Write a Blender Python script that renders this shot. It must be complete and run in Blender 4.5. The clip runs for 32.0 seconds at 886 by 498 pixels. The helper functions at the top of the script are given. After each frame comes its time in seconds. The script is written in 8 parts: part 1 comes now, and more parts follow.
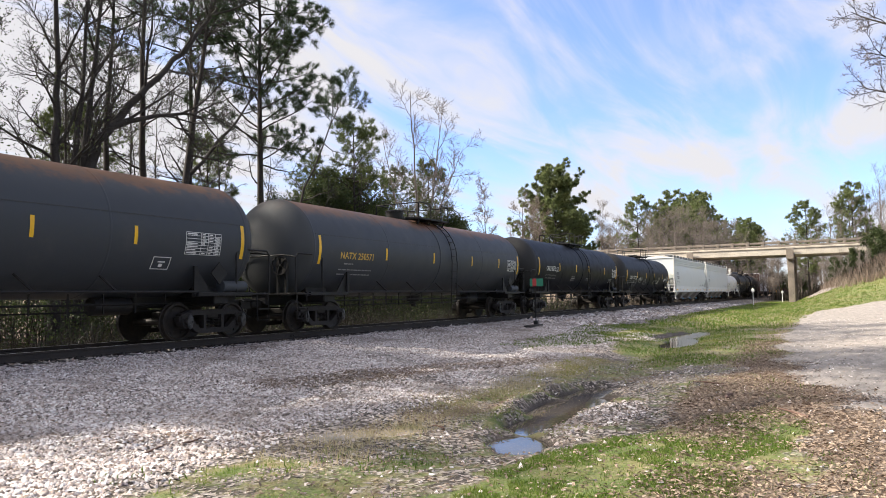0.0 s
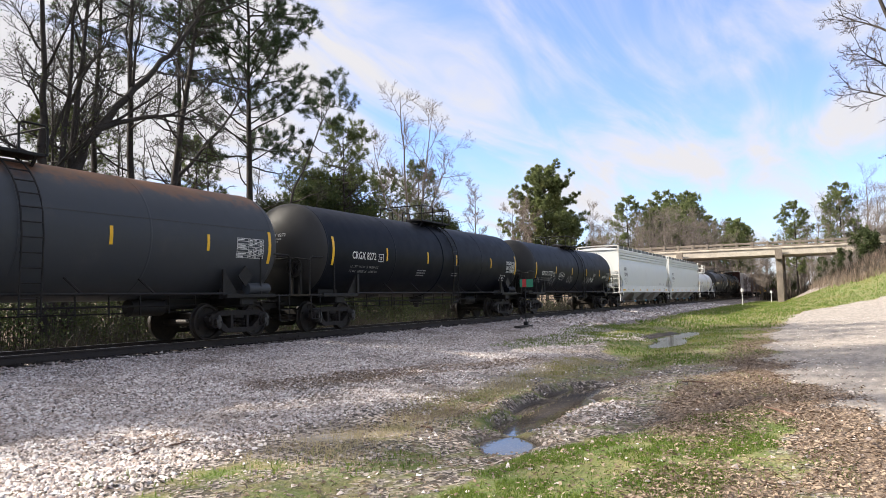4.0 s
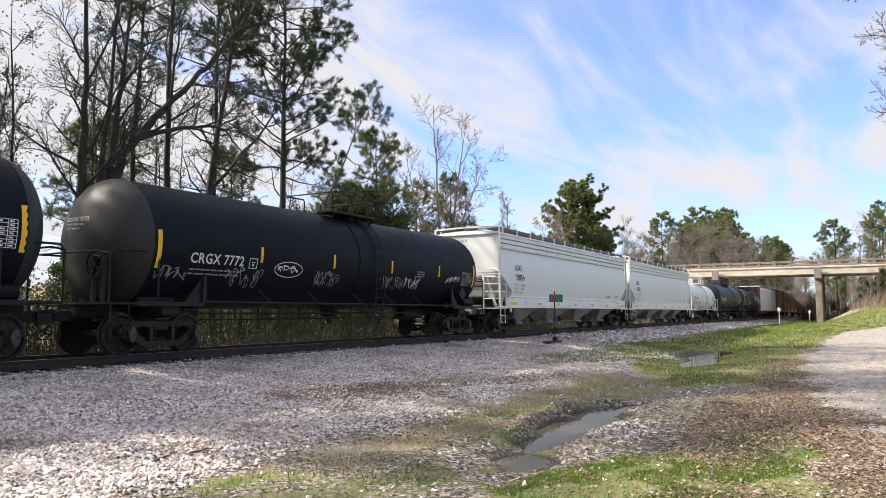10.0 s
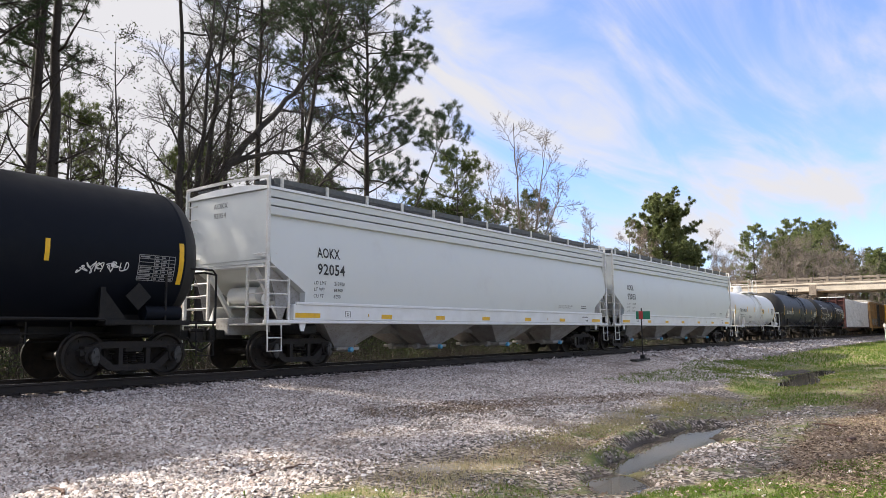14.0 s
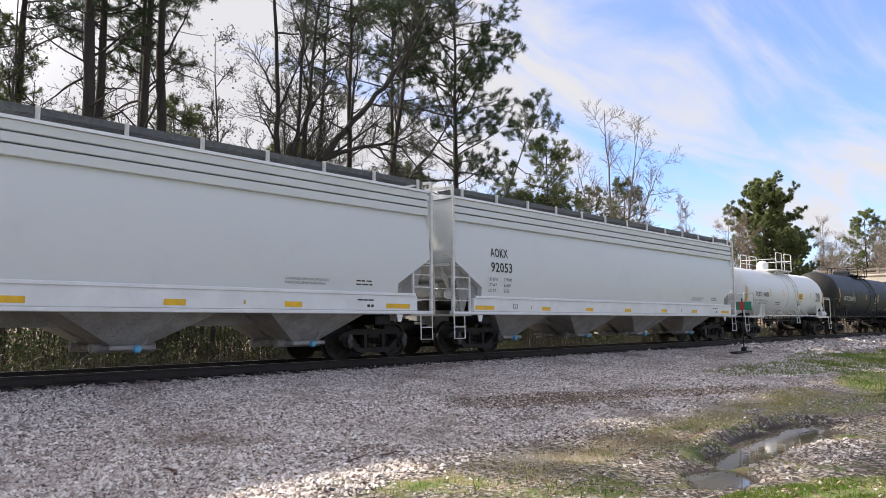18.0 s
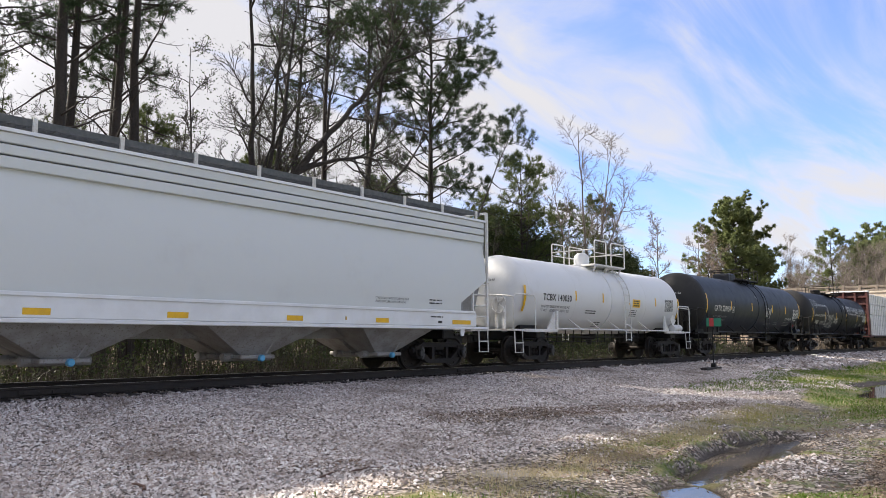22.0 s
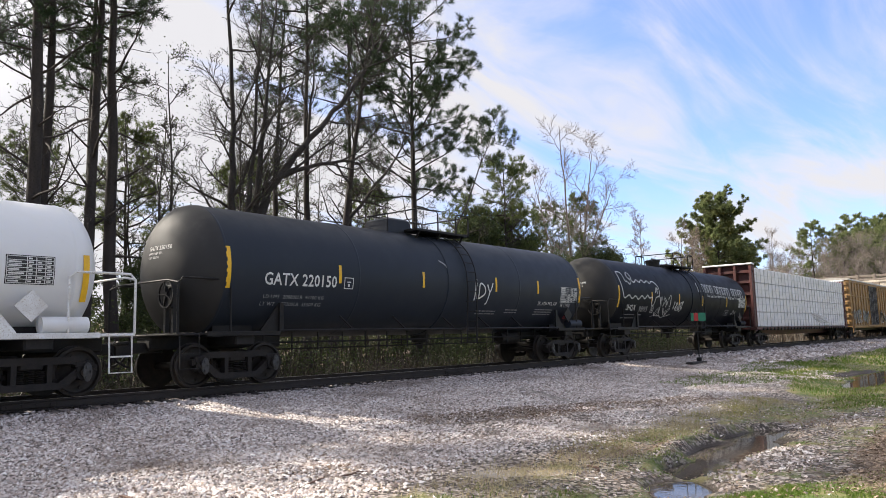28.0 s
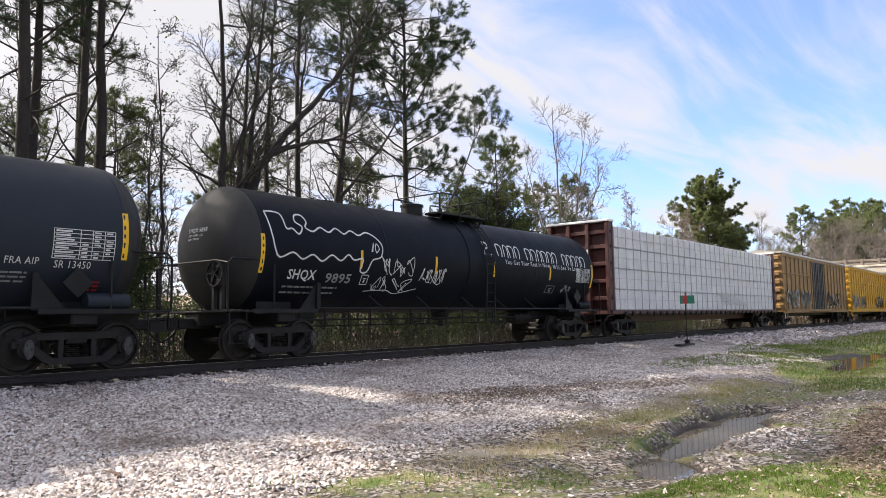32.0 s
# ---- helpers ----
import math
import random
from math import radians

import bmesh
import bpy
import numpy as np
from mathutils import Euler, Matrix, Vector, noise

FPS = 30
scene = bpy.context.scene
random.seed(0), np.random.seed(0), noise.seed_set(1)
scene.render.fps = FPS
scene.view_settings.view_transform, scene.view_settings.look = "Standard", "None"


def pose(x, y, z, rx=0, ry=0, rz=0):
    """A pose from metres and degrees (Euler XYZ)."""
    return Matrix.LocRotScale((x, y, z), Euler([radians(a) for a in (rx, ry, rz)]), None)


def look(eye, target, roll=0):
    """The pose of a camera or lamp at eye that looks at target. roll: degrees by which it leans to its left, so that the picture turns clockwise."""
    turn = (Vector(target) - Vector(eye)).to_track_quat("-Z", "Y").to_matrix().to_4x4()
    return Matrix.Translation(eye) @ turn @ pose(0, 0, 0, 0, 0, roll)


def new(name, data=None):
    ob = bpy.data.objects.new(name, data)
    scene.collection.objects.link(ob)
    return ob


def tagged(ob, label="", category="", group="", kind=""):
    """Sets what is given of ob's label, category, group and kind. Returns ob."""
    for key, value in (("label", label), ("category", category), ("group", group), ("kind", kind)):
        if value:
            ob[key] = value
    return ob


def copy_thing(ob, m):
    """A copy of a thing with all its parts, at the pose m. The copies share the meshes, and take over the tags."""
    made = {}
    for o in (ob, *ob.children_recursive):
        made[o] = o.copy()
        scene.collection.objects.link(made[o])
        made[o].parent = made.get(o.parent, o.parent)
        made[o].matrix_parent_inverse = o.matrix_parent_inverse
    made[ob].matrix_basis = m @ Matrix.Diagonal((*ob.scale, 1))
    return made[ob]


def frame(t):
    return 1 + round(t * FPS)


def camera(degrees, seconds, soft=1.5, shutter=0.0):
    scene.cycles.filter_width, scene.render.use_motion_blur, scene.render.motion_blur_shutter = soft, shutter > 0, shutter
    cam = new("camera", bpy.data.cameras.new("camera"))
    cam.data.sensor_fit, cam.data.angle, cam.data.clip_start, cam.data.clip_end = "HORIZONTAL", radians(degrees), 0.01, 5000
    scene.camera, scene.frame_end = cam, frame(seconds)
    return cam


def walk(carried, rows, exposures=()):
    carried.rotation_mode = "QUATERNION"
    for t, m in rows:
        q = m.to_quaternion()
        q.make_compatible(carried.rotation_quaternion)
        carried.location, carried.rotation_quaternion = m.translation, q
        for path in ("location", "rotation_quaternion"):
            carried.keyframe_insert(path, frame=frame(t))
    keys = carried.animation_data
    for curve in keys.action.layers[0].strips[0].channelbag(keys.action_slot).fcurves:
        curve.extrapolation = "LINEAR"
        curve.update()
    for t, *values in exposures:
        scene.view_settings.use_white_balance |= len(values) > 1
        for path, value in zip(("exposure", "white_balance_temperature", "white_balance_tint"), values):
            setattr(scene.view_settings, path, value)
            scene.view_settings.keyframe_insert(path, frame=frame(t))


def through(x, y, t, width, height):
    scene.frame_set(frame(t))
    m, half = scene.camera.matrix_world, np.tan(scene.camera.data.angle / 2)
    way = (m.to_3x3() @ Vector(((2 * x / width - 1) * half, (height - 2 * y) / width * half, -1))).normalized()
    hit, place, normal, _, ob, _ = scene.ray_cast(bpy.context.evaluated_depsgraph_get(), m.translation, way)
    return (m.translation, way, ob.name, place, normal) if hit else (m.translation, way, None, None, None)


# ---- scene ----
# camera: seconds, place, heading from the track's line, tilt, lean
cam = camera(62.04, 32.0, soft=0.55)
walk(cam, [(t, pose(x, y, z, 90 + p, 0, h - 90) @ pose(0, 0, 0, 0, 0, r)) for t, x, y, z, h, p, r in (
    (0.0, -0.040, -14.756, 0.903, 27.87, 3.83, -1.09), (0.5, -0.039, -14.754, 0.903, 27.51, 3.83, -1.16), (1.0, -0.051, -14.764, 0.903, 27.23, 3.84, -1.23),
    (1.5, -0.049, -14.763, 0.903, 27.08, 3.89, -1.25), (2.0, -0.050, -14.765, 0.896, 27.00, 3.98, -1.38), (2.5, -0.030, -14.756, 0.885, 26.81, 4.05, -1.49),
    (4.5, -0.004, -14.838, 0.891, 27.62, 3.76, -1.15), (5.0, 0.026, -14.894, 0.889, 28.57, 3.45, -1.03), (5.5, 0.009, -14.903, 0.875, 29.57, 3.20, -1.03),
    (6.0, 0.006, -14.859, 0.879, 30.25, 3.16, -0.90), (6.5, -0.017, -14.817, 0.890, 30.62, 3.29, -0.67), (7.0, 0.013, -14.833, 0.886, 30.76, 3.54, -0.30),
    (7.5, 0.071, -14.873, 0.883, 30.79, 3.80, 0.01), (8.0, 0.077, -14.893, 0.888, 30.63, 4.05, 0.08), (8.5, 0.064, -14.892, 0.887, 30.36, 4.22, 0.10),
    (9.0, 0.059, -14.899, 0.895, 30.06, 4.39, -0.02), (9.5, 0.063, -14.895, 0.895, 29.83, 4.66, -0.08), (10.0, 0.054, -14.900, 0.901, 29.68, 4.95, -0.15),
    (10.5, 0.030, -14.901, 0.911, 29.59, 5.30, -0.15), (11.0, 0.029, -14.900, 0.914, 29.70, 5.61, -0.20), (11.5, 0.034, -14.896, 0.915, 30.00, 5.94, -0.25),
    (12.0, 0.034, -14.894, 0.916, 30.51, 6.30, -0.26), (12.5, 0.034, -14.885, 0.922, 31.34, 6.56, -0.30), (13.0, 0.036, -14.874, 0.916, 32.59, 6.66, -0.31),
    (13.5, 0.034, -14.873, 0.911, 34.12, 6.56, -0.36), (14.0, 0.009, -14.869, 0.909, 36.01, 6.34, -0.35), (14.5, -0.031, -14.871, 0.917, 38.12, 6.08, -0.42),
    (15.0, 0.003, -14.832, 0.907, 40.31, 5.85, -0.61), (15.5, -0.041, -14.814, 0.903, 41.98, 5.64, -0.73), (17.5, 0.008, -14.837, 0.893, 43.62, 5.62, -0.42),
    (18.0, 0.004, -14.844, 0.893, 43.00, 5.70, -0.27), (18.5, 0.000, -14.833, 0.890, 42.17, 5.74, -0.25), (19.0, -0.009, -14.812, 0.892, 41.28, 5.70, 0.10),
    (19.5, -0.011, -14.831, 0.906, 40.75, 5.82, -0.06), (20.0, -0.014, -14.832, 0.903, 40.52, 6.02, 0.04), (20.5, -0.014, -14.834, 0.903, 40.47, 6.26, 0.13),
    (21.0, -0.000, -14.839, 0.911, 40.60, 6.47, -0.01), (21.5, -0.012, -14.835, 0.912, 40.78, 6.62, 0.17), (22.0, -0.025, -14.830, 0.899, 40.93, 6.79, 0.16),
    (22.5, 0.012, -14.811, 0.879, 41.03, 6.92, 0.06), (23.0, -0.030, -14.839, 0.886, 41.22, 6.97, -0.13), (23.5, -0.006, -14.813, 0.885, 41.37, 6.97, -0.34),
    (24.0, -0.002, -14.797, 0.892, 41.58, 6.87, -0.52), (24.5, 0.030, -14.775, 0.895, 41.73, 6.74, -0.80), (25.0, 0.017, -14.802, 0.905, 41.81, 6.64, -1.01),
    (25.5, -0.055, -14.840, 0.931, 41.67, 6.58, -1.11), (27.5, -0.017, -14.835, 0.898, 39.91, 6.97, -1.50), (28.0, -0.022, -14.840, 0.904, 39.74, 6.90, -1.44),
    (28.5, -0.030, -14.851, 0.919, 39.75, 6.83, -1.43), (29.0, -0.052, -14.870, 0.924, 39.86, 6.78, -1.33), (29.5, -0.043, -14.865, 0.930, 39.92, 6.65, -1.05),
    (30.0, -0.024, -14.849, 0.926, 39.87, 6.43, -0.82), (30.5, -0.020, -14.843, 0.912, 39.67, 6.10, -0.66), (31.0, -0.006, -14.844, 0.902, 39.28, 5.72, -0.62),
    (31.5, 0.014, -14.836, 0.897, 39.01, 5.47, -0.66), (32.0, -0.002, -14.841, 0.898, 39.09, 5.35, -0.84))], exposures=((0, 1.04), (12, 1.03), (15, 0.98), (25, 0.98), (29, 1.07), (32, 1.09)))
TRAVEL = [0.00, 4.42, 8.72, 12.92, 17.07, 21.33, 25.67, 29.83, 34.16, 38.39, 42.73, 47.06, 51.19, 55.45, 59.62, 63.95, 68.20, 72.28, 76.30, 80.36, 84.43, 88.59, 92.77, 96.95, 101.16, 105.43, 109.59, 113.89, 118.15, 122.43, 126.70, 130.81, 134.95]  # metres the train has rolled, second by second

# ---- light ----
SUN_AZ, SUN_EL = radians(112), radians(36)
sun_from = Vector((math.cos(SUN_AZ) * math.cos(SUN_EL), math.sin(SUN_AZ) * math.cos(SUN_EL), math.sin(SUN_EL)))
sun_data = bpy.data.lights.new("sun", "SUN")
sun_data.energy, sun_data.angle, sun_data.color = 5.0, radians(1.0), (1.0, 0.91, 0.78)
sun = new("sun", sun_data)
sun.matrix_world = look(sun_from * 60, (0, 0, 0))

world = bpy.data.worlds.new("sky")
scene.world = world
world.use_nodes = True


def sky_nodes():
    """Blue sky from the sky model, with thin streaked cloud laid over it by direction."""
    nt = world.node_tree
    N, L = nt.nodes, nt.links
    N.clear()
    out, bg = N.new("ShaderNodeOutputWorld"), N.new("ShaderNodeBackground")
    sky = N.new("ShaderNodeTexSky")
    sky.sky_type, sky.sun_disc = "NISHITA", False
    sky.sun_elevation, sky.sun_rotation = SUN_EL, math.pi / 2 - SUN_AZ
    sky.air_density, sky.dust_density, sky.ozone_density = 1.0, 0.6, 2.0
    co = N.new("ShaderNodeTexCoord")
    sep = N.new("ShaderNodeSeparateXYZ")
    L.new(co.outputs["Generated"], sep.inputs[0])
    # project directions on a high flat layer of cloud
    add = N.new("ShaderNodeMath")
    add.operation, add.inputs[1].default_value = "ADD", 0.12
    L.new(sep.outputs[2], add.inputs[0])
    comb = N.new("ShaderNodeCombineXYZ")
    for i in (0, 1):
        d = N.new("ShaderNodeMath")
        d.operation = "DIVIDE"
        L.new(sep.outputs[i], d.inputs[0])
        L.new(add.outputs[0], d.inputs[1])
        L.new(d.outputs[0], comb.inputs[i])

    def field(turn, scale, detail, rough, dist, off):
        m = N.new("ShaderNodeMapping")
        m.inputs["Location"].default_value = off
        m.inputs["Rotation"].default_value = (0, 0, radians(turn))
        m.inputs["Scale"].default_value = scale
        n = N.new("ShaderNodeTexNoise")
        n.inputs["Scale"].default_value, n.inputs["Detail"].default_value = 1.0, detail
        n.inputs["Roughness"].default_value, n.inputs["Distortion"].default_value = rough, dist
        L.new(comb.outputs[0], m.inputs[0])
        L.new(m.outputs[0], n.inputs["Vector"])
        return n.outputs["Fac"]

    big = field(18, (0.55, 1.1, 1), 3, 0.5, 0.4, (3.1, 1.7, 0))
    fine = field(24, (0.9, 3.2, 1), 9, 0.58, 0.7, (0.4, 7.3, 0))
    s = N.new("ShaderNodeMath")
    s.operation = "ADD"
    L.new(big, s.inputs[0])
    L.new(fine, s.inputs[1])
    ramp = N.new("ShaderNodeMapRange")
    ramp.interpolation_type = "SMOOTHSTEP"
    ramp.inputs["From Min"].default_value, ramp.inputs["From Max"].default_value = 0.78, 1.20
    ramp.inputs["To Min"].default_value = 0.10
    L.new(s.outputs[0], ramp.inputs["Value"])
    # thin veil that thickens towards the sun's side of the sky
    dot = N.new("ShaderNodeVectorMath")
    dot.operation = "DOT_PRODUCT"
    dot.inputs[1].default_value = sun_from
    L.new(co.outputs["Generated"], dot.inputs[0])
    veil = N.new("ShaderNodeMapRange")
    veil.interpolation_type = "SMOOTHSTEP"
    veil.inputs["From Min"].default_value, veil.inputs["From Max"].default_value = 0.3, 0.85
    veil.inputs["To Min"].default_value, veil.inputs["To Max"].default_value = 0.0, 1.0
    L.new(dot.outputs["Value"], veil.inputs["Value"])
    mx = N.new("ShaderNodeMath")
    mx.operation, mx.use_clamp = "ADD", True
    L.new(ramp.outputs[0], mx.inputs[0])
    L.new(veil.outputs[0], mx.inputs[1])
    cloud = N.new("ShaderNodeMixRGB")
    L.new(mx.outputs[0], cloud.inputs[0])
    # the cirrus glows round the sun
    glow = N.new("ShaderNodeMapRange")
    glow.interpolation_type = "SMOOTHSTEP"
    glow.inputs["From Min"].default_value, glow.inputs["From Max"].default_value = 0.72, 1.0
    glow.inputs["To Min"].default_value, glow.inputs["To Max"].default_value = 1.0, 4.0
    L.new(dot.outputs["Value"], glow.inputs["Value"])
    bright = N.new("ShaderNodeVectorMath")
    bright.operation = "SCALE"
    bright.inputs[0].default_value = (2.76, 2.72, 2.84)
    L.new(glow.outputs[0], bright.inputs["Scale"])
    L.new(bright.outputs[0], cloud.inputs[2])
    tint = N.new("ShaderNodeMixRGB")
    tint.blend_type = "MULTIPLY"
    tint.inputs[0].default_value = 1.0
    tint.inputs[2].default_value = (0.655, 0.735, 1.0, 1)
    L.new(sky.outputs[0], tint.inputs[1])
    L.new(tint.outputs[0], cloud.inputs[1])
    L.new(cloud.outputs[0], bg.inputs[0])
    bg.inputs[1].default_value = 0.15
    L.new(bg.outputs[0], out.inputs[0])


sky_nodes()

# ---- materials ----
def nodes_of(name):
    m = bpy.data.materials.new(name)
    m.use_nodes = True
    nt = m.node_tree
    return m, nt.nodes, nt.links, nt.nodes["Principled BSDF"]


def noise_node(N, L, scale, detail=4, rough=0.55, vec=None, stretch=None, dist=0.0):
    n = N.new("ShaderNodeTexNoise")
    n.inputs["Scale"].default_value, n.inputs["Detail"].default_value = scale, detail
    n.inputs["Roughness"].default_value, n.inputs["Distortion"].default_value = rough, dist
    if vec is not None:
        if stretch:
            mp = N.new("ShaderNodeMapping")
            mp.inputs["Scale"].default_value = stretch
            L.new(vec, mp.inputs[0])
            vec = mp.outputs[0]
        L.new(vec, n.inputs["Vector"])
    return n.outputs["Fac"]


def mixed(N, L, fac, a, b, lo=0.35, hi=0.65):
    """Mix of two colours (or sockets) by a field, spread from lo to hi."""
    r = N.new("ShaderNodeMapRange")
    r.interpolation_type = "SMOOTHSTEP"
    r.inputs["From Min"].default_value, r.inputs["From Max"].default_value = lo, hi
    L.new(fac, r.inputs["Value"])
    m = N.new("ShaderNodeMixRGB")
    L.new(r.outputs[0], m.inputs[0])
    for i, c in ((1, a), (2, b)):
        if isinstance(c, tuple):
            m.inputs[i].default_value = (*c, 1)
        else:
            L.new(c, m.inputs[i])
    return m.outputs[0]


def surface(name, a, b, c=None, rough=0.6, metal=0.0, scale=3.0, fine=40.0, bump=0.0, bump_scale=60.0, stretch=None, amount=0.5, spec=0.5, island=0.0, obj_random=0.0):
    """A weathered surface: colour a with broad patches of b and fine specks of c."""
    m, N, L, P = nodes_of(name)
    co = N.new("ShaderNodeTexCoord").outputs["Object"]
    f1 = noise_node(N, L, scale, 5, 0.6, co, stretch)
    col = mixed(N, L, f1, a, b, 0.5 - amount * 0.35, 0.5 + amount * 0.35)
    f2 = noise_node(N, L, fine, 3, 0.6, co)
    if c:
        col = mixed(N, L, f2, col, c, 0.52, 0.75)
    for on, socket in ((island, ("ShaderNodeNewGeometry", "Random Per Island")), (obj_random, ("ShaderNodeObjectInfo", "Random"))):
        if on:
            r = N.new(socket[0]).outputs[socket[1]]
            hsv = N.new("ShaderNodeHueSaturation")
            mr = N.new("ShaderNodeMapRange")
            mr.inputs["To Min"].default_value, mr.inputs["To Max"].default_value = 1 - on, 1 + on
            L.new(r, mr.inputs["Value"])
            L.new(mr.outputs[0], hsv.inputs["Value"])
            L.new(col, hsv.inputs["Color"])
            col = hsv.outputs[0]
    L.new(col, P.inputs["Base Color"])
    rr = N.new("ShaderNodeMapRange")
    rr.inputs["To Min"].default_value, rr.inputs["To Max"].default_value = max(0.05, rough - 0.12), min(1, rough + 0.12)
    L.new(f2, rr.inputs["Value"])
    L.new(rr.outputs[0], P.inputs["Roughness"])
    P.inputs["Metallic"].default_value = metal
    P.inputs["Specular IOR Level"].default_value = spec
    if bump:
        bn = N.new("ShaderNodeBump")
        bn.inputs["Strength"].default_value, bn.inputs["Distance"].default_value = bump, 0.02
        L.new(noise_node(N, L, bump_scale, 4, 0.6, co), bn.inputs["Height"])
        L.new(bn.outputs[0], P.inputs["Normal"])
    return m


def tank_paint(name, base, dust, rust, rough, streak=0.5, top_rust=0.0, spec=0.5):
    """Tank paint: dulled, with road dust, streaks that run down, and rust along the crown."""
    m, N, L, P = nodes_of(name)
    co = N.new("ShaderNodeTexCoord").outputs["Object"]
    col = mixed(N, L, noise_node(N, L, 0.8, 6, 0.65, co), base, dust, 0.5, 0.95)
    st = noise_node(N, L, 1.0, 5, 0.7, co, (2.6, 2.6, 0.25))
    col = mixed(N, L, st, col, dust, 0.56, 0.56 + 0.6 / max(0.1, streak))
    if top_rust:
        sep = N.new("ShaderNodeSeparateXYZ")
        L.new(co, sep.inputs[0])
        mr = N.new("ShaderNodeMapRange")
        mr.inputs["From Min"].default_value, mr.inputs["From Max"].default_value = 3.05, 3.75
        L.new(sep.outputs[2], mr.inputs["Value"])
        ml = N.new("ShaderNodeMath")
        ml.operation = "MULTIPLY"
        L.new(mr.outputs[0], ml.inputs[0])
        L.new(noise_node(N, L, 1.6, 7, 0.7, co), ml.inputs[1])
        col = mixed(N, L, ml.outputs[0], col, rust, 0.25, 0.25 + 0.5 / top_rust)
    col = mixed(N, L, noise_node(N, L, 14, 6, 0.7, co), col, rust, 0.68, 0.8)
    L.new(col, P.inputs["Base Color"])
    rr = N.new("ShaderNodeMapRange")
    rr.inputs["To Min"].default_value, rr.inputs["To Max"].default_value = rough - 0.1, rough + 0.15
    L.new(noise_node(N, L, 2.2, 5, 0.6, co), rr.inputs["Value"])
    L.new(rr.outputs[0], P.inputs["Roughness"])
    P.inputs["Specular IOR Level"].default_value = spec
    bn = N.new("ShaderNodeBump")
    bn.inputs["Strength"].default_value, bn.inputs["Distance"].default_value = 0.12, 0.02
    L.new(noise_node(N, L, 3.0, 3, 0.5, co), bn.inputs["Height"])
    L.new(bn.outputs[0], P.inputs["Normal"])
    return m


M = {}
M["tank_grey"] = tank_paint("grey_tank_paint", (0.046, 0.051, 0.058), (0.085, 0.083, 0.081), (0.15, 0.075, 0.042), 0.5, 0.9, 2.0, 0.25)
M["tank_black"] = tank_paint("black_tank_paint", (0.0065, 0.0085, 0.0135), (0.017, 0.018, 0.02), (0.03, 0.02, 0.014), 0.46, 0.5, 0.35, 0.09)
M["tank_slate"] = tank_paint("slate_tank_paint", (0.021, 0.027, 0.037), (0.034, 0.038, 0.045), (0.08, 0.045, 0.03), 0.46, 0.4, 0.25, 0.2)
M["head_dusty"] = tank_paint("dust_filmed_black_head_paint", (0.024, 0.023, 0.022), (0.075, 0.069, 0.059), (0.04, 0.032, 0.026), 0.55, 1.0, 0.2, 0.3)
M["head_grey"] = tank_paint("dust_filmed_grey_head_paint", (0.05, 0.053, 0.055), (0.10, 0.097, 0.09), (0.14, 0.08, 0.05), 0.55, 0.8, 0.4, 0.25)
M["tank_white"] = tank_paint("white_tank_paint", (0.72, 0.72, 0.71), (0.55, 0.53, 0.49), (0.35, 0.22, 0.12), 0.42, 0.5, 0.0)
M["hopper_grey"] = tank_paint("pale_grey_car_paint", (0.665, 0.685, 0.67), (0.585, 0.59, 0.575), (0.5, 0.47, 0.44), 0.36, 0.4)
M["hopper_white"] = surface("white_car_paint", (0.82, 0.83, 0.83), (0.75, 0.755, 0.75), None, 0.42, scale=2, fine=30)
# chute grey; on slope sheets and end plates it also paints in shade
M["hopper_under"] = surface("grey_chute_and_shade_paint", (0.36, 0.355, 0.35), (0.26, 0.245, 0.23), (0.17, 0.14, 0.115), 0.6, scale=2.5, fine=25)
M["black_steel"] = surface("black_painted_steel", (0.007, 0.007, 0.008), (0.014, 0.013, 0.012), (0.03, 0.022, 0.017), 0.55, spec=0.25, scale=4, fine=45)
M["truck_steel"] = surface("grimy_cast_steel", (0.012, 0.011, 0.011), (0.022, 0.019, 0.017), (0.045, 0.032, 0.025), 0.7, spec=0.3, scale=5, fine=50, bump=0.25, bump_scale=70)
M["wheel_steel"] = surface("worn_wheel_steel", (0.016, 0.014, 0.013), (0.032, 0.025, 0.02), (0.012, 0.011, 0.01), 0.55, metal=0.2, spec=0.3, scale=6, fine=50)
M["axle_cap"] = surface("bare_steel_axle_cap", (0.06, 0.06, 0.063), (0.035, 0.034, 0.033), (0.02, 0.018, 0.016), 0.45, metal=0.3, scale=14)
M["tread"] = surface("polished_tread_steel", (0.35, 0.34, 0.33), (0.25, 0.23, 0.22), None, 0.25, metal=1.0, scale=6)
M["white_rail"] = surface("white_railing_paint", (0.75, 0.75, 0.73), (0.62, 0.6, 0.56), (0.4, 0.32, 0.25), 0.45, scale=4, fine=40)
M["yellow"] = surface("yellow_reflective_tape", (0.86, 0.50, 0.012), (0.74, 0.42, 0.02), None, 0.35, scale=6)
M["paint_white"] = surface("white_stencil_paint", (0.72, 0.72, 0.70), (0.55, 0.55, 0.53), None, 0.5, scale=9)
M["paint_black"] = surface("black_stencil_paint", (0.015, 0.015, 0.016), (0.03, 0.03, 0.03), None, 0.5, scale=9)
M["paint_yellow"] = surface("yellow_stencil_paint", (0.62, 0.40, 0.06), (0.5, 0.3, 0.05), None, 0.5, scale=9)
M["paint_dim"] = surface("faded_white_stencil_paint", (0.30, 0.30, 0.30), (0.2, 0.2, 0.2), None, 0.5, scale=9)
M["grating"] = surface("dark_galvanised_grating", (0.09, 0.10, 0.10), (0.14, 0.14, 0.14), None, 0.6, metal=0.3, scale=8)
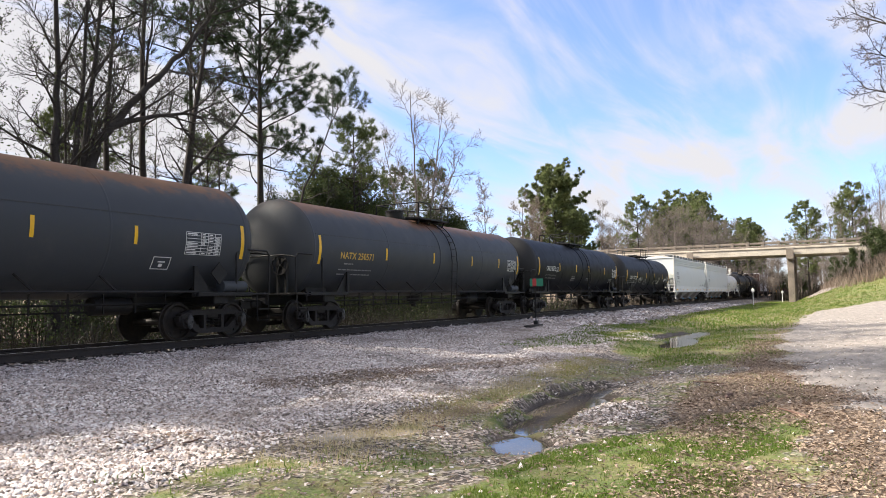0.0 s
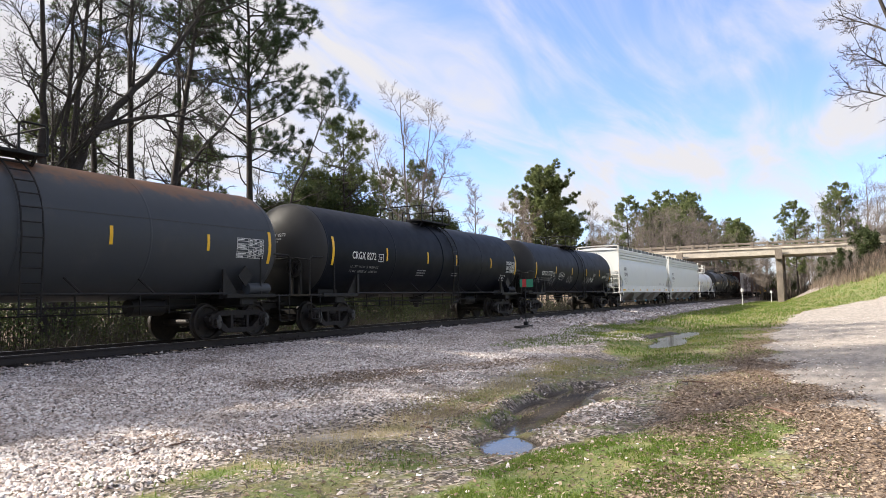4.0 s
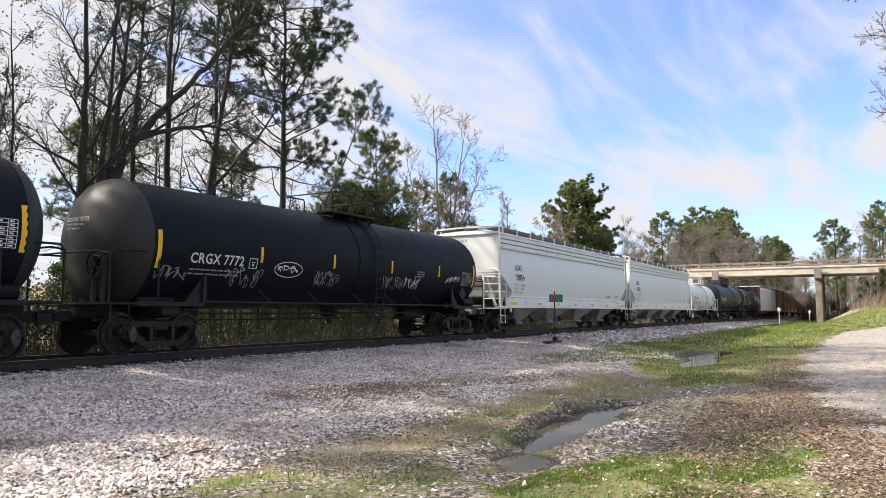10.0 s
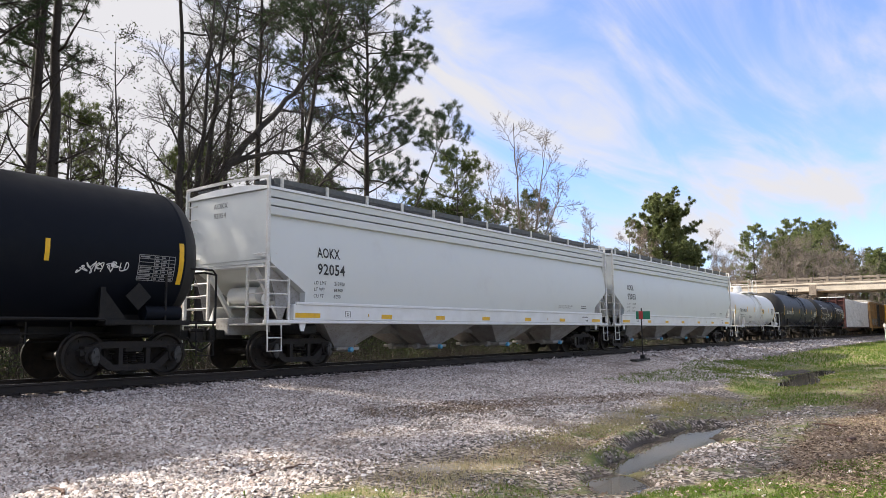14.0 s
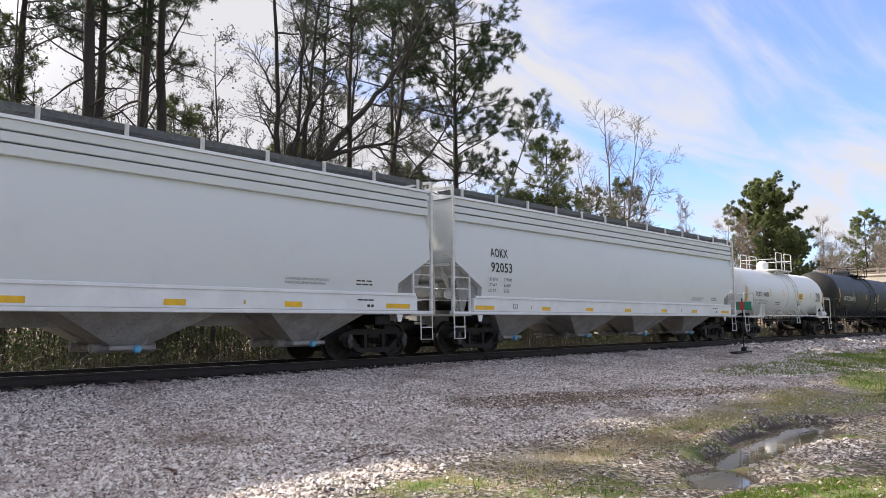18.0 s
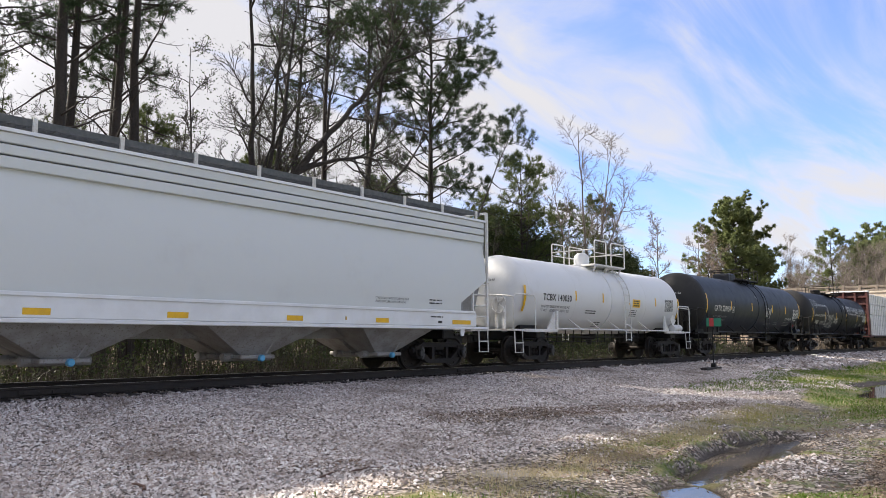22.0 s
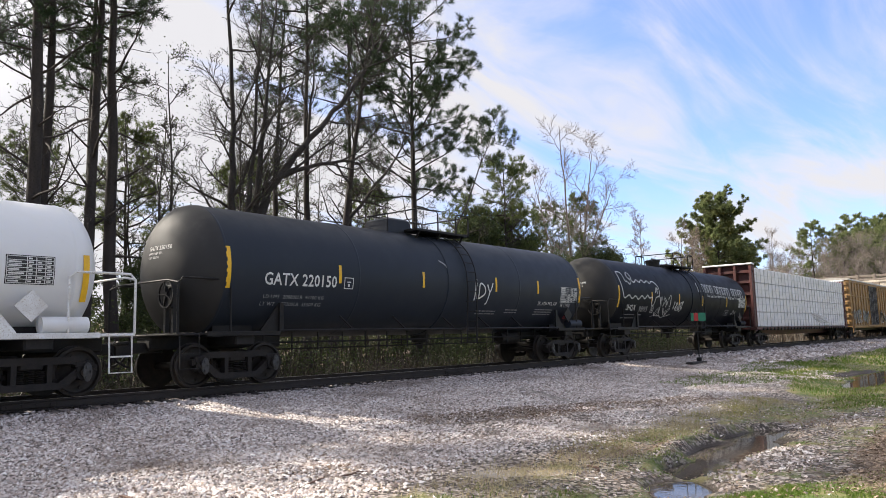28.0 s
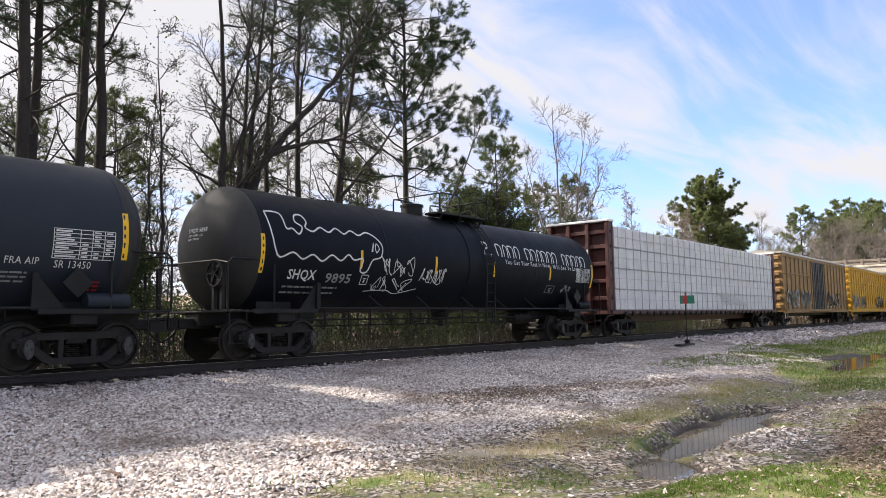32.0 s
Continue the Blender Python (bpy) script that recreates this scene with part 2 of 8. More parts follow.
M["blue_cap"] = surface("light_blue_plastic_cap", (0.12, 0.42, 0.68), (0.10, 0.36, 0.6), None, 0.4, scale=6)
M["brick_red"] = surface("oxide_red_car_paint", (0.085, 0.022, 0.020), (0.055, 0.018, 0.016), (0.16, 0.05, 0.04), 0.55, scale=2, fine=25)
M["wrap"] = surface("white_lumber_wrap", (0.76, 0.745, 0.74), (0.66, 0.64, 0.64), (0.56, 0.54, 0.53), 0.55, scale=1.6, fine=12, bump=0.5, bump_scale=9)
M["strap"] = surface("grey_binding_strap", (0.50, 0.49, 0.49), (0.42, 0.41, 0.41), None, 0.6)
M["box_tan"] = surface("faded_tan_boxcar_paint", (0.33, 0.185, 0.055), (0.22, 0.13, 0.055), (0.13, 0.07, 0.035), 0.6, scale=1.4, fine=16)
M["box_yellow"] = surface("yellow_boxcar_paint", (0.62, 0.33, 0.015), (0.5, 0.27, 0.02), (0.3, 0.16, 0.03), 0.55, scale=1.4, fine=16)
M["box_brown"] = surface("brown_gondola_paint", (0.10, 0.045, 0.035), (0.07, 0.035, 0.03), (0.14, 0.08, 0.06), 0.65, scale=1.4, fine=16)
M["roof_pale"] = surface("pale_galvanised_roof", (0.5, 0.47, 0.42), (0.38, 0.34, 0.29), None, 0.5, metal=0.2, scale=2)
M["door_black"] = surface("scuffed_black_door_paint", (0.02, 0.02, 0.022), (0.05, 0.045, 0.045), (0.35, 0.33, 0.31), 0.6, scale=3, fine=9)
M["rail_steel"] = surface("rusty_rail_steel", (0.024, 0.018, 0.015), (0.016, 0.013, 0.012), (0.045, 0.03, 0.023), 0.75, scale=6, fine=60, bump=0.2)
M["rail_head"] = surface("polished_rail_head", (0.30, 0.29, 0.28), (0.22, 0.2, 0.19), None, 0.3, metal=0.9, scale=8)
M["tie_wood"] = surface("creosoted_tie_wood", (0.022, 0.018, 0.016), (0.042, 0.034, 0.029), (0.014, 0.012, 0.011), 0.85, scale=4, fine=30, bump=0.5, bump_scale=25, stretch=(8, 1, 8))
M["concrete"] = surface("weathered_bridge_concrete", (0.58, 0.52, 0.43), (0.46, 0.41, 0.34), (0.30, 0.26, 0.22), 0.85, scale=0.7, fine=6, bump=0.2, bump_scale=20)
# darker copy of the bridge concrete; on the railing it holds painted shade
M["concrete_dark"] = surface("stained_shaded_concrete", (0.24, 0.20, 0.16), (0.16, 0.135, 0.11), (0.1, 0.085, 0.07), 0.85, scale=0.7, fine=6)
M["asphalt"] = surface("asphalt_deck", (0.05, 0.05, 0.05), (0.065, 0.065, 0.065), None, 0.9)
M["sign_green"] = surface("green_sign_enamel", (0.005, 0.19, 0.10), (0.006, 0.16, 0.09), None, 0.4)
M["sign_red"] = surface("red_sign_enamel", (0.42, 0.02, 0.025), (0.36, 0.02, 0.02), None, 0.4)
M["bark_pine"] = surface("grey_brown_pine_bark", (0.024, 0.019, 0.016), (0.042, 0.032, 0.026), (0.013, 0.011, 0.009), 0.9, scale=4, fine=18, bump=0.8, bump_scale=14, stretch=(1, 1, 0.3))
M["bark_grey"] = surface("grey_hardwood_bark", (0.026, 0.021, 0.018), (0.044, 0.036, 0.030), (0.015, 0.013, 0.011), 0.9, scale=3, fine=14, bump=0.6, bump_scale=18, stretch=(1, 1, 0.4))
M["dead_wood"] = surface("reddish_dead_wood", (0.11, 0.062, 0.045), (0.16, 0.10, 0.075), (0.06, 0.04, 0.03), 0.9, scale=8, fine=40)
# distant bark, paler than the near bark: haze put into the colour
M["bark_far"] = surface("pale_hazed_bark", (0.15, 0.125, 0.107), (0.22, 0.186, 0.16), (0.11, 0.09, 0.077), 0.9, scale=0.5, fine=3)
M["bark_pale"] = surface("pale_bare_bark", (0.115, 0.093, 0.078), (0.16, 0.132, 0.112), (0.075, 0.06, 0.05), 0.9, scale=3, fine=14)


def leaf_mat(name, a, b, c, through=0.25):
    m, N, L, P = nodes_of(name)
    r = N.new("ShaderNodeNewGeometry").outputs["Random Per Island"]
    co = N.new("ShaderNodeTexCoord").outputs["Object"]
    col = mixed(N, L, r, a, b, 0.1, 0.9)
    col = mixed(N, L, noise_node(N, L, 0.35, 3, 0.6, co), col, c, 0.5, 0.75)
    L.new(col, P.inputs["Base Color"])
    P.inputs["Roughness"].default_value = 0.6
    P.inputs["Specular IOR Level"].default_value = 0.25
    tr = N.new("ShaderNodeBsdfTranslucent")
    mx = N.new("ShaderNodeMixShader")
    mx.inputs[0].default_value = through
    L.new(col, tr.inputs[0])
    L.new(P.outputs[0], mx.inputs[1])
    L.new(tr.outputs[0], mx.inputs[2])
    L.new(mx.outputs[0], N["Material Output"].inputs[0])
    return m


M["needles"] = leaf_mat("pine_needles", (0.026, 0.046, 0.020), (0.046, 0.072, 0.028), (0.05, 0.066, 0.024))
M["needles_young"] = leaf_mat("fresh_pine_needles", (0.060, 0.085, 0.024), (0.105, 0.125, 0.036), (0.085, 0.085, 0.03), 0.35)
# far needles: sunlight and haze are put into this lighter green
M["needles_far"] = leaf_mat("pine_needles_sun_haze_tint", (0.12, 0.155, 0.065), (0.21, 0.235, 0.10), (0.21, 0.22, 0.09), 0.55)
M["leaf_green"] = leaf_mat("evergreen_leaves", (0.035, 0.055, 0.018), (0.07, 0.085, 0.03), (0.075, 0.075, 0.026), 0.3)
M["leaf_bright"] = leaf_mat("bright_shrub_leaves", (0.08, 0.12, 0.025), (0.12, 0.16, 0.03), (0.06, 0.1, 0.02), 0.35)
M["bud"] = leaf_mat("brown_twig_buds", (0.16, 0.125, 0.095), (0.22, 0.17, 0.13), (0.2, 0.13, 0.1), 0.2)
M["brush"] = leaf_mat("dry_brush_stalks", (0.022, 0.018, 0.014), (0.075, 0.060, 0.044), (0.026, 0.026, 0.015), 0.05)
M["grass"] = leaf_mat("green_grass_blades", (0.085, 0.155, 0.022), (0.17, 0.23, 0.042), (0.27, 0.28, 0.07), 0.5)
M["grass_yellow"] = leaf_mat("yellowed_grass_blades", (0.22, 0.24, 0.05), (0.36, 0.34, 0.10), (0.40, 0.35, 0.14), 0.5)
M["straw"] = leaf_mat("dry_straw_blades", (0.36, 0.30, 0.17), (0.46, 0.40, 0.25), (0.3, 0.26, 0.12), 0.3)
M["litter"] = leaf_mat("fallen_brown_leaves", (0.13, 0.09, 0.064), (0.40, 0.31, 0.23), (0.23, 0.15, 0.105), 0.15)


def stone_mat():
    m, N, L, P = nodes_of("granite_ballast_stone")
    r = N.new("ShaderNodeNewGeometry").outputs["Random Per Island"]
    ramp = N.new("ShaderNodeValToRGB")
    ramp.color_ramp.interpolation = "LINEAR"
    stops = ((0.0, (0.10, 0.08, 0.07)), (0.2, (0.44, 0.37, 0.335)), (0.42, (0.72, 0.655, 0.62)), (0.58, (0.30, 0.225, 0.19)), (0.84, (0.88, 0.84, 0.81)), (1.0, (0.08, 0.064, 0.055)))
    e = ramp.color_ramp.elements
    e[0].position, e[0].color = stops[0][0], (*stops[0][1], 1)
    e[1].position, e[1].color = stops[-1][0], (*stops[-1][1], 1)
    for p, c in stops[1:-1]:
        e.new(p).color = (*c, 1)
    L.new(r, ramp.inputs[0])
    co = N.new("ShaderNodeTexCoord").outputs["Object"]
    col = mixed(N, L, noise_node(N, L, 90, 3, 0.6, co), ramp.outputs[0], (0.13, 0.105, 0.09), 0.55, 0.85)
    col = mixed(N, L, noise_node(N, L, 0.45, 5, 0.65, co), col, (0.17, 0.125, 0.095), 0.46, 0.80)
    L.new(col, P.inputs["Base Color"])
    P.inputs["Roughness"].default_value = 0.8
    return m


M["stone"] = stone_mat()


def water_mat():
    m, N, L, P = nodes_of("muddy_water")
    co = N.new("ShaderNodeTexCoord").outputs["Object"]
    P.inputs["Base Color"].default_value = (0.075, 0.062, 0.048, 1)
    P.inputs["Roughness"].default_value = 0.03
    P.inputs["IOR"].default_value = 1.33
    bn = N.new("ShaderNodeBump")
    bn.inputs["Strength"].default_value, bn.inputs["Distance"].default_value = 0.05, 0.01
    L.new(noise_node(N, L, 7, 3, 0.5, co), bn.inputs["Height"])
    L.new(bn.outputs[0], P.inputs["Normal"])
    return m


M["water"] = water_mat()


def ground_mat():
    """Soil, gravel fines, grass thatch, leaf mould and the packed road, by the zones stored on the ground."""
    m, N, L, P = nodes_of("ground")
    co = N.new("ShaderNodeTexCoord").outputs["Object"]
    z = N.new("ShaderNodeAttribute")
    z.attribute_name = "zone"
    sep = N.new("ShaderNodeSeparateColor")
    L.new(z.outputs["Color"], sep.inputs[0])
    w = N.new("ShaderNodeAttribute")
    w.attribute_name = "wet"

    def blurred(socket, scale, amount):
        a = N.new("ShaderNodeMath")
        a.operation = "MULTIPLY_ADD"
        s = N.new("ShaderNodeMath")
        s.operation = "SUBTRACT"
        s.inputs[1].default_value = 0.5
        L.new(noise_node(N, L, scale, 7, 0.7, co), s.inputs[0])
        L.new(s.outputs[0], a.inputs[0])
        a.inputs[1].default_value = amount
        L.new(socket, a.inputs[2])
        return a.outputs[0]

    v = N.new("ShaderNodeTexVoronoi")
    v.inputs["Scale"].default_value = 24
    L.new(co, v.inputs["Vector"])
    vsep = N.new("ShaderNodeSeparateColor")
    L.new(v.outputs["Color"], vsep.inputs[0])
    # dark cells put the shade of gaps between stones into the colour
    gravel = mixed(N, L, vsep.outputs[0], (0.04, 0.032, 0.026), (0.46, 0.40, 0.355), 0.25, 1.0)
    gravel = mixed(N, L, noise_node(N, L, 0.8, 6, 0.65, co), gravel, (0.13, 0.10, 0.072), 0.45, 0.75)
    thatch = mixed(N, L, noise_node(N, L, 1.6, 8, 0.7, co), (0.26, 0.21, 0.105), (0.095, 0.135, 0.03), 0.3, 0.62)
    thatch = mixed(N, L, noise_node(N, L, 55, 4, 0.6, co), thatch, (0.21, 0.21, 0.06), 0.5, 0.8)
    mould = mixed(N, L, noise_node(N, L, 20, 6, 0.75, co), (0.065, 0.048, 0.036), (0.30, 0.225, 0.165), 0.31, 0.66)
    road = mixed(N, L, noise_node(N, L, 1.2, 7, 0.7, co, (1, 3.5, 1)), (0.35, 0.31, 0.272), (0.21, 0.187, 0.165), 0.35, 0.65)
    road = mixed(N, L, vsep.outputs[1], road, (0.42, 0.365, 0.32), 0.6, 1.3)
    col = mixed(N, L, blurred(sep.outputs[0], 1.8, 1.1), gravel, thatch, 0.40, 0.60)
    col = mixed(N, L, blurred(sep.outputs[1], 2.5, 1.0), col, mould, 0.42, 0.60)
    col = mixed(N, L, blurred(sep.outputs[2], 1.2, 0.5), col, road, 0.42, 0.58)
    col = mixed(N, L, w.outputs["Fac"], col, (0.050, 0.037, 0.027), 0.2, 0.8)
    L.new(col, P.inputs["Base Color"])
    rg = N.new("ShaderNodeMapRange")
    rg.inputs["To Min"].default_value, rg.inputs["To Max"].default_value = 0.95, 0.72
    L.new(w.outputs["Fac"], rg.inputs["Value"])
    L.new(rg.outputs[0], P.inputs["Roughness"])
    bn = N.new("ShaderNodeBump")
    bn.inputs["Strength"].default_value, bn.inputs["Distance"].default_value = 0.6, 0.03
    ad = N.new("ShaderNodeMath")
    ad.operation = "ADD"
    L.new(v.outputs["Distance"], ad.inputs[0])
    L.new(noise_node(N, L, 30, 5, 0.7, co), ad.inputs[1])
    L.new(ad.outputs[0], bn.inputs["Height"])
    L.new(bn.outputs[0], P.inputs["Normal"])
    return m


M["ground"] = ground_mat()

# ---- mesh helpers ----
class Mesh:
    """Collects faces for one mesh."""

    def __init__(self):
        self.v, self.f = [], []

    def add(self, verts, faces):
        o = len(self.v)
        self.v += [tuple(p) for p in verts]
        self.f += [tuple(i + o for i in f) for f in faces]
        return self

    def box(self, x0, x1, y0, y1, z0, z1, m=None):
        vs = [Vector((x, y, z)) for z in (z0, z1) for y in (y0, y1) for x in (x0, x1)]
        if m is not None:
            vs = [m @ p for p in vs]
        return self.add(vs, [(0, 2, 3, 1), (4, 5, 7, 6), (0, 1, 5, 4), (2, 6, 7, 3), (0, 4, 6, 2), (1, 3, 7, 5)])

    def soft(self, x0, x1, y0, y1, z0, z1, c=0.01):
        """A box with chamfered edges."""
        b = bmesh.new()
        bmesh.ops.create_cube(b, size=1)
        for p in b.verts:
            p.co = Vector(((x0 + x1) / 2 + p.co.x * (x1 - x0), (y0 + y1) / 2 + p.co.y * (y1 - y0), (z0 + z1) / 2 + p.co.z * (z1 - z0)))
        bmesh.ops.bevel(b, geom=list(b.edges), offset=c, segments=1, affect="EDGES")
        b.verts.index_update()
        self.add([p.co for p in b.verts], [[q.index for q in f.verts] for f in b.faces])
        b.free()
        return self

    def bar(self, p, q, w, h):
        """A square bar from p to q."""
        p, q = Vector(p), Vector(q)
        d = q - p
        m = Matrix.Translation(p) @ d.to_track_quat("X", "Z").to_matrix().to_4x4()
        return self.box(0, d.length, -w / 2, w / 2, -h / 2, h / 2, m)

    def tube(self, pts, r, n=8, r2=None):
        pts = [Vector(p) for p in pts]
        rings = []
        for i, p in enumerate(pts):
            d = (pts[min(i + 1, len(pts) - 1)] - pts[max(i - 1, 0)]).normalized()
            a = d.cross(Vector((0, 0, 1)))
            a = d.cross(Vector((0, 1, 0))) if a.length < 0.2 else a
            a.normalize()
            b = d.cross(a)
            rr = r if r2 is None else r + (r2 - r) * i / (len(pts) - 1)
            rings.append([p + rr * (math.cos(2 * math.pi * j / n) * a + math.sin(2 * math.pi * j / n) * b) for j in range(n)])
        fs = [(i * n + j, i * n + (j + 1) % n, (i + 1) * n + (j + 1) % n, (i + 1) * n + j) for i in range(len(pts) - 1) for j in range(n)]
        fs += [tuple(range(n))[::-1], tuple((len(pts) - 1) * n + j for j in range(n))]
        return self.add([p for g in rings for p in g], fs)

    def lathe(self, prof, n=48, axis="X", at=(0, 0, 0), a0=0.0, a1=360.0):
        """Turns (along, radius) pairs about an axis through at; part of a turn if a0, a1 say so."""
        at = Vector(at)
        full = a1 - a0 >= 360
        m = n if full else n + 1
        vs = []
        for s, r in prof:
            for j in range(m):
                t = radians(a0 + (a1 - a0) * j / n)
                c, d = r * math.cos(t), r * math.sin(t)
                vs.append(at + Vector({"X": (s, c, d), "Y": (d, s, c), "Z": (c, d, s)}[axis]))
        fs = []
        for i in range(len(prof) - 1):
            for j in range(n):
                k = (j + 1) % m
                fs.append((i * m + j, i * m + k, (i + 1) * m + k, (i + 1) * m + j))
        if full:
            if prof[0][1] > 0.001:
                fs.append(tuple(range(m))[::-1])
            if prof[-1][1] > 0.001:
                fs.append(tuple((len(prof) - 1) * m + j for j in range(m)))
        return self.add(vs, fs)

    def prism(self, poly, y0, y1):
        """A polygon in x, z drawn out from y0 to y1."""
        n = len(poly)
        vs = [(x, y0, z) for x, z in poly] + [(x, y1, z) for x, z in poly]
        return self.add(vs, [tuple(range(n)), tuple(range(2 * n - 1, n - 1, -1))] + [(i, i + n, (i + 1) % n + n, (i + 1) % n) for i in range(n)])

    def ring(self, sections):
        """Skins a row of closed sections with equal counts of points."""
        n = len(sections[0])
        fs = [(i * n + j, i * n + (j + 1) % n, (i + 1) * n + (j + 1) % n, (i + 1) * n + j) for i in range(len(sections) - 1) for j in range(n)]
        fs += [tuple(range(n))[::-1], tuple((len(sections) - 1) * n + j for j in range(n))]
        return self.add([p for s in sections for p in s], fs)

    def data(self, name, material, smooth=False, fix=True):
        me = bpy.data.meshes.new(name)
        me.from_pydata(self.v, [], self.f)
        if fix:
            b = bmesh.new()
            b.from_mesh(me)
            bmesh.ops.recalc_face_normals(b, faces=b.faces)
            b.to_mesh(me)
            b.free()
        me.materials.append(material)
        if smooth:
            me.shade_smooth()
            me.set_sharp_from_angle(angle=radians(smooth if smooth > 1 else 40))
        return me


def part(name, mesh, material, parent, label="", smooth=False, at=None):
    """One mesh object under a thing or a part."""
    ob = new(name, mesh if isinstance(mesh, bpy.types.Mesh) else mesh.data(name, material, smooth))
    ob.parent = parent
    if at is not None:
        ob.matrix_basis = at
    return tagged(ob, label)


def thing(name, label, category, group="", kind="", at=None):
    ob = new(name)
    ob.empty_display_size = 0.2
    if at is not None:
        ob.matrix_basis = at
    return tagged(ob, label, category, group, kind)


def np_mesh(name, verts, faces, material, smooth=False):
    """A large mesh from arrays; faces all of one size."""
    me = bpy.data.meshes.new(name)
    verts, faces = np.asarray(verts, np.float32), np.asarray(faces, np.int32)
    k = faces.shape[1]
    me.vertices.add(len(verts))
    me.vertices.foreach_set("co", verts.ravel())
    me.loops.add(faces.size)
    me.loops.foreach_set("vertex_index", faces.ravel())
    me.polygons.add(len(faces))
    me.polygons.foreach_set("loop_start", np.arange(0, faces.size, k, dtype=np.int32))
    me.update(calc_edges=True)
    me.materials.append(material)
    if smooth:
        me.shade_smooth()
    return me


# ---- ground ----
def smooth01(t):
    t = np.clip(t, 0, 1)
    return t * t * (3 - 2 * t)


def wave(x, y, s, seed=0.0):
    """A cheap smooth field of waves, about -1 to 1."""
    return (np.sin(x * s + 1.7 * np.sin(y * s * 0.63 + seed) + seed * 3.1) + np.sin(y * s * 1.31 + 1.3 * np.sin(x * s * 0.71 + seed * 2.3) + seed)) / 2


PUDDLES = [(14.0, -10.6, 1.3, 0.50, -14), (12.2, -10.75, 1.3, 0.62, -8), (10.4, -10.85, 0.9, 0.42, -4), (8.7, -11.2, 0.75, 0.42, 38), (8.0, -11.45, 0.5, 0.25, 40)]
POND = [(32.5, -9.0, 3.2, 0.8, -8), (28.0, -9.7, 2.6, 0.55, 2)]
WATER_Z, POND_Z = -0.985, -0.90


def blob(x, y, blobs):
    """Above 0 inside any of the leaning ellipses, 1 at a centre."""
    best = np.full(np.shape(x), -9.0)
    for cx, cy, a, b, turn in blobs:
        c, s = math.cos(radians(turn)), math.sin(radians(turn))
        u, v = (x - cx) * c + (y - cy) * s, -(x - cx) * s + (y - cy) * c
        best = np.maximum(best, 1 - np.sqrt((u / a) ** 2 + (v / b) ** 2) + 0.12 * wave(x, y, 5.1, 1.0))
    return best


def road_mid(x):
    return np.interp(x, [-60, 0, 12, 20, 30, 55, 68, 76, 84, 200], [-22, -18.5, -17.7, -17.0, -16.6, -16.3, -17.2, -21.0, -30.0, -150.0])


def road_half(x):
    return np.interp(x, [-60, 0, 8, 12, 18, 30, 55, 75, 200], [1.6, 1.6, 2.1, 2.7, 3.2, 3.6, 3.6, 3.4, 3.4])


def ground_z(x, y):
    x, y = np.asarray(x, float), np.asarray(y, float)
    z = np.interp(y, [-400, -60, -22, -14, -12, -9, -6, -3.6, -2.0, -1.45, 1.45, 2.2, 4.5, 7, 14, 60, 400],
                  [-0.3, -0.2, -0.55, -0.72, -0.80, -0.80, -0.66, -0.46, -0.30, -0.22, -0.22, -0.4, -0.75, -0.75, -0.45, 0.8, 3.0])
    off = smooth01((np.abs(y) - 1.6) / 2.0)
    z = z + off * (0.035 * wave(x, y, 1.1, 0.3) + 0.02 * wave(x, y, 3.3, 2.1))
    # ditch along the foot of the ballast
    z = z - 0.10 * np.exp(-((y + 10.6 - 0.06 * (x - 12)) / 0.9) ** 2) * smooth01((x - 4) / 4) * smooth01((60 - x) / 20)
    z = z - 0.22 * smooth01(blob(x, y, PUDDLES) * 1.6 + 0.35)
    z = z - 0.14 * smooth01(blob(x, y, POND) * 1.6 + 0.35)
    z = z - 0.09 * rut(x, y)
    # the ditch has a steep cut bank towards the track
    z = z + 0.07 * smooth01((blob(x, y, PUDDLES) + 0.62) / 0.25) * smooth01((-0.05 - blob(x, y, PUDDLES)) / 0.2) * smooth01((y + 10.6) / 0.3)
    # stony rise between the two puddles
    z = z + 0.05 * np.exp(-(((x - 10.6) / 0.9) ** 2 + ((y + 11.7) / 0.5) ** 2))
    # bank of the road bridge
    ramp = smooth01((x - 62) / 66) * smooth01((230 - x) / 60)
    z = z + ramp * np.clip((-y - 9.5) * 0.52, 0, 8.2)
    rampl = smooth01((x - 118) / 16) * smooth01((176 - x) / 16)
    z = z + rampl * np.clip((y - 16) * 0.52, 0, 8.0)
    # gentle swell of the far country
    far = smooth01((np.hypot(x, y) - 250) / 600)
    return z + far * 4 * wave(x, y, 0.004, 1.2)


def rill(x, y):
    """A narrow washed-out run of pale sand from the track to the ditch; 1 on its line."""
    mid = np.interp(y, [-9.4, -8.2, -7.4, -6.6, -5.5, -4.6, -3.4], [14.5, 14.6, 14.65, 15.0, 15.5, 16.0, 16.5])
    wide = 0.17 + 0.06 * wave(x, y, 2.3, 1.0) + 0.25 * smooth01((-y - 8.2) / 1.0)
    return smooth01(1.5 - np.abs(x - mid) / wide) * smooth01((-y - 3.3) / 0.5) * smooth01((y + 9.6) / 0.6)


SAND = [(12.4, -8.4, 1.5, 0.34, -18), (7.9, -9.35, 0.8, 0.28, -35), (15.9, -8.75, 1.1, 0.25, -6)]
DIRT = [(13.4, -6.3, 3.4, 0.8, -14), (6.3, -7.7, 1.0, 0.35, -40), (10.2, -9.6, 2.0, 0.5, -8), (17.0, -7.6, 2.4, 0.7, -8)]


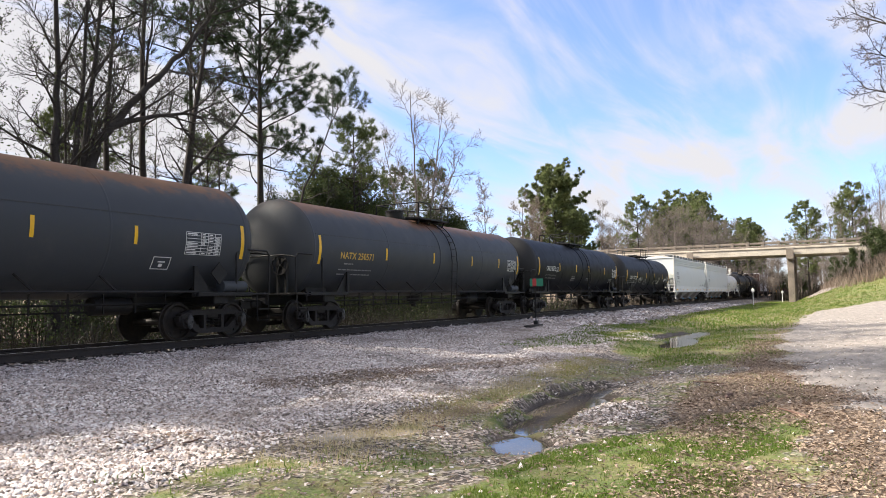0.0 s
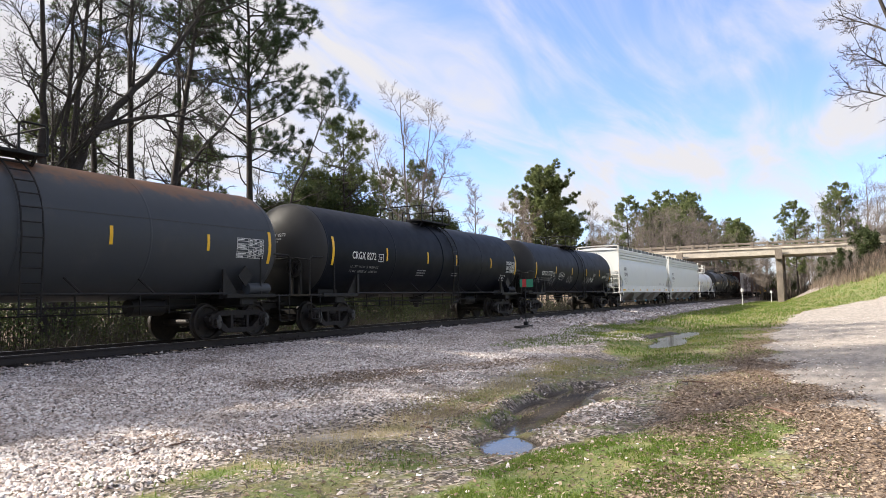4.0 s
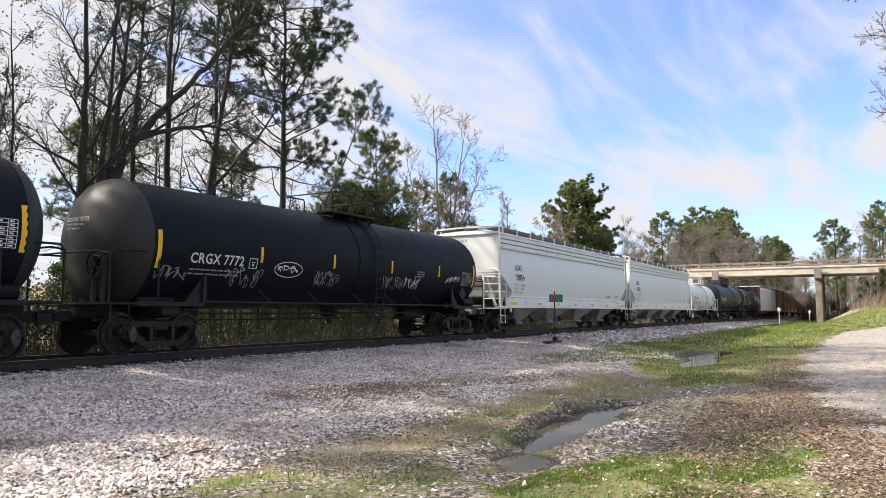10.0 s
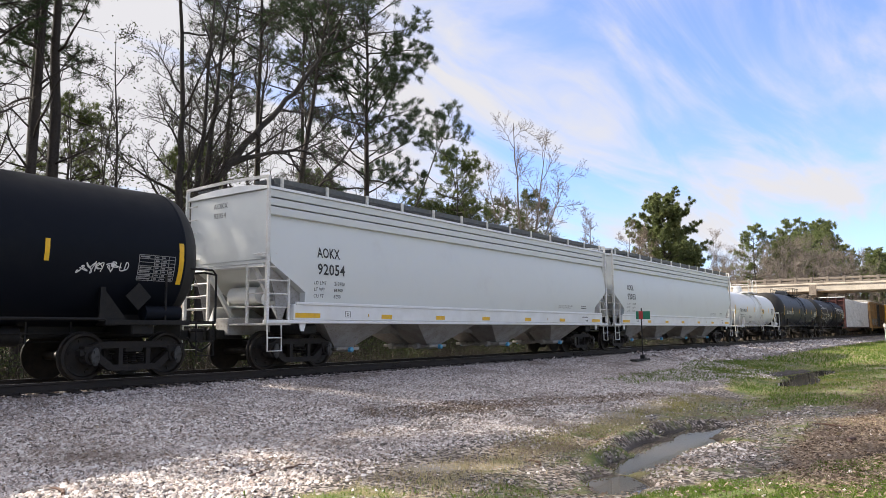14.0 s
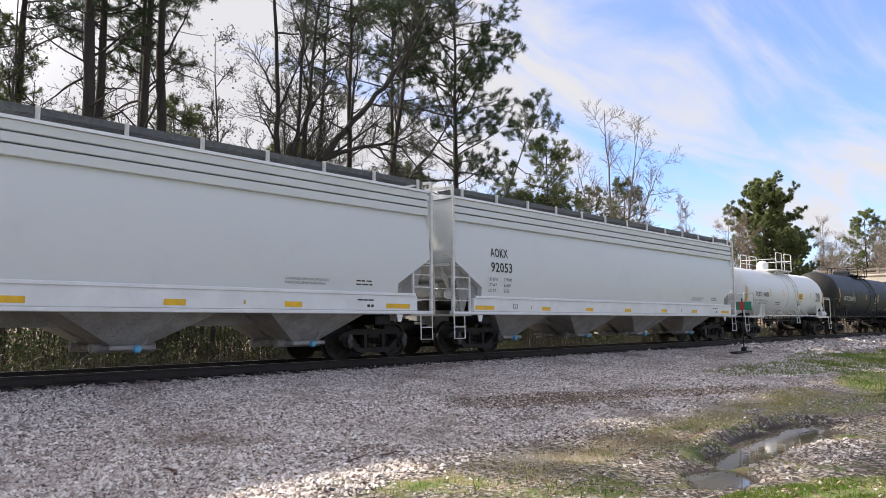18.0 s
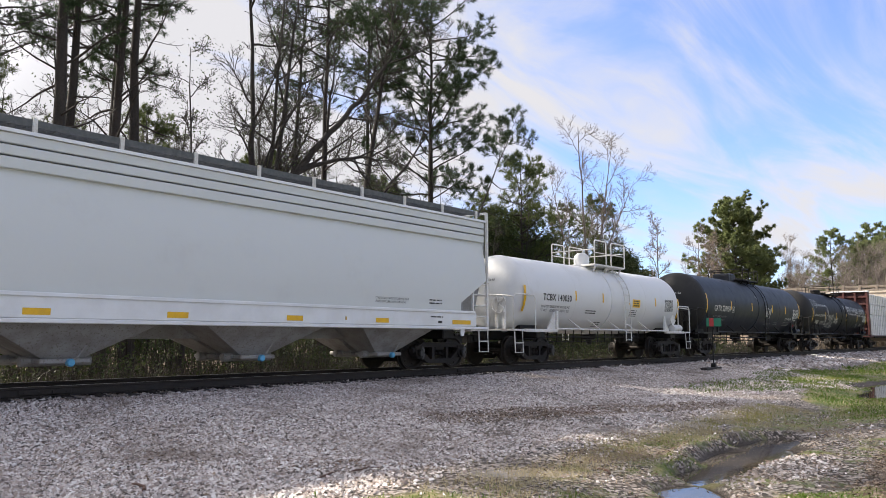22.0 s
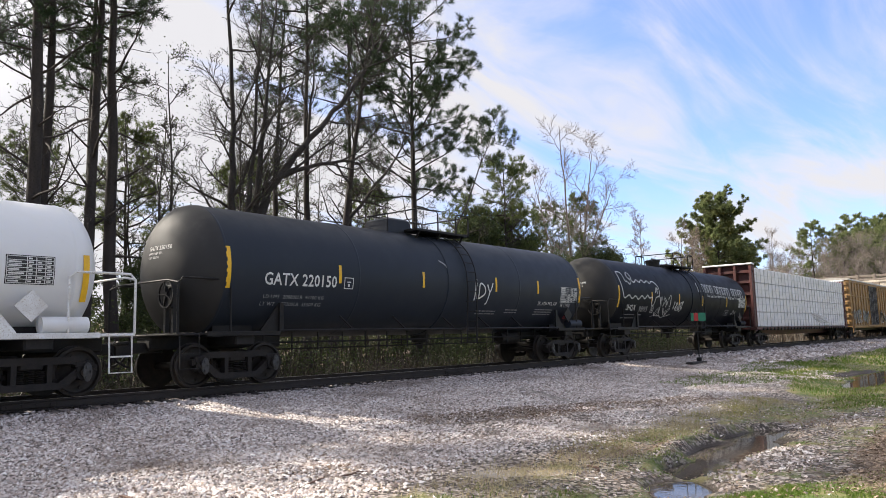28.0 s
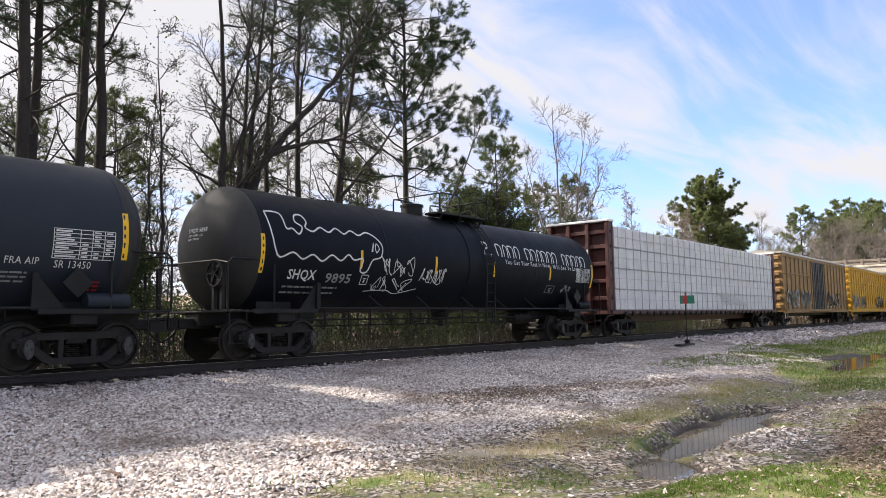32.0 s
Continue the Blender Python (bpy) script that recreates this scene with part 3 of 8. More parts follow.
def rut(x, y):
    """A narrow muddy rut beside the near grass; 1 on its line."""
    mid = np.interp(x, [9.0, 10.1, 11.7, 13.6], [-12.2, -12.85, -13.6, -14.25]) + 0.06 * wave(x, y, 3.7, 0.4)
    return np.exp(-((y - mid) / (0.11 + 0.05 * wave(x, y, 2.1, 3.0))) ** 2) * smooth01((x - 9.0) / 0.6) * smooth01((13.6 - x) / 1.0)


def ground_zones(x, y):
    """Weights of grass, leaf mould and road, and how wet it is."""
    n = 0.5 * wave(x, y, 0.9, 0.7) + 0.3 * wave(x, y, 2.7, 1.9)
    grass = smooth01((-y - 8.3 + 0.7 * n) / 1.4) * (0.46 + 0.16 * n)
    # green strip along the far foot of the ballast, and the lawn towards the bridge
    edge = np.interp(x, [-40, 14, 22, 30, 60, 130], [-12, -11.0, -8.6, -4.9, -4.6, -5.2])
    edge = edge + 0.45 * wave(x, y, 1.1, 2.0) + 0.3 * wave(x, y, 2.9, 4.0)
    strip = smooth01((edge - y) / 1.3) * smooth01((x - 15) / 5)
    grass = np.maximum(grass, strip * (0.72 + 0.3 * n))
    near = smooth01(blob(x, y, [(8.2, -13.1, 3.2, 1.05, -28), (6.4, -12.3, 1.3, 0.5, -15), (6.3, -13.1, 1.7, 0.95, -25), (10.4, -13.6, 1.6, 0.6, -10)]) * 2.6 + 0.2) * (0.78 + 0.3 * n)
    grass = np.maximum(grass, near)
    left = smooth01(blob(x, y, [(6.4, -9.9, 2.4, 0.75, -16), (8.3, -10.3, 1.0, 0.35, 0)]) * 2.2 + 0.2) * (0.36 + 0.35 * n)
    grass = np.maximum(grass, left)
    beyond = smooth01((y - 4) / 2)
    grass = np.maximum(grass, 0.45 * beyond)
    grass = np.maximum(grass, 0.9 * smooth01((-y - 19) / 3))
    grass = grass * np.where(blob(x, y, [(10.6, -11.75, 1.0, 0.5, 0)]) > 0, 0.2, 1.0)
    mould = np.exp(-(((x - 12.5) / 4.5) ** 2 + ((y + 13.3 - 0.05 * (x - 12)) / 0.95) ** 2) ** 1.5) * 0.8
    mould = np.maximum(mould, 0.6 * np.exp(-(((x - 6.3) / 1.9) ** 2 + ((y + 13.9) / 1.0) ** 2) ** 1.5))
    mould = np.maximum(mould, 0.9 * np.maximum(smooth01((y - 2.4) / 1.0), smooth01((x - 146) / 10)))
    d = np.abs(y - road_mid(x)) - road_half(x) + 0.35 * wave(x, y, 1.4, 5.0) + 0.25 * wave(x, y, 4.1, 2.0)
    road = smooth01(0.5 - d / 1.2)
    mould = np.maximum(mould, 0.8 * np.exp(-((d - 0.6) / 0.8) ** 2) * (x < 45))
    lawn = smooth01((x - 46) / 14) * smooth01((-y - 4.6) / 1.0) * smooth01((y + 40) / 10)
    grass = np.maximum(grass, lawn)
    road = road * (1 - smooth01((x - 80) / 8))
    bank = smooth01((x - 96) / 12) * smooth01((-y - 10.5) / 1.5) * (y > -30)
    grass = np.where(bank > 0, grass * (1 - bank * 0.8), grass)
    road = np.maximum(road, rill(x, y))
    road = np.maximum(road, smooth01(blob(x, y, SAND) * 2 + 0.3))
    mould = np.maximum(mould, 0.55 * smooth01(blob(x, y, DIRT) * 1.2 + 0.2))
    grass, mould = grass * (1 - road), mould * (1 - 0.75 * road)
    wet = np.maximum(smooth01(blob(x, y, PUDDLES) * 3.0 + 0.5), smooth01(blob(x, y, POND) * 1.6 + 0.6))
    wet = np.maximum(wet, 0.85 * rut(x, y))
    return grass, mould, road, wet


def spaced(*spans):
    """Lines over spans (from, to, step), in one rising row."""
    out = np.concatenate([np.arange(a, b - 1e-6, s) for a, b, s in spans] + [[spans[-1][1]]])
    return np.unique(out.round(4))


def build_ground():
    xs = spaced((-1500, -100, 140), (-100, -10, 6), (-10, 2, 0.6), (2, 20, 0.085), (20, 45, 0.35), (45, 180, 2.5), (180, 400, 10), (400, 3500, 155))
    ys = spaced((-2000, -100, 120), (-100, -26, 3), (-26, -16, 0.5), (-16, -8, 0.08), (-8, -1, 0.3), (-1, 12, 0.6), (12, 60, 3), (60, 300, 20), (300, 2500, 150))
    X, Y = np.meshgrid(xs, ys)
    Z = ground_z(X, Y)
    nx, ny = len(xs), len(ys)
    i = np.arange(nx * ny).reshape(ny, nx)
    F = np.stack([i[:-1, :-1], i[:-1, 1:], i[1:, 1:], i[1:, :-1]], -1).reshape(-1, 4)
    me = np_mesh("ground", np.stack([X, Y, Z], -1).reshape(-1, 3), F, M["ground"], True)
    g, l, r, w = ground_zones(X, Y)
    col = np.stack([g, l, r, np.ones_like(g)], -1).astype(np.float32).ravel()
    a = me.attributes.new("zone", "FLOAT_COLOR", "POINT")
    a.data.foreach_set("color", col)
    a = me.attributes.new("wet", "FLOAT", "POINT")
    a.data.foreach_set("value", w.astype(np.float32).ravel())
    tagged(new("ground", me), "trackside ground of gravel, thin grass and leaf litter", "ground", kind="structure")


def build_water(name, blobs, z, label):
    x0, x1 = min(b[0] - b[2] for b in blobs) - 0.5, max(b[0] + b[2] for b in blobs) + 0.5
    y0, y1 = min(b[1] - b[2] for b in blobs) - 0.3, max(b[1] + b[2] for b in blobs) + 0.3
    xs, ys = np.arange(x0, x1, 0.08), np.arange(y0, y1, 0.08)
    X, Y = np.meshgrid(xs, ys)
    keep = ground_z(X, Y) < z + 0.02
    nx, ny = len(xs), len(ys)
    i = np.arange(nx * ny).reshape(ny, nx)
    cell = keep[:-1, :-1] | keep[1:, 1:] | keep[1:, :-1] | keep[:-1, 1:]
    F = np.stack([i[:-1, :-1], i[:-1, 1:], i[1:, 1:], i[1:, :-1]], -1)[cell]
    used, inv = np.unique(F, return_inverse=True)
    V = np.stack([X.ravel(), Y.ravel(), np.full(X.size, z)], -1)[used]
    tagged(new(name, np_mesh(name, V, inv.reshape(-1, 4), M["water"], True)), label, "puddle", kind="structure")


build_ground()
build_water("water", PUDDLES, WATER_Z, "shallow muddy puddle in a washed-out ditch")
build_water("water", POND, POND_Z, "standing rainwater in a grassy trackside ditch")


# ---- track ----
RAIL_PROFILE = [(-0.07, -0.175), (0.07, -0.175), (0.07, -0.163), (0.012, -0.145), (0.010, -0.045), (0.036, -0.036), (0.037, -0.008), (0.028, 0.0), (-0.028, 0.0), (-0.037, -0.008), (-0.036, -0.036), (-0.010, -0.045), (-0.012, -0.145), (-0.07, -0.163)]


def build_track():
    track = thing("railway_track", "single railway track of rusty rails on old wooden ties", "railway track", kind="structure")
    for side in (-1, 1):
        y0 = side * 0.755
        m = Mesh()
        xs = [-120, 420]
        m.ring([[(x, y0 + a, b) for a, b in RAIL_PROFILE] for x in xs])
        rail = part("rail", m, M["rail_steel"], track)
        part("rail_head", Mesh().box(-120, 420, y0 - 0.026, y0 + 0.026, -0.002, 0.003), M["rail_head"], rail, "polished running face of the rail")
    # plates joining the rails
    for x in (-6.2, 5.4, 17.3, 29.2, 41.1):
        m = Mesh()
        m.soft(x - 0.45, x + 0.45, -0.80, -0.767, -0.14, -0.05, 0.008)
        for dx in (-0.36, -0.12, 0.12, 0.36):
            m.tube([(x + dx, -0.80, -0.095), (x + dx, -0.835, -0.095)], 0.018, 6)
        part("joint_bar", m, M["rail_steel"], track)
    rnd = random.Random(4)
    base = []
    for k in range(4):
        m = Mesh()
        m.soft(-0.115, 0.115, -1.3, 1.3, -0.17, 0.0, 0.012)
        base.append(m.data("tie", M["tie_wood"]))
    plate = Mesh()
    for s in (-1, 1):
        plate.soft(-0.095, 0.095, s * 0.755 - 0.17, s * 0.755 + 0.17, 0.0, 0.016, 0.004)
        for dx, dy in ((-0.06, -0.1), (0.06, 0.1), (0.05, -0.1)):
            plate.box(dx - 0.012, dx + 0.012, s * 0.755 + dy - 0.012, s * 0.755 + dy + 0.012, 0.01, 0.05)
    pl = plate.data("tie_plate", M["rail_steel"])
    x = -8.0
    while x < 60:
        t = part("tie", base[rnd.randrange(4)], None, track, at=pose(x + rnd.uniform(-0.03, 0.03), rnd.uniform(-0.06, 0.06), -0.194 + rnd.uniform(-0.006, 0.003), 0, 0, rnd.uniform(-1.2, 1.2)))
        part("tie_plate", pl, None, t)
        x += 0.53
    far = Mesh()
    while x < 300:
        far.box(x - 0.115, x + 0.115, -1.3, 1.3, -0.36, -0.194)
        x += 0.53
    tagged(part("distant_ties", far, M["tie_wood"], track), kind="stuff")


build_track()


# ---- road bridge over the track ----
def build_bridge():
    br = thing("road_bridge", "weathered concrete road bridge on square piers over the track", "bridge", kind="structure")
    X0, X1, y0, y1 = 134.0, 144.5, -34.0, 46.0
    part("deck", Mesh().soft(X0 - 0.12, X1 + 0.12, y0, y1, 8.05, 8.35, 0.04), M["concrete"], br)
    part("road_surface", Mesh().box(X0 + 0.3, X1 - 0.3, y0, y1, 8.354, 8.40), M["asphalt"], br)
    spans = [(-24.5, -8.6), (-8.6, 7.2), (7.2, 23.0)]
    for a, b in spans:
        for gx in (X0 + 0.3, X0 + 2.8, X0 + 5.25, X0 + 7.7, X1 - 0.3):
            part("girder", Mesh().soft(gx - 0.28, gx + 0.28, a + 0.05, b - 0.05, 7.0, 8.045, 0.04), M["concrete"], br)
    for py in (-24.5, -8.6, 7.2, 23.0):
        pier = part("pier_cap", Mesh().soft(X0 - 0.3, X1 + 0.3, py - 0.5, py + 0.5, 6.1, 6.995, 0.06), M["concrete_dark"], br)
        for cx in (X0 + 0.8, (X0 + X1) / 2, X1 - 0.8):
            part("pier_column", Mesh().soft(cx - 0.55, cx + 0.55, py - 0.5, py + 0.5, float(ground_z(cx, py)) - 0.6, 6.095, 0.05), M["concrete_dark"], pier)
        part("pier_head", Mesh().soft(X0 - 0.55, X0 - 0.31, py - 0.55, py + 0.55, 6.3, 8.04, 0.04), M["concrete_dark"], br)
    # backlit railing: its shade is put into the dark concrete colour
    post = Mesh().soft(-0.19, 0.19, -0.2, 0.2, 0.0, 1.0, 0.03).data("rail_post", M["concrete_dark"])
    for gx in (X0 + 0.1, X1 - 0.1):
        par = part("parapet", Mesh().soft(gx - 0.12, gx + 0.12, y0, y1, 8.9, 9.25, 0.04).soft(gx - 0.16, gx + 0.16, y0, y1, 8.356, 8.55, 0.04), M["concrete_dark"], br)
        y = y0 + 0.6
        while y < y1:
            part("rail_post", post, None, par, at=Matrix.Translation((gx, y, 8.352)))
            y += 2.4
    for side, yy in ((-1, -26.0), (1, 24.5)):
        part("abutment", Mesh().soft(X0 - 0.2, X1 + 0.2, yy - 1.2, yy + 1.2, 3.5, 8.04, 0.05), M["concrete"], br)


build_bridge()

# ---- the train: shared parts ----
CARS, WHEELSETS = [], []
WHEEL_R = 0.457


def wheelset_mesh():
    m = Mesh()
    m.lathe([(-1.16, 0.075), (-0.86, 0.085), (0.86, 0.085), (1.16, 0.075)], 14, "Y", (0, 0, 0))
    for s in (-1, 1):
        pts = [(0.685, 0.12), (0.685, 0.19), (0.70, 0.36), (0.682, 0.40), (0.682, 0.487), (0.715, 0.487), (0.725, 0.46), (0.815, 0.452), (0.822, 0.40), (0.775, 0.37), (0.755, 0.24), (0.80, 0.17), (0.80, 0.12)]
        m.lathe([(s * a, r) for a, r in pts], 36, "Y", (0, 0, 0))
        # cap with three bolts at the axle's end
        m.lathe([(s * 1.10, 0.10), (s * 1.19, 0.10), (s * 1.20, 0.085)], 14, "Y", (0, 0, 0))
        for j in range(3):
            a = 2 * math.pi * j / 3
            m.box(0.05 * math.cos(a) - 0.016, 0.05 * math.cos(a) + 0.016, min(s * 1.19, s * 1.225), max(s * 1.19, s * 1.225), 0.05 * math.sin(a) - 0.016, 0.05 * math.sin(a) + 0.016)
    # a balance mark cast in the web shows the turning
    for s in (-1, 1):
        for j in range(6):
            a = 2 * math.pi * j / 6
            m.box(0.30 * math.cos(a) - 0.03, 0.30 * math.cos(a) + 0.03, min(s * 0.745, s * 0.785), max(s * 0.745, s * 0.785), 0.30 * math.sin(a) - 0.03, 0.30 * math.sin(a) + 0.03)
    return m.data("wheelset", M["wheel_steel"], 45)


def frame_mesh():
    """A cast side frame with its two windows."""
    m = Mesh()
    w = 0.085
    top = [(-1.12, 0.58), (-0.72, 0.74), (0.72, 0.74), (1.12, 0.58), (1.12, 0.47), (0.98, 0.50), (0.66, 0.61), (-0.66, 0.61), (-0.98, 0.50), (-1.12, 0.47)]
    m.prism(top, -w, w)
    for s in (-1, 1):
        m.prism([(s * 1.0, 0.56), (s * 0.84, 0.60), (s * 0.42, 0.27), (s * 0.46, 0.17), (s * 0.60, 0.22)], -w, w)
        m.prism([(s * 0.34, 0.64), (s * 0.25, 0.64), (s * 0.25, 0.25), (s * 0.34, 0.25)], -w * 0.9, w * 0.9)
        # bearing housing
        m.lathe([(-0.12, 0.155), (0.12, 0.155)], 16, "Y", (s * 0.889, 0, 0.457))
        m.soft(s * 0.889 - 0.17, s * 0.889 + 0.17, -0.11, 0.11, 0.53, 0.66, 0.02)
    m.prism([(-0.50, 0.17), (0.50, 0.17), (0.44, 0.29), (-0.44, 0.29)], -w, w)
    return m.data("side_frame", M["truck_steel"], 35)


def spring_mesh():
    m = Mesh()
    for dx in (-0.17, 0.0, 0.17):
        for r in range(6):
            z = 0.30 + r * 0.037
            m.lathe([(z, 0.055), (z + 0.012, 0.072), (z + 0.024, 0.055)], 10, "Z", (dx, 0, 0))
    return m.data("spring", M["truck_steel"], 50)


def bolster_mesh():
    m = Mesh()
    m.soft(-0.2, 0.2, -1.06, 1.06, 0.52, 0.70, 0.03)
    m.lathe([(0.70, 0.22), (0.78, 0.22), (0.80, 0.18)], 20, "Z", (0, 0, 0))
    for s in (-1, 1):
        m.soft(s * 0.36 - 0.05, s * 0.36 + 0.05, -0.80, 0.80, 0.36, 0.47, 0.015)
        for q in (-1, 1):
            m.soft(s * 0.41 - 0.03, s * 0.41 + 0.03, q * 0.76 - 0.06, q * 0.76 + 0.06, 0.30, 0.56, 0.01)
    return m.data("bolster", M["truck_steel"])


def axle_cap_mesh():
    m = Mesh()
    m.lathe([(0.0, 0.088), (-0.012, 0.085), (-0.02, 0.06), (-0.02, 0.0005)], 14, "Y")
    for j in range(3):
        a = 2 * math.pi * j / 3
        m.box(0.05 * math.cos(a) - 0.014, 0.05 * math.cos(a) + 0.014, -0.036, -0.015, 0.05 * math.sin(a) - 0.014, 0.05 * math.sin(a) + 0.014)
    return m.data("axle_cap", M["axle_cap"], 40)


TRUCK = {n: f() for n, f in (("wheelset", wheelset_mesh), ("side_frame", frame_mesh), ("spring", spring_mesh), ("axle_cap", axle_cap_mesh), ("bolster", bolster_mesh))}


def add_truck(car, x):
    t = part("truck", TRUCK["bolster"], None, car, "grimy four-wheeled railway truck", at=pose(x, 0, 0))
    for s in (-1, 1):
        part("side_frame", TRUCK["side_frame"], None, t, at=pose(0, s * 1.01, 0))
        part("spring", TRUCK["spring"], None, t, at=pose(0, s * 1.01, 0))
    for s in (-1, 1):
        w = part("wheelset", TRUCK["wheelset"], None, t, at=pose(s * 0.889, 0, WHEEL_R))
        WHEELSETS.append((w, s * 0.889))
        for q in (-1, 1):
            part("axle_cap", TRUCK["axle_cap"], None, t, "bare steel axle cap", at=pose(s * 0.889, q * 1.222, WHEEL_R, 0, 0, 0 if q < 0 else 180))


def coupler_mesh(half):
    """Coupler head and shank at a car's end; half is where the two cars meet, pointing to +x."""
    m = Mesh()
    m.soft(half - 0.95, half - 0.18, -0.11, 0.11, 0.74, 0.96, 0.02)
    m.prism([(half - 0.24, 0.72), (half + 0.09, 0.70), (half + 0.10, 1.0), (half - 0.24, 0.98)], -0.19, 0.05)
    m.soft(half - 0.05, half + 0.08, 0.02, 0.17, 0.70, 1.0, 0.03)
    # air hose that droops to the next car
    m.tube([(half - 0.4, -0.30, 0.80), (half - 0.28, -0.33, 0.60), (half - 0.12, -0.33, 0.50), (half, -0.32, 0.47)], 0.025, 6)
    m.tube([(half - 0.5, -1.25, 0.93), (half - 0.46, -0.5, 0.93), (half - 0.30, -0.25, 1.0)], 0.018, 6)
    return m


def flipped(m):
    """The same mesh turned half round, for a car's other end."""
    r = Mesh()
    r.add([(-x, -y, z) for x, y, z in m.v], m.f)
    return r


def mirrored(m):
    r = Mesh()
    r.add([(-x, y, z) for x, y, z in m.v], [f[::-1] for f in m.f])
    return r


def text_mesh(text, height, material, narrow=1.0, bold=0.0):
    cu = bpy.data.curves.new("lettering", "FONT")
    cu.body, cu.size, cu.resolution_u, cu.align_x, cu.align_y = text, height / 0.70, 2, "LEFT", "CENTER"
    cu.space_character = 1.06
    cu.offset = bold
    ob = bpy.data.objects.new("lettering", cu)
    scene.collection.objects.link(ob)
    bpy.context.view_layer.update()
    me = bpy.data.meshes.new_from_object(ob.evaluated_get(bpy.context.evaluated_depsgraph_get()))
    bpy.data.objects.remove(ob)
    v = [(p.co.x * narrow, p.co.y) for p in me.vertices]
    f = [tuple(p.vertices) for p in me.polygons]
    bpy.data.meshes.remove(me)
    return v, f


class Side:
    """The camera's side of a car: flat at y, or round with a radius about a height."""

    def __init__(self, car, y=None, R=None, zc=None, bow=None):
        self.car, self.y, self.R, self.zc, self.bow = car, y, R, zc, bow

    def at(self, x, z, off=0.006):
        if self.bow is not None:
            return (x, -self.bow(z) - off, z)
        if self.y is not None:
            return (x, self.y - off, z)
        r = self.R + off
        d = max(-0.98, min(0.98, (z - self.zc) / r))
        return (x, -r * math.sqrt(1 - d * d), z)

    def text(self, s, x, z, h, material, narrow=1.0, width=None, bold=0.0, name="lettering"):
        v, f = text_mesh(s, h, material, narrow, bold)
        if width:
            k = width / max(p[0] for p in v)
            v = [(p[0] * k, p[1]) for p in v]
        m = Mesh()
        m.add([self.at(x + p[0], z + p[1], 0.008) for p in v], f)
        ob = new(name, m.data(name, material, fix=False))
        ob.parent = self.car
        return ob

    def patch(self, m, x0, x1, z0, z1, off=0.007, n=5):
        """A thin strip laid on the side."""
        vs, fs = [], []
        for j in range(n + 1):
            z = z0 + (z1 - z0) * j / n
            for o in (off - 0.004, off):
                vs += [self.at(x0, z, o), self.at(x1, z, o)]
        for j in range(n):
            a, b = 4 * j, 4 * j + 4
            fs += [(a + 2, a + 3, b + 3, b + 2), (a, a + 2, b + 2, b), (a + 1, b + 1, b + 3, a + 3)]
        fs += [(0, 1, 3, 2), (4 * n, 4 * n + 2, 4 * n + 3, 4 * n + 1)]
        return m.add(vs, fs)

    def stripes(self, rows, name="reflective_strip", material=None):
        for x, z0, z1, w in rows:
            part(name, self.patch(Mesh(), x - w / 2, x + w / 2, z0, z1), material or M["yellow"], self.car, "yellow reflective strip")

    def bars(self, x, z, w, rows, material, h=0.045, gap=0.085, seed=1, name="stencil_lines"):
        """Lines of stencil too small to read."""
        rnd = random.Random(seed)
        m = Mesh()
        for r in range(rows):
            a = x
            while a < x + w - 0.04:
                b = min(a + rnd.uniform(0.08, 0.22), x + w)
                self.patch(m, a, b, z - r * gap - h / 2, z - r * gap + h / 2, 0.007, 1)
                a = b + rnd.uniform(0.02, 0.05)
        part(name, m, material, self.car)

    def table(self, x, z, w, h, material, seed=1):
        """A ruled panel of test dates."""
        rnd = random.Random(seed)
        m = Mesh()
        for j in range(8):
            zz = z + h * j / 7
            self.patch(m, x, x + w, zz - 0.006, zz + 0.006, 0.007, 1)
        for u in (0, 0.42, 0.62, 0.82, 1):
            self.patch(m, x + u * w - 0.006, x + u * w + 0.006, z, z + h, 0.0075, 4)
        for j in range(7):
            for u in (0.03, 0.45, 0.65, 0.85):
                if rnd.random() < 0.85:
                    wd = (0.34 if u < 0.1 else 0.12) * rnd.uniform(0.6, 1) * w
                    self.patch(m, x + u * w, x + u * w + wd, z + h * (j + 0.3) / 7, z + h * (j + 0.7) / 7, 0.008, 1)
        part("test_panel", m, material, self.car, "ruled white test-date panel")

    def boxed(self, x, z, w, h, material, name="stencil_box", t=0.018):
        m = Mesh()
        for a, b, c, d in ((x, x + w, z, z + t), (x, x + w, z + h - t, z + h), (x, x + t, z, z + h), (x + w - t, x + w, z, z + h)):
            self.patch(m, a, b, c, d, 0.007, 2)
        self.patch(m, x + w * 0.3, x + w * 0.7, z + h * 0.55, z + h * 0.65, 0.007, 1)
        self.patch(m, x + w * 0.4, x + w * 0.6, z + h * 0.2, z + h * 0.45, 0.007, 1)
        part(name, m, material, self.car)

    def strokes(self, lines, material, w=0.03, name="graffiti", label="", closed=False):
        """Sprayed lines, as ribbons that follow the side; points are smoothed on the way."""
        m = Mesh()
        for pts in lines:
            P = [Vector((a, b)) for a, b in pts]
            Q = []
            for i in range(len(P) - 1):
                p0, p1, p2, p3 = P[max(i - 1, 0)], P[i], P[i + 1], P[min(i + 2, len(P) - 1)]
                for s in range(5):
                    t = s / 5
                    Q.append(0.5 * ((2 * p1) + (p2 - p0) * t + (2 * p0 - 5 * p1 + 4 * p2 - p3) * t * t + (3 * p1 - p0 - 3 * p2 + p3) * t * t * t))
            Q.append(P[-1])
            vs = []
            for i, q in enumerate(Q):
                d = Q[min(i + 1, len(Q) - 1)] - Q[max(i - 1, 0)]
                d = d.normalized() if d.length > 1e-6 else Vector((1, 0))
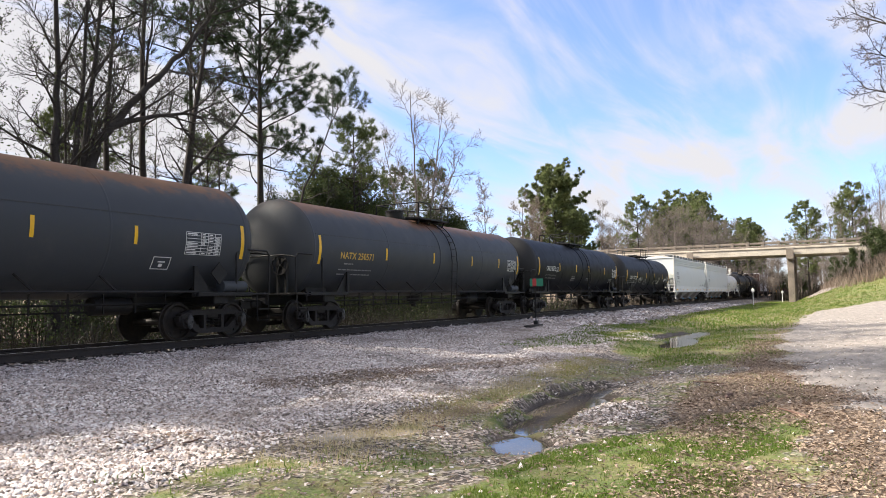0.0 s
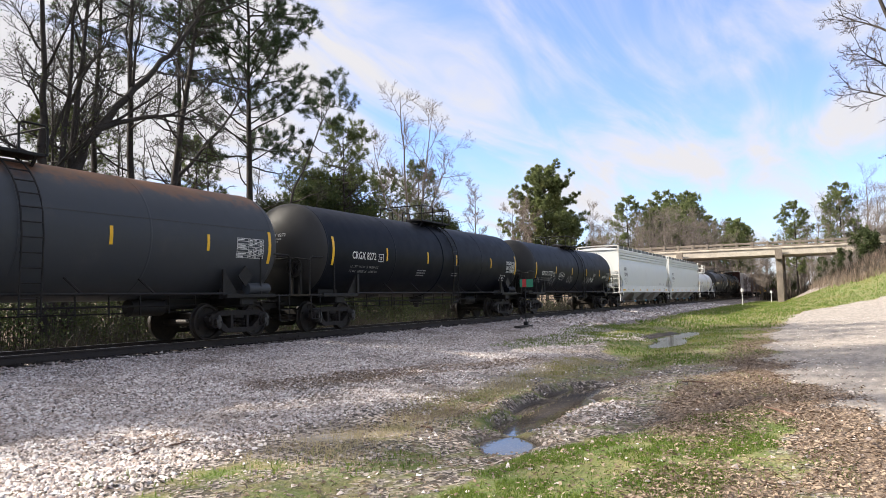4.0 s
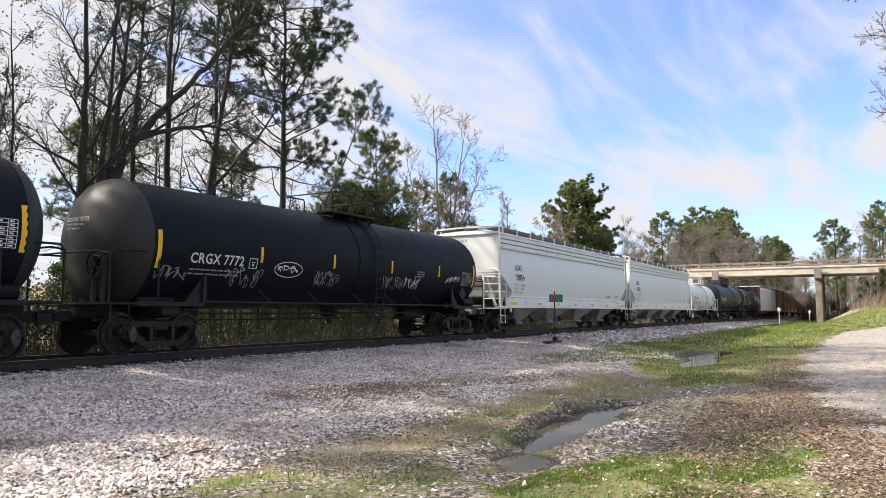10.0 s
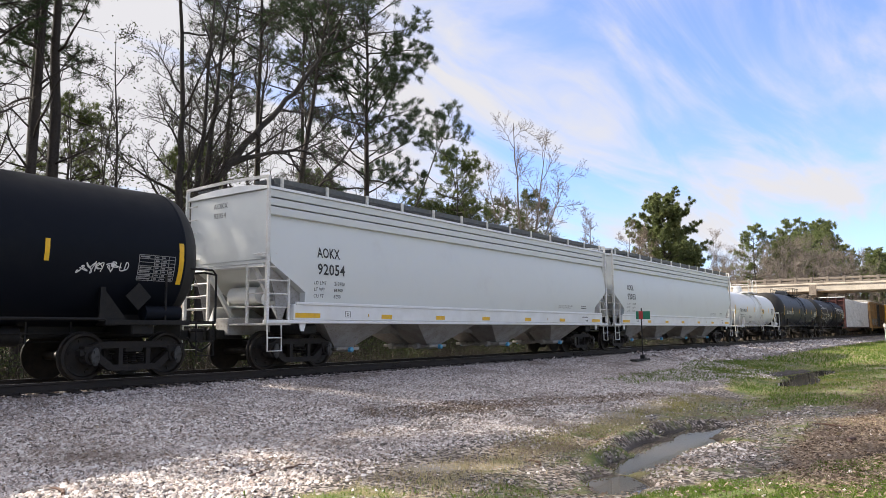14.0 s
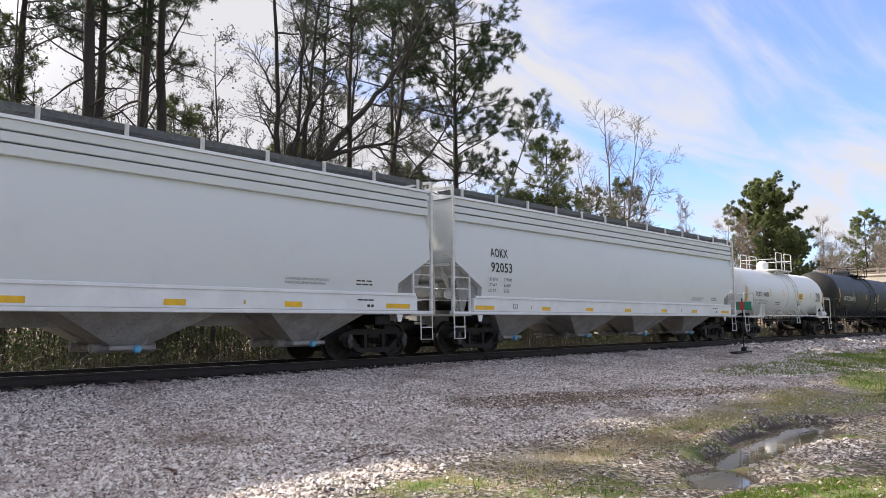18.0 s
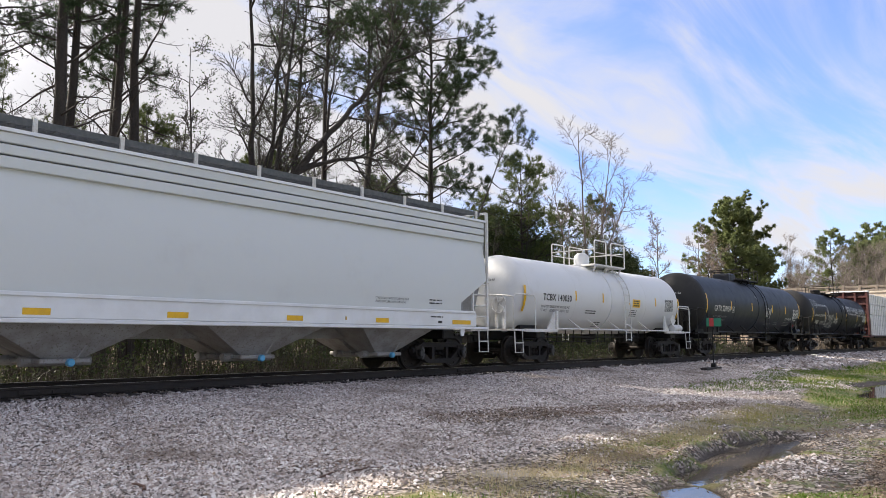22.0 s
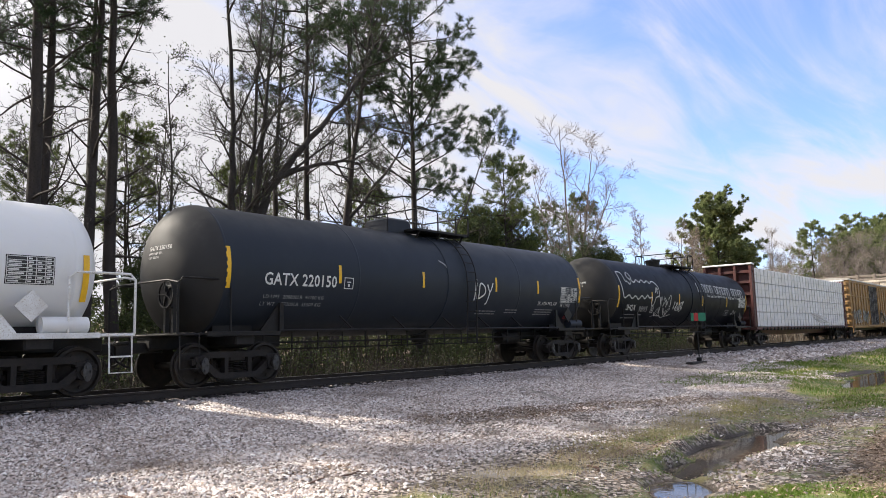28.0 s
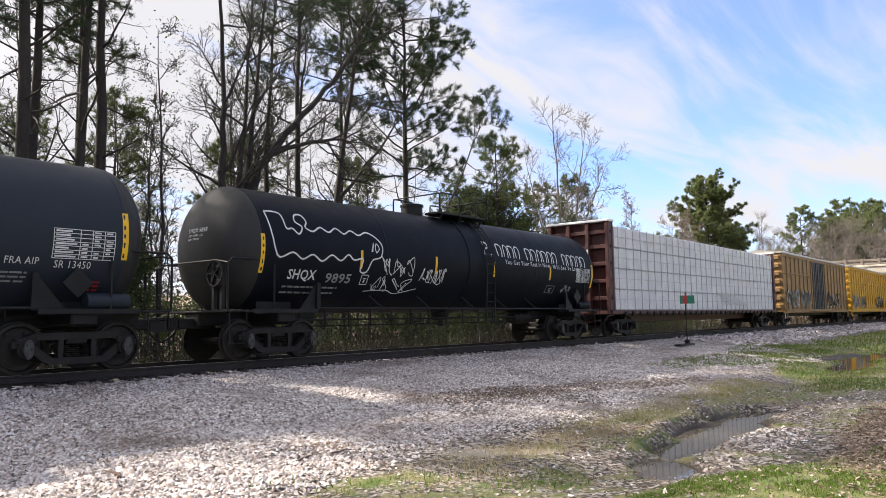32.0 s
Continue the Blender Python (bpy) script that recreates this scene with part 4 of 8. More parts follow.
                n = Vector((-d.y, d.x)) * w / 2
                vs += [self.at(*(q + n), 0.008), self.at(*(q - n), 0.008)]
            m.add(vs, [(2 * i, 2 * i + 1, 2 * i + 3, 2 * i + 2) for i in range(len(Q) - 1)])
        ob = new(name, m.data(name, material, fix=False))
        ob.parent = self.car
        return tagged(ob, label)


def scribble(x, z, w, h, n, seed):
    """A loose tag of n looping strokes inside a box."""
    rnd = random.Random(seed)
    out = []
    for j in range(n):
        cx = x + w * (j + 0.5) / n
        pts = []
        for i in range(7):
            a = rnd.uniform(0, 6.3)
            pts.append((cx + rnd.uniform(-0.65, 0.65) * w / n, z + h * (0.5 + 0.5 * math.sin(a) * rnd.uniform(0.6, 1))))
        out.append(pts)
    return out


# ---- tank cars ----
def tank_car(centre, length, r0, r1, R, zc, paint, label, trim="black_steel", top="black_steel", domed=False, front=True, centre_band=0.4, rail_z=1.17, housing="drum"):
    """A tank car; r0 and r1 are where the shell meets its heads, along the car."""
    car = thing("tank_car", label, "railway car", "cars of the train", at=pose(centre, 0, 0))
    CARS.append((car, centre))
    hd = R * 0.52
    prof = [(r0 - hd * math.cos(radians(a)), R * math.sin(radians(a))) for a in range(0, 91, 6)]
    prof[0] = (prof[0][0], 0.0005)
    prof += [(r1 + hd * math.sin(radians(a)), R * math.cos(radians(a))) for a in range(0, 91, 6)]
    prof[-1] = (prof[-1][0], 0.0005)
    n0 = 16
    shell = part("tank_shell", Mesh().lathe(prof[n0 - 1:-n0 + 1], 72, "X", (0, 0, zc)), M[paint], car, smooth=50)
    head = {"tank_black": "head_dusty", "tank_slate": "head_dusty", "tank_white": "tank_white", "tank_grey": "head_grey"}[paint]
    part("tank_head", Mesh().lathe(prof[:n0], 72, "X", (0, 0, zc)), M[head], car, "tank head filmed with road dust", smooth=50)
    part("tank_head", Mesh().lathe(prof[-n0:], 72, "X", (0, 0, zc)), M[head], car, smooth=50)
    # raised weld seams and the jacket's middle band
    L = r1 - r0
    for u in (r0 + 0.02, r0 + L * 0.26, r0 + L * 0.74, r1 - 0.02):
        m = Mesh().lathe([(u - 0.03, R + 0.0005), (u - 0.015, R + 0.006), (u + 0.015, R + 0.006), (u + 0.03, R + 0.0005)], 72, "X", (0, 0, zc))
        part("seam", m, M[paint], shell, smooth=50)
    mid = (r0 + r1) / 2
    if paint == "tank_grey":
        for q in (-1, 1):
            y = math.sqrt(R * R - 0.36 ** 2)
            part("jacket_seam", Mesh().bar((r0 + 0.1, q * (y + 0.001), zc + 0.36), (r1 - 0.1, q * (y + 0.001), zc + 0.36), 0.012, 0.016), M["axle_cap"], shell)
    if centre_band:
        b = centre_band
        part("jacket_band", Mesh().lathe([(mid + 0.3 - b, R + 0.001), (mid + 0.3 - b + 0.02, R + 0.025), (mid + 0.3 + b - 0.02, R + 0.025), (mid + 0.3 + b, R + 0.001)], 72, "X", (0, 0, zc)), M[paint], shell, "jacket band round the middle of the tank", smooth=40)
    tr, tp = M[trim], M[top]
    half = length / 2
    topz = zc + R
    # stub sills, body bolsters and saddles
    for s in (-1, 1):
        bx = s * (half - 2.15)
        e = Mesh()
        a, b2 = sorted((s * (half - 0.55), s * (half - 3.9)))
        e.soft(a, b2, -0.28, 0.28, 0.80, 1.13, 0.03)
        e.soft(bx - 0.25, bx + 0.25, -1.35, 1.35, 0.86, 1.10, 0.03)
        part("sill", e, M["black_steel"], car)
        sd = Mesh().prism([(bx - 0.5, 1.05), (bx + 0.5, 1.05), (bx + 0.5, zc - R * 0.80), (bx - 0.5, zc - R * 0.80)], -0.85, 0.85)
        part("saddle", sd, M["black_steel"], car)
        add_truck(car, bx)
        # end platform
        pf = Mesh()
        a, b2 = sorted((s * (half - 0.5), s * (half - 1.15)))
        pf.soft(a, b2, -1.45, 1.45, 1.09, 1.13, 0.01)
        for j in range(4):
            a, b2 = sorted((s * (half - 0.5 - j * 0.16), s * (half - 0.56 - j * 0.16)))
            pf.box(a, b2, -1.44, 1.44, 1.131, 1.15)
        part("end_platform", pf, tr, car)
        c = coupler_mesh(half)
        part("coupler", c if s > 0 else flipped(c), M["black_steel"], car)
        xo, xi = s * (half - 0.5), s * (half - 2.5)
        for q in (-1, 1):
            hr = Mesh().tube([(xo, q * 1.42, 1.12), (xo, q * 1.42, 2.15), (xo - s * 0.1, q * 1.42, 2.25), (xi + s * 0.9, q * 1.42, 2.25), (xi + s * 0.78, q * 1.42, 2.15), (xi + s * 0.78, q * 1.42, 1.12)], 0.024, 8)
            part("end_handrail", hr, tr, car)
        hr = Mesh().tube([(xo, -1.42, 2.15), (xo, -1.0, 2.22), (xo, 1.0, 2.22), (xo, 1.42, 2.15)], 0.022, 8)
        part("end_handrail", hr, tr, car)
        for q in (-1, 1):
            st = Mesh()
            x0s, x1s = s * (half - 0.55), s * (half - 0.98)
            st.tube([(x0s, q * 1.42, 1.10), (x0s, q * 1.45, 0.42), (x1s, q * 1.45, 0.42), (x1s, q * 1.42, 1.10)], 0.02, 6)
            st.box(min(x0s, x1s), max(x0s, x1s), q * 1.45 - 0.03, q * 1.45 + 0.03, 0.70, 0.73)
            part("sill_step", st, tr, car)
    # side rails along both flanks, with their struts
    for q in (-1, 1):
        m = Mesh()
        m.tube([(-half + 3.0, q * 1.40, rail_z), (half - 3.0, q * 1.40, rail_z)], 0.03, 8)
        part("side_rail", m, tr, car)
        for u in (-0.62, -0.3, 0.05, 0.34, 0.64):
            x = u * (half - 3)
            br = Mesh().tube([(x, q * 1.40, rail_z), (x - 0.2, q * math.sqrt(R * R - (zc - 1.52) ** 2), 1.52)], 0.026, 6)
            part("rail_strut", br, tr, car)
        for s in (-1, 1):
            a, b2 = sorted((s * (half - 1.15), s * (half - 3.0)))
            lg = Mesh().soft(a, b2, q * 1.40 - 0.05, q * 1.40 + 0.05, 1.06, 1.16, 0.01)
            part("edge_beam", lg, tr, car)
        # ladder over the middle
        ld = Mesh()
        lx = mid + 0.9
        for dx in (-0.22, 0.22):
            pts = [(lx + dx, q * (1.52 if R > 1.4 else 1.42), 0.75), (lx + dx, q * (R + 0.11), zc - 0.2)]
            pts += [(lx + dx, q * (R + 0.09) * math.cos(radians(a)), zc + (R + 0.09) * math.sin(radians(a))) for a in range(10, 66, 9)]
            ld.tube(pts, 0.02, 6)
        for j in range(12):
            z = 0.80 + j * 0.29
            if z < zc + 0.1:
                y = (R + 0.11) if z > zc - 0.4 else (1.52 if R > 1.4 else 1.42)
                ld.tube([(lx - 0.22, q * y, z), (lx + 0.22, q * y, z)], 0.016, 6)
            else:
                a = min(1.2, (z - zc) / (R + 0.09))
                ld.tube([(lx - 0.22, q * (R + 0.09) * math.cos(a), zc + (R + 0.09) * math.sin(a)), (lx + 0.22, q * (R + 0.09) * math.cos(a), zc + (R + 0.09) * math.sin(a))], 0.016, 6)
        part("ladder", ld, tr, car)
    # top platform, its railing and the manway
    px0, px1 = mid - 0.8, mid + 1.6
    pl = Mesh()
    for q in (-1, 1):
        pl.soft(px0, px1, q * 0.35, q * 0.95, topz - 0.02, topz + 0.05, 0.01) if q > 0 else pl.soft(px0, px1, -0.95, -0.35, topz - 0.02, topz + 0.05, 0.01)
        for x in (px0 + 0.2, mid + 0.3, px1 - 0.2):
            pl.bar((x, q * 0.9, topz), (x, q * 0.75, zc + math.sqrt(R * R - 0.5625)), 0.05, 0.05)
    part("top_platform", pl, tp, car)
    for q in (-1, 1):
        h = topz + 0.95 if domed else topz + 0.62
        for a, b2 in ((px0, px0 + 0.95), (px1 - 0.6, px1)) if not domed else ((px0, mid + 0.1), (mid + 0.5, px1)):
            rl = Mesh().tube([(a, q * 0.95, topz), (a, q * 0.95, h - 0.06), (a + 0.06, q * 0.95, h), (b2 - 0.06, q * 0.95, h), (b2, q * 0.95, h - 0.06), (b2, q * 0.95, topz)], 0.024, 8)
            part("platform_railing", rl, tp, car)
        if domed:
            rl = Mesh().tube([(px0, q * 0.95, (topz + h) / 2), (px1, q * 0.95, (topz + h) / 2)], 0.018, 6)
            part("platform_railing", rl, tp, car)
    for x in (px0, px1):
        part("cross_rail", Mesh().tube([(x, -0.95, topz + 0.6), (x, 0.95, topz + 0.6)], 0.022, 6), tp, car)
    if domed:
        part("dome", Mesh().lathe([(topz - 0.05, 0.30), (topz + 0.34, 0.30), (topz + 0.46, 0.27), (topz + 0.55, 0.16), (topz + 0.57, 0.0005)], 28, "Z", (mid - 0.15, 0, 0)), M[paint], car, smooth=40)
        part("dome_base", Mesh().lathe([(topz - 0.05, 0.62), (topz + 0.10, 0.62), (topz + 0.10, 0.05)], 28, "Z", (mid + 0.1, 0, 0)), M[paint], car, smooth=40)
    else:
        hx = mid - 1.0
        if housing == "drum":
            part("valve_housing", Mesh().lathe([(topz - 0.06, 0.33), (topz + 0.24, 0.33), (topz + 0.24, 0.36), (topz + 0.30, 0.36), (topz + 0.32, 0.30), (topz + 0.33, 0.0005)], 24, "Z", (hx, 0, 0)), tp, car, smooth=40)
        elif housing == "box":
            bx0 = Mesh().ring([[(hx + u * k, v * k * 1.1, z) for u, v in ((-0.5, -0.42), (0.5, -0.42), (0.5, 0.42), (-0.5, 0.42))] for z, k in ((topz - 0.08, 1.0), (topz + 0.30, 0.93), (topz + 0.36, 0.78))])
            part("valve_housing", bx0, M[paint], car, "sloping steel box over the valves")
            for u in (-0.62, 0.62):
                part("housing_rail", Mesh().tube([(hx + u, -0.6, topz - 0.1), (hx + u, -0.6, topz + 0.42), (hx + u, 0.6, topz + 0.42), (hx + u, 0.6, topz - 0.1)], 0.02, 6), tp, car)
        mw = Mesh().lathe([(topz - 0.05, 0.28), (topz + 0.12, 0.28), (topz + 0.12, 0.34), (topz + 0.17, 0.34), (topz + 0.20, 0.2), (topz + 0.21, 0.0005)], 24, "Z", (mid + 0.35, 0, 0))
        for j in range(8):
            a = j * math.pi / 4
            mw.tube([(mid + 0.35 + 0.36 * math.cos(a), 0.36 * math.sin(a), topz + 0.06), (mid + 0.35 + 0.36 * math.cos(a), 0.36 * math.sin(a), topz + 0.22)], 0.02, 6)
        part("manway", mw, tp, car)
    # below: outlet valve, brake pipes and rigging
    part("outlet_valve", Mesh().lathe([(zc - R - 0.42, 0.10), (zc - R - 0.25, 0.10), (zc - R - 0.22, 0.26), (zc - R + 0.05, 0.30)], 18, "Z", (mid + 0.3, 0, 0)), M["black_steel"], car)
    bp = Mesh()
    bp.tube([(-half + 2.4, -0.55, 0.90), (half - 2.4, -0.55, 0.90)], 0.026, 6)
    bp.tube([(-half + 2.6, -0.30, 0.74), (half - 2.6, -0.30, 0.74)], 0.02, 6)
    for j in range(15):
        x = -half + 3.2 + j * (length - 6.4) / 14
        bp.bar((x, -0.55, 0.70), (x, -0.55, zc - R * 0.9), 0.03, 0.03)
    part("brake_pipe", bp, M["black_steel"], car)
    rs = Mesh().lathe([(-0.5, 0.0005), (-0.48, 0.2), (0.48, 0.2), (0.5, 0.0005)], 18, "X", (half - 4.6, -0.35, 0.86))
    part("air_reservoir", rs, M["black_steel"], car, smooth=40)
    # hand-brake wheel at the leading end
    if front:
        x = -half + 0.62
        bw = Mesh()
        for a in range(24):
            t0, t1 = 2 * math.pi * a / 24, 2 * math.pi * (a + 1) / 24
            bw.bar((x, -0.75 + 0.28 * math.cos(t0), 1.95 + 0.28 * math.sin(t0)), (x, -0.75 + 0.28 * math.cos(t1), 1.95 + 0.28 * math.sin(t1)), 0.035, 0.03)
        for a in range(5):
            t0 = 2 * math.pi * a / 5
            bw.bar((x, -0.75, 1.95), (x, -0.75 + 0.28 * math.cos(t0), 1.95 + 0.28 * math.sin(t0)), 0.03, 0.02)
        bw.soft(x + 0.02, x + 0.2, -0.93, -0.57, 1.65, 2.15, 0.03)
        part("brake_wheel", bw, tr, car)
        bs = Mesh()
        bs.bar((x + 0.1, -0.6, 1.12), (x + 0.1, -0.6, 1.7), 0.08, 0.08)
        bs.bar((x + 0.1, -0.9, 1.12), (x + 0.1, -0.9, 1.7), 0.08, 0.08)
        part("brake_stand", bs, tr, car)
    # equipment on the edge beam: triangular stays and a cylinder at the trailing end
    for s in (-1, 1):
        gx = s * (half - 3.05)
        gs = Mesh()
        gs.prism([(gx - 0.06, 1.13), (gx + 0.06, 1.13), (gx + 0.05, 1.78), (gx - 0.05, 1.78)], -1.42, -1.36)
        gs.prism([(gx, 1.13), (gx + s * 0.55, 1.13), (gx + s * 0.5, 1.2), (gx + s * 0.05, 1.75)], -1.36, -1.32)
        part("gusset", gs, tr, car)
    part("brake_cylinder", Mesh().lathe([(-0.42, 0.0005), (-0.40, 0.15), (0.40, 0.15), (0.42, 0.0005)], 18, "X", (half - 1.75, -1.30, 1.30)), M[paint], car, smooth=40)
    part("placard_holder", Mesh().prism([(half - 2.62, 1.62), (half - 2.35, 1.89), (half - 2.08, 1.62), (half - 2.35, 1.35)], -1.47, -1.44), tr, car)
    return car, Side(car, R=R, zc=zc)


def head_text(car, lines, r0, R, zc, y, z, material):
    """Stencil on the leading head, following its curve."""
    hd = R * 0.52
    m = Mesh()
    for text, h, dz in lines:
        v, f = text_mesh(text, h * 0.72, material)
        pts = []
        for p in v:
            yy, zz = y + 0.5 - p[0], z + dz * 0.72 + p[1]
            q = max(0.0, 1 - (yy * yy + (zz - zc) ** 2) / (R * R))
            pts.append((r0 - hd * math.sqrt(q) - 0.012, yy, zz))
        m.add(pts, f)
    ob = new("lettering", m.data("lettering", material, fix=False))
    ob.parent = car


def tank_stripes(side, ends, inner, zt=2.96, zb=2.07, it=2.72, ib=2.28, wide=0.11, slim=0.085):
    side.stripes([(x, zb, zt, wide) for x in ends] + [(x, ib, it, slim) for x in inner])


# grey tank, only its trailing end in view at the start
car, sd = tank_car(6.55, 18.3, -7.75, 7.75, 1.47, 2.50, "tank_grey", "weathered dark grey railway tank car with rusty crown")
tank_stripes(sd, (-7.4, 7.6), (-4, -0.6, 2.0), 2.85, 2.0, 2.62, 2.2)
sd.stripes([(4.35, 2.2, 2.6, 0.085), (-1.6, 2.2, 2.6, 0.1)])
sd.table(5.75, 2.05, 1.1, 0.52, M["paint_white"], 3)
sd.boxed(4.9, 1.68, 0.5, 0.28, M["paint_white"])
car, sd = tank_car(24.95, 18.3, -7.85, 7.85, 1.47, 2.50, "tank_grey", "weathered dark grey railway tank car with yellow lettering")
tank_stripes(sd, (-7.57, 7.75), (-3.92, -0.59, 2.72, 5.5), 2.83, 1.98, 2.62, 2.22)
sd.text("NATX 250571", -6.55, 2.27, 0.2, M["paint_yellow"], 1.0, 1.82, 0.006)
head_text(car, (("NATX 250571", 0.11, 0.0),), -7.75, 1.47, 2.5, -0.25, 3.05, M["paint_yellow"])
sd.bars(-6.5, 1.85, 1.8, 2, M["paint_dim"], 0.035, 0.14, 5)
sd.bars(-6.3, 2.03, 0.5, 1, M["paint_dim"], 0.04, 0.1, 6)
sd.boxed(-3.75, 1.95, 0.36, 0.12, M["paint_black"])
sd.table(6.5, 2.1, 1.0, 0.5, M["paint_white"], 4)
# two black tanks
car, sd = tank_car(43.03, 18.05, -7.7, 7.75, 1.49, 2.52, "tank_black", "glossy black railway tank car with white lettering", housing="")
tank_stripes(sd, (-7.41, 7.68), (-4.26, -1.30, 1.17, 4.7), 2.91, 2.03, 2.70, 2.27)
sd.text("CRGX 8272", -6.39, 2.37, 0.235, M["paint_white"], 1.0, 1.42, 0.006)
head_text(car, (("CRGX 8272", 0.13, 0.0), ("CAPT 23530 GAL", 0.07, -0.16), ("CAPT 89069 L", 0.07, -0.28)), -7.7, 1.49, 2.52, -0.25, 2.95, M["paint_white"])
sd.boxed(-4.8, 2.22, 0.3, 0.26, M["paint_white"])
sd.text("LD LMT  163200 LB  083200 KG", -6.4, 2.02, 0.075, M["paint_dim"], 1.0, 1.65)
sd.text("LT WT   100800 LB  100800 KG", -6.4, 1.87, 0.075, M["paint_dim"], 1.0, 1.65)
sd.bars(-2.0, 2.0, 0.65, 3, M["paint_dim"], 0.04, 0.09, 8)
sd.bars(0.9, 1.95, 0.5, 2, M["paint_dim"], 0.04, 0.09, 9)
sd.table(6.55, 2.1, 1.0, 0.52, M["paint_white"], 5)
sd.boxed(6.0, 1.72, 0.55, 0.26, M["paint_white"])
car, sd = tank_car(61.13, 18.15, -7.52, 7.75, 1.49, 2.50, "tank_black", "black railway tank car with white lettering and chalky scrawls", housing="")
tank_stripes(sd, (-7.39, 7.65), (-4.21, -1.21, 1.83, 4.91), 2.75, 1.9, 2.60, 2.2)
sd.text("CRGX 7772", -6.52, 2.18, 0.235, M["paint_white"], 1.0, 1.7, 0.006)
head_text(car, (("CRGX 7772", 0.13, 0.0), ("CAPT 23530 GAL", 0.07, -0.16), ("CAPT 96667 L", 0.07, -0.28)), -7.7, 1.49, 2.50, -0.25, 2.95, M["paint_white"])
sd.boxed(-4.63, 2.03, 0.28, 0.26, M["paint_white"])
sd.bars(-6.48, 1.93, 1.6, 2, M["paint_dim"], 0.035, 0.1, 12)
a = [(-3.13 + 0.55 * math.cos(t * 0.52), 2.07 + 0.20 * math.sin(t * 0.52)) for t in range(13)]
sd.strokes([a] + scribble(-3.53, 1.98, 0.8, 0.2, 4, 21), M["paint_white"], 0.022, label="small oval spray-painted tag")
sd.strokes(scribble(-7.4, 1.65, 0.9, 0.35, 5, 22) + scribble(-5.3, 1.55, 1.2, 0.5, 6, 23), M["paint_dim"], 0.02, label="faded spray-painted scrawl")
sd.strokes(scribble(-2.0, 1.65, 1.1, 0.5, 6, 24) + scribble(1.4, 1.7, 1.2, 0.4, 6, 27), M["paint_dim"], 0.02, label="faded spray-painted scrawl")
sd.strokes(scribble(2.6, 1.7, 1.1, 0.42, 6, 25), M["paint_white"], 0.022, label="white spray-painted scrawl")
sd.strokes(scribble(5.5, 2.0, 1.0, 0.3, 6, 26), M["paint_white"], 0.02, label="white spray-painted scrawl")
sd.bars(3.4, 2.32, 0.5, 3, M["paint_dim"], 0.035, 0.08, 13)
sd.table(6.7, 1.95, 0.8, 0.5, M["paint_dim"], 6)
TAIL_AT = len(CARS)


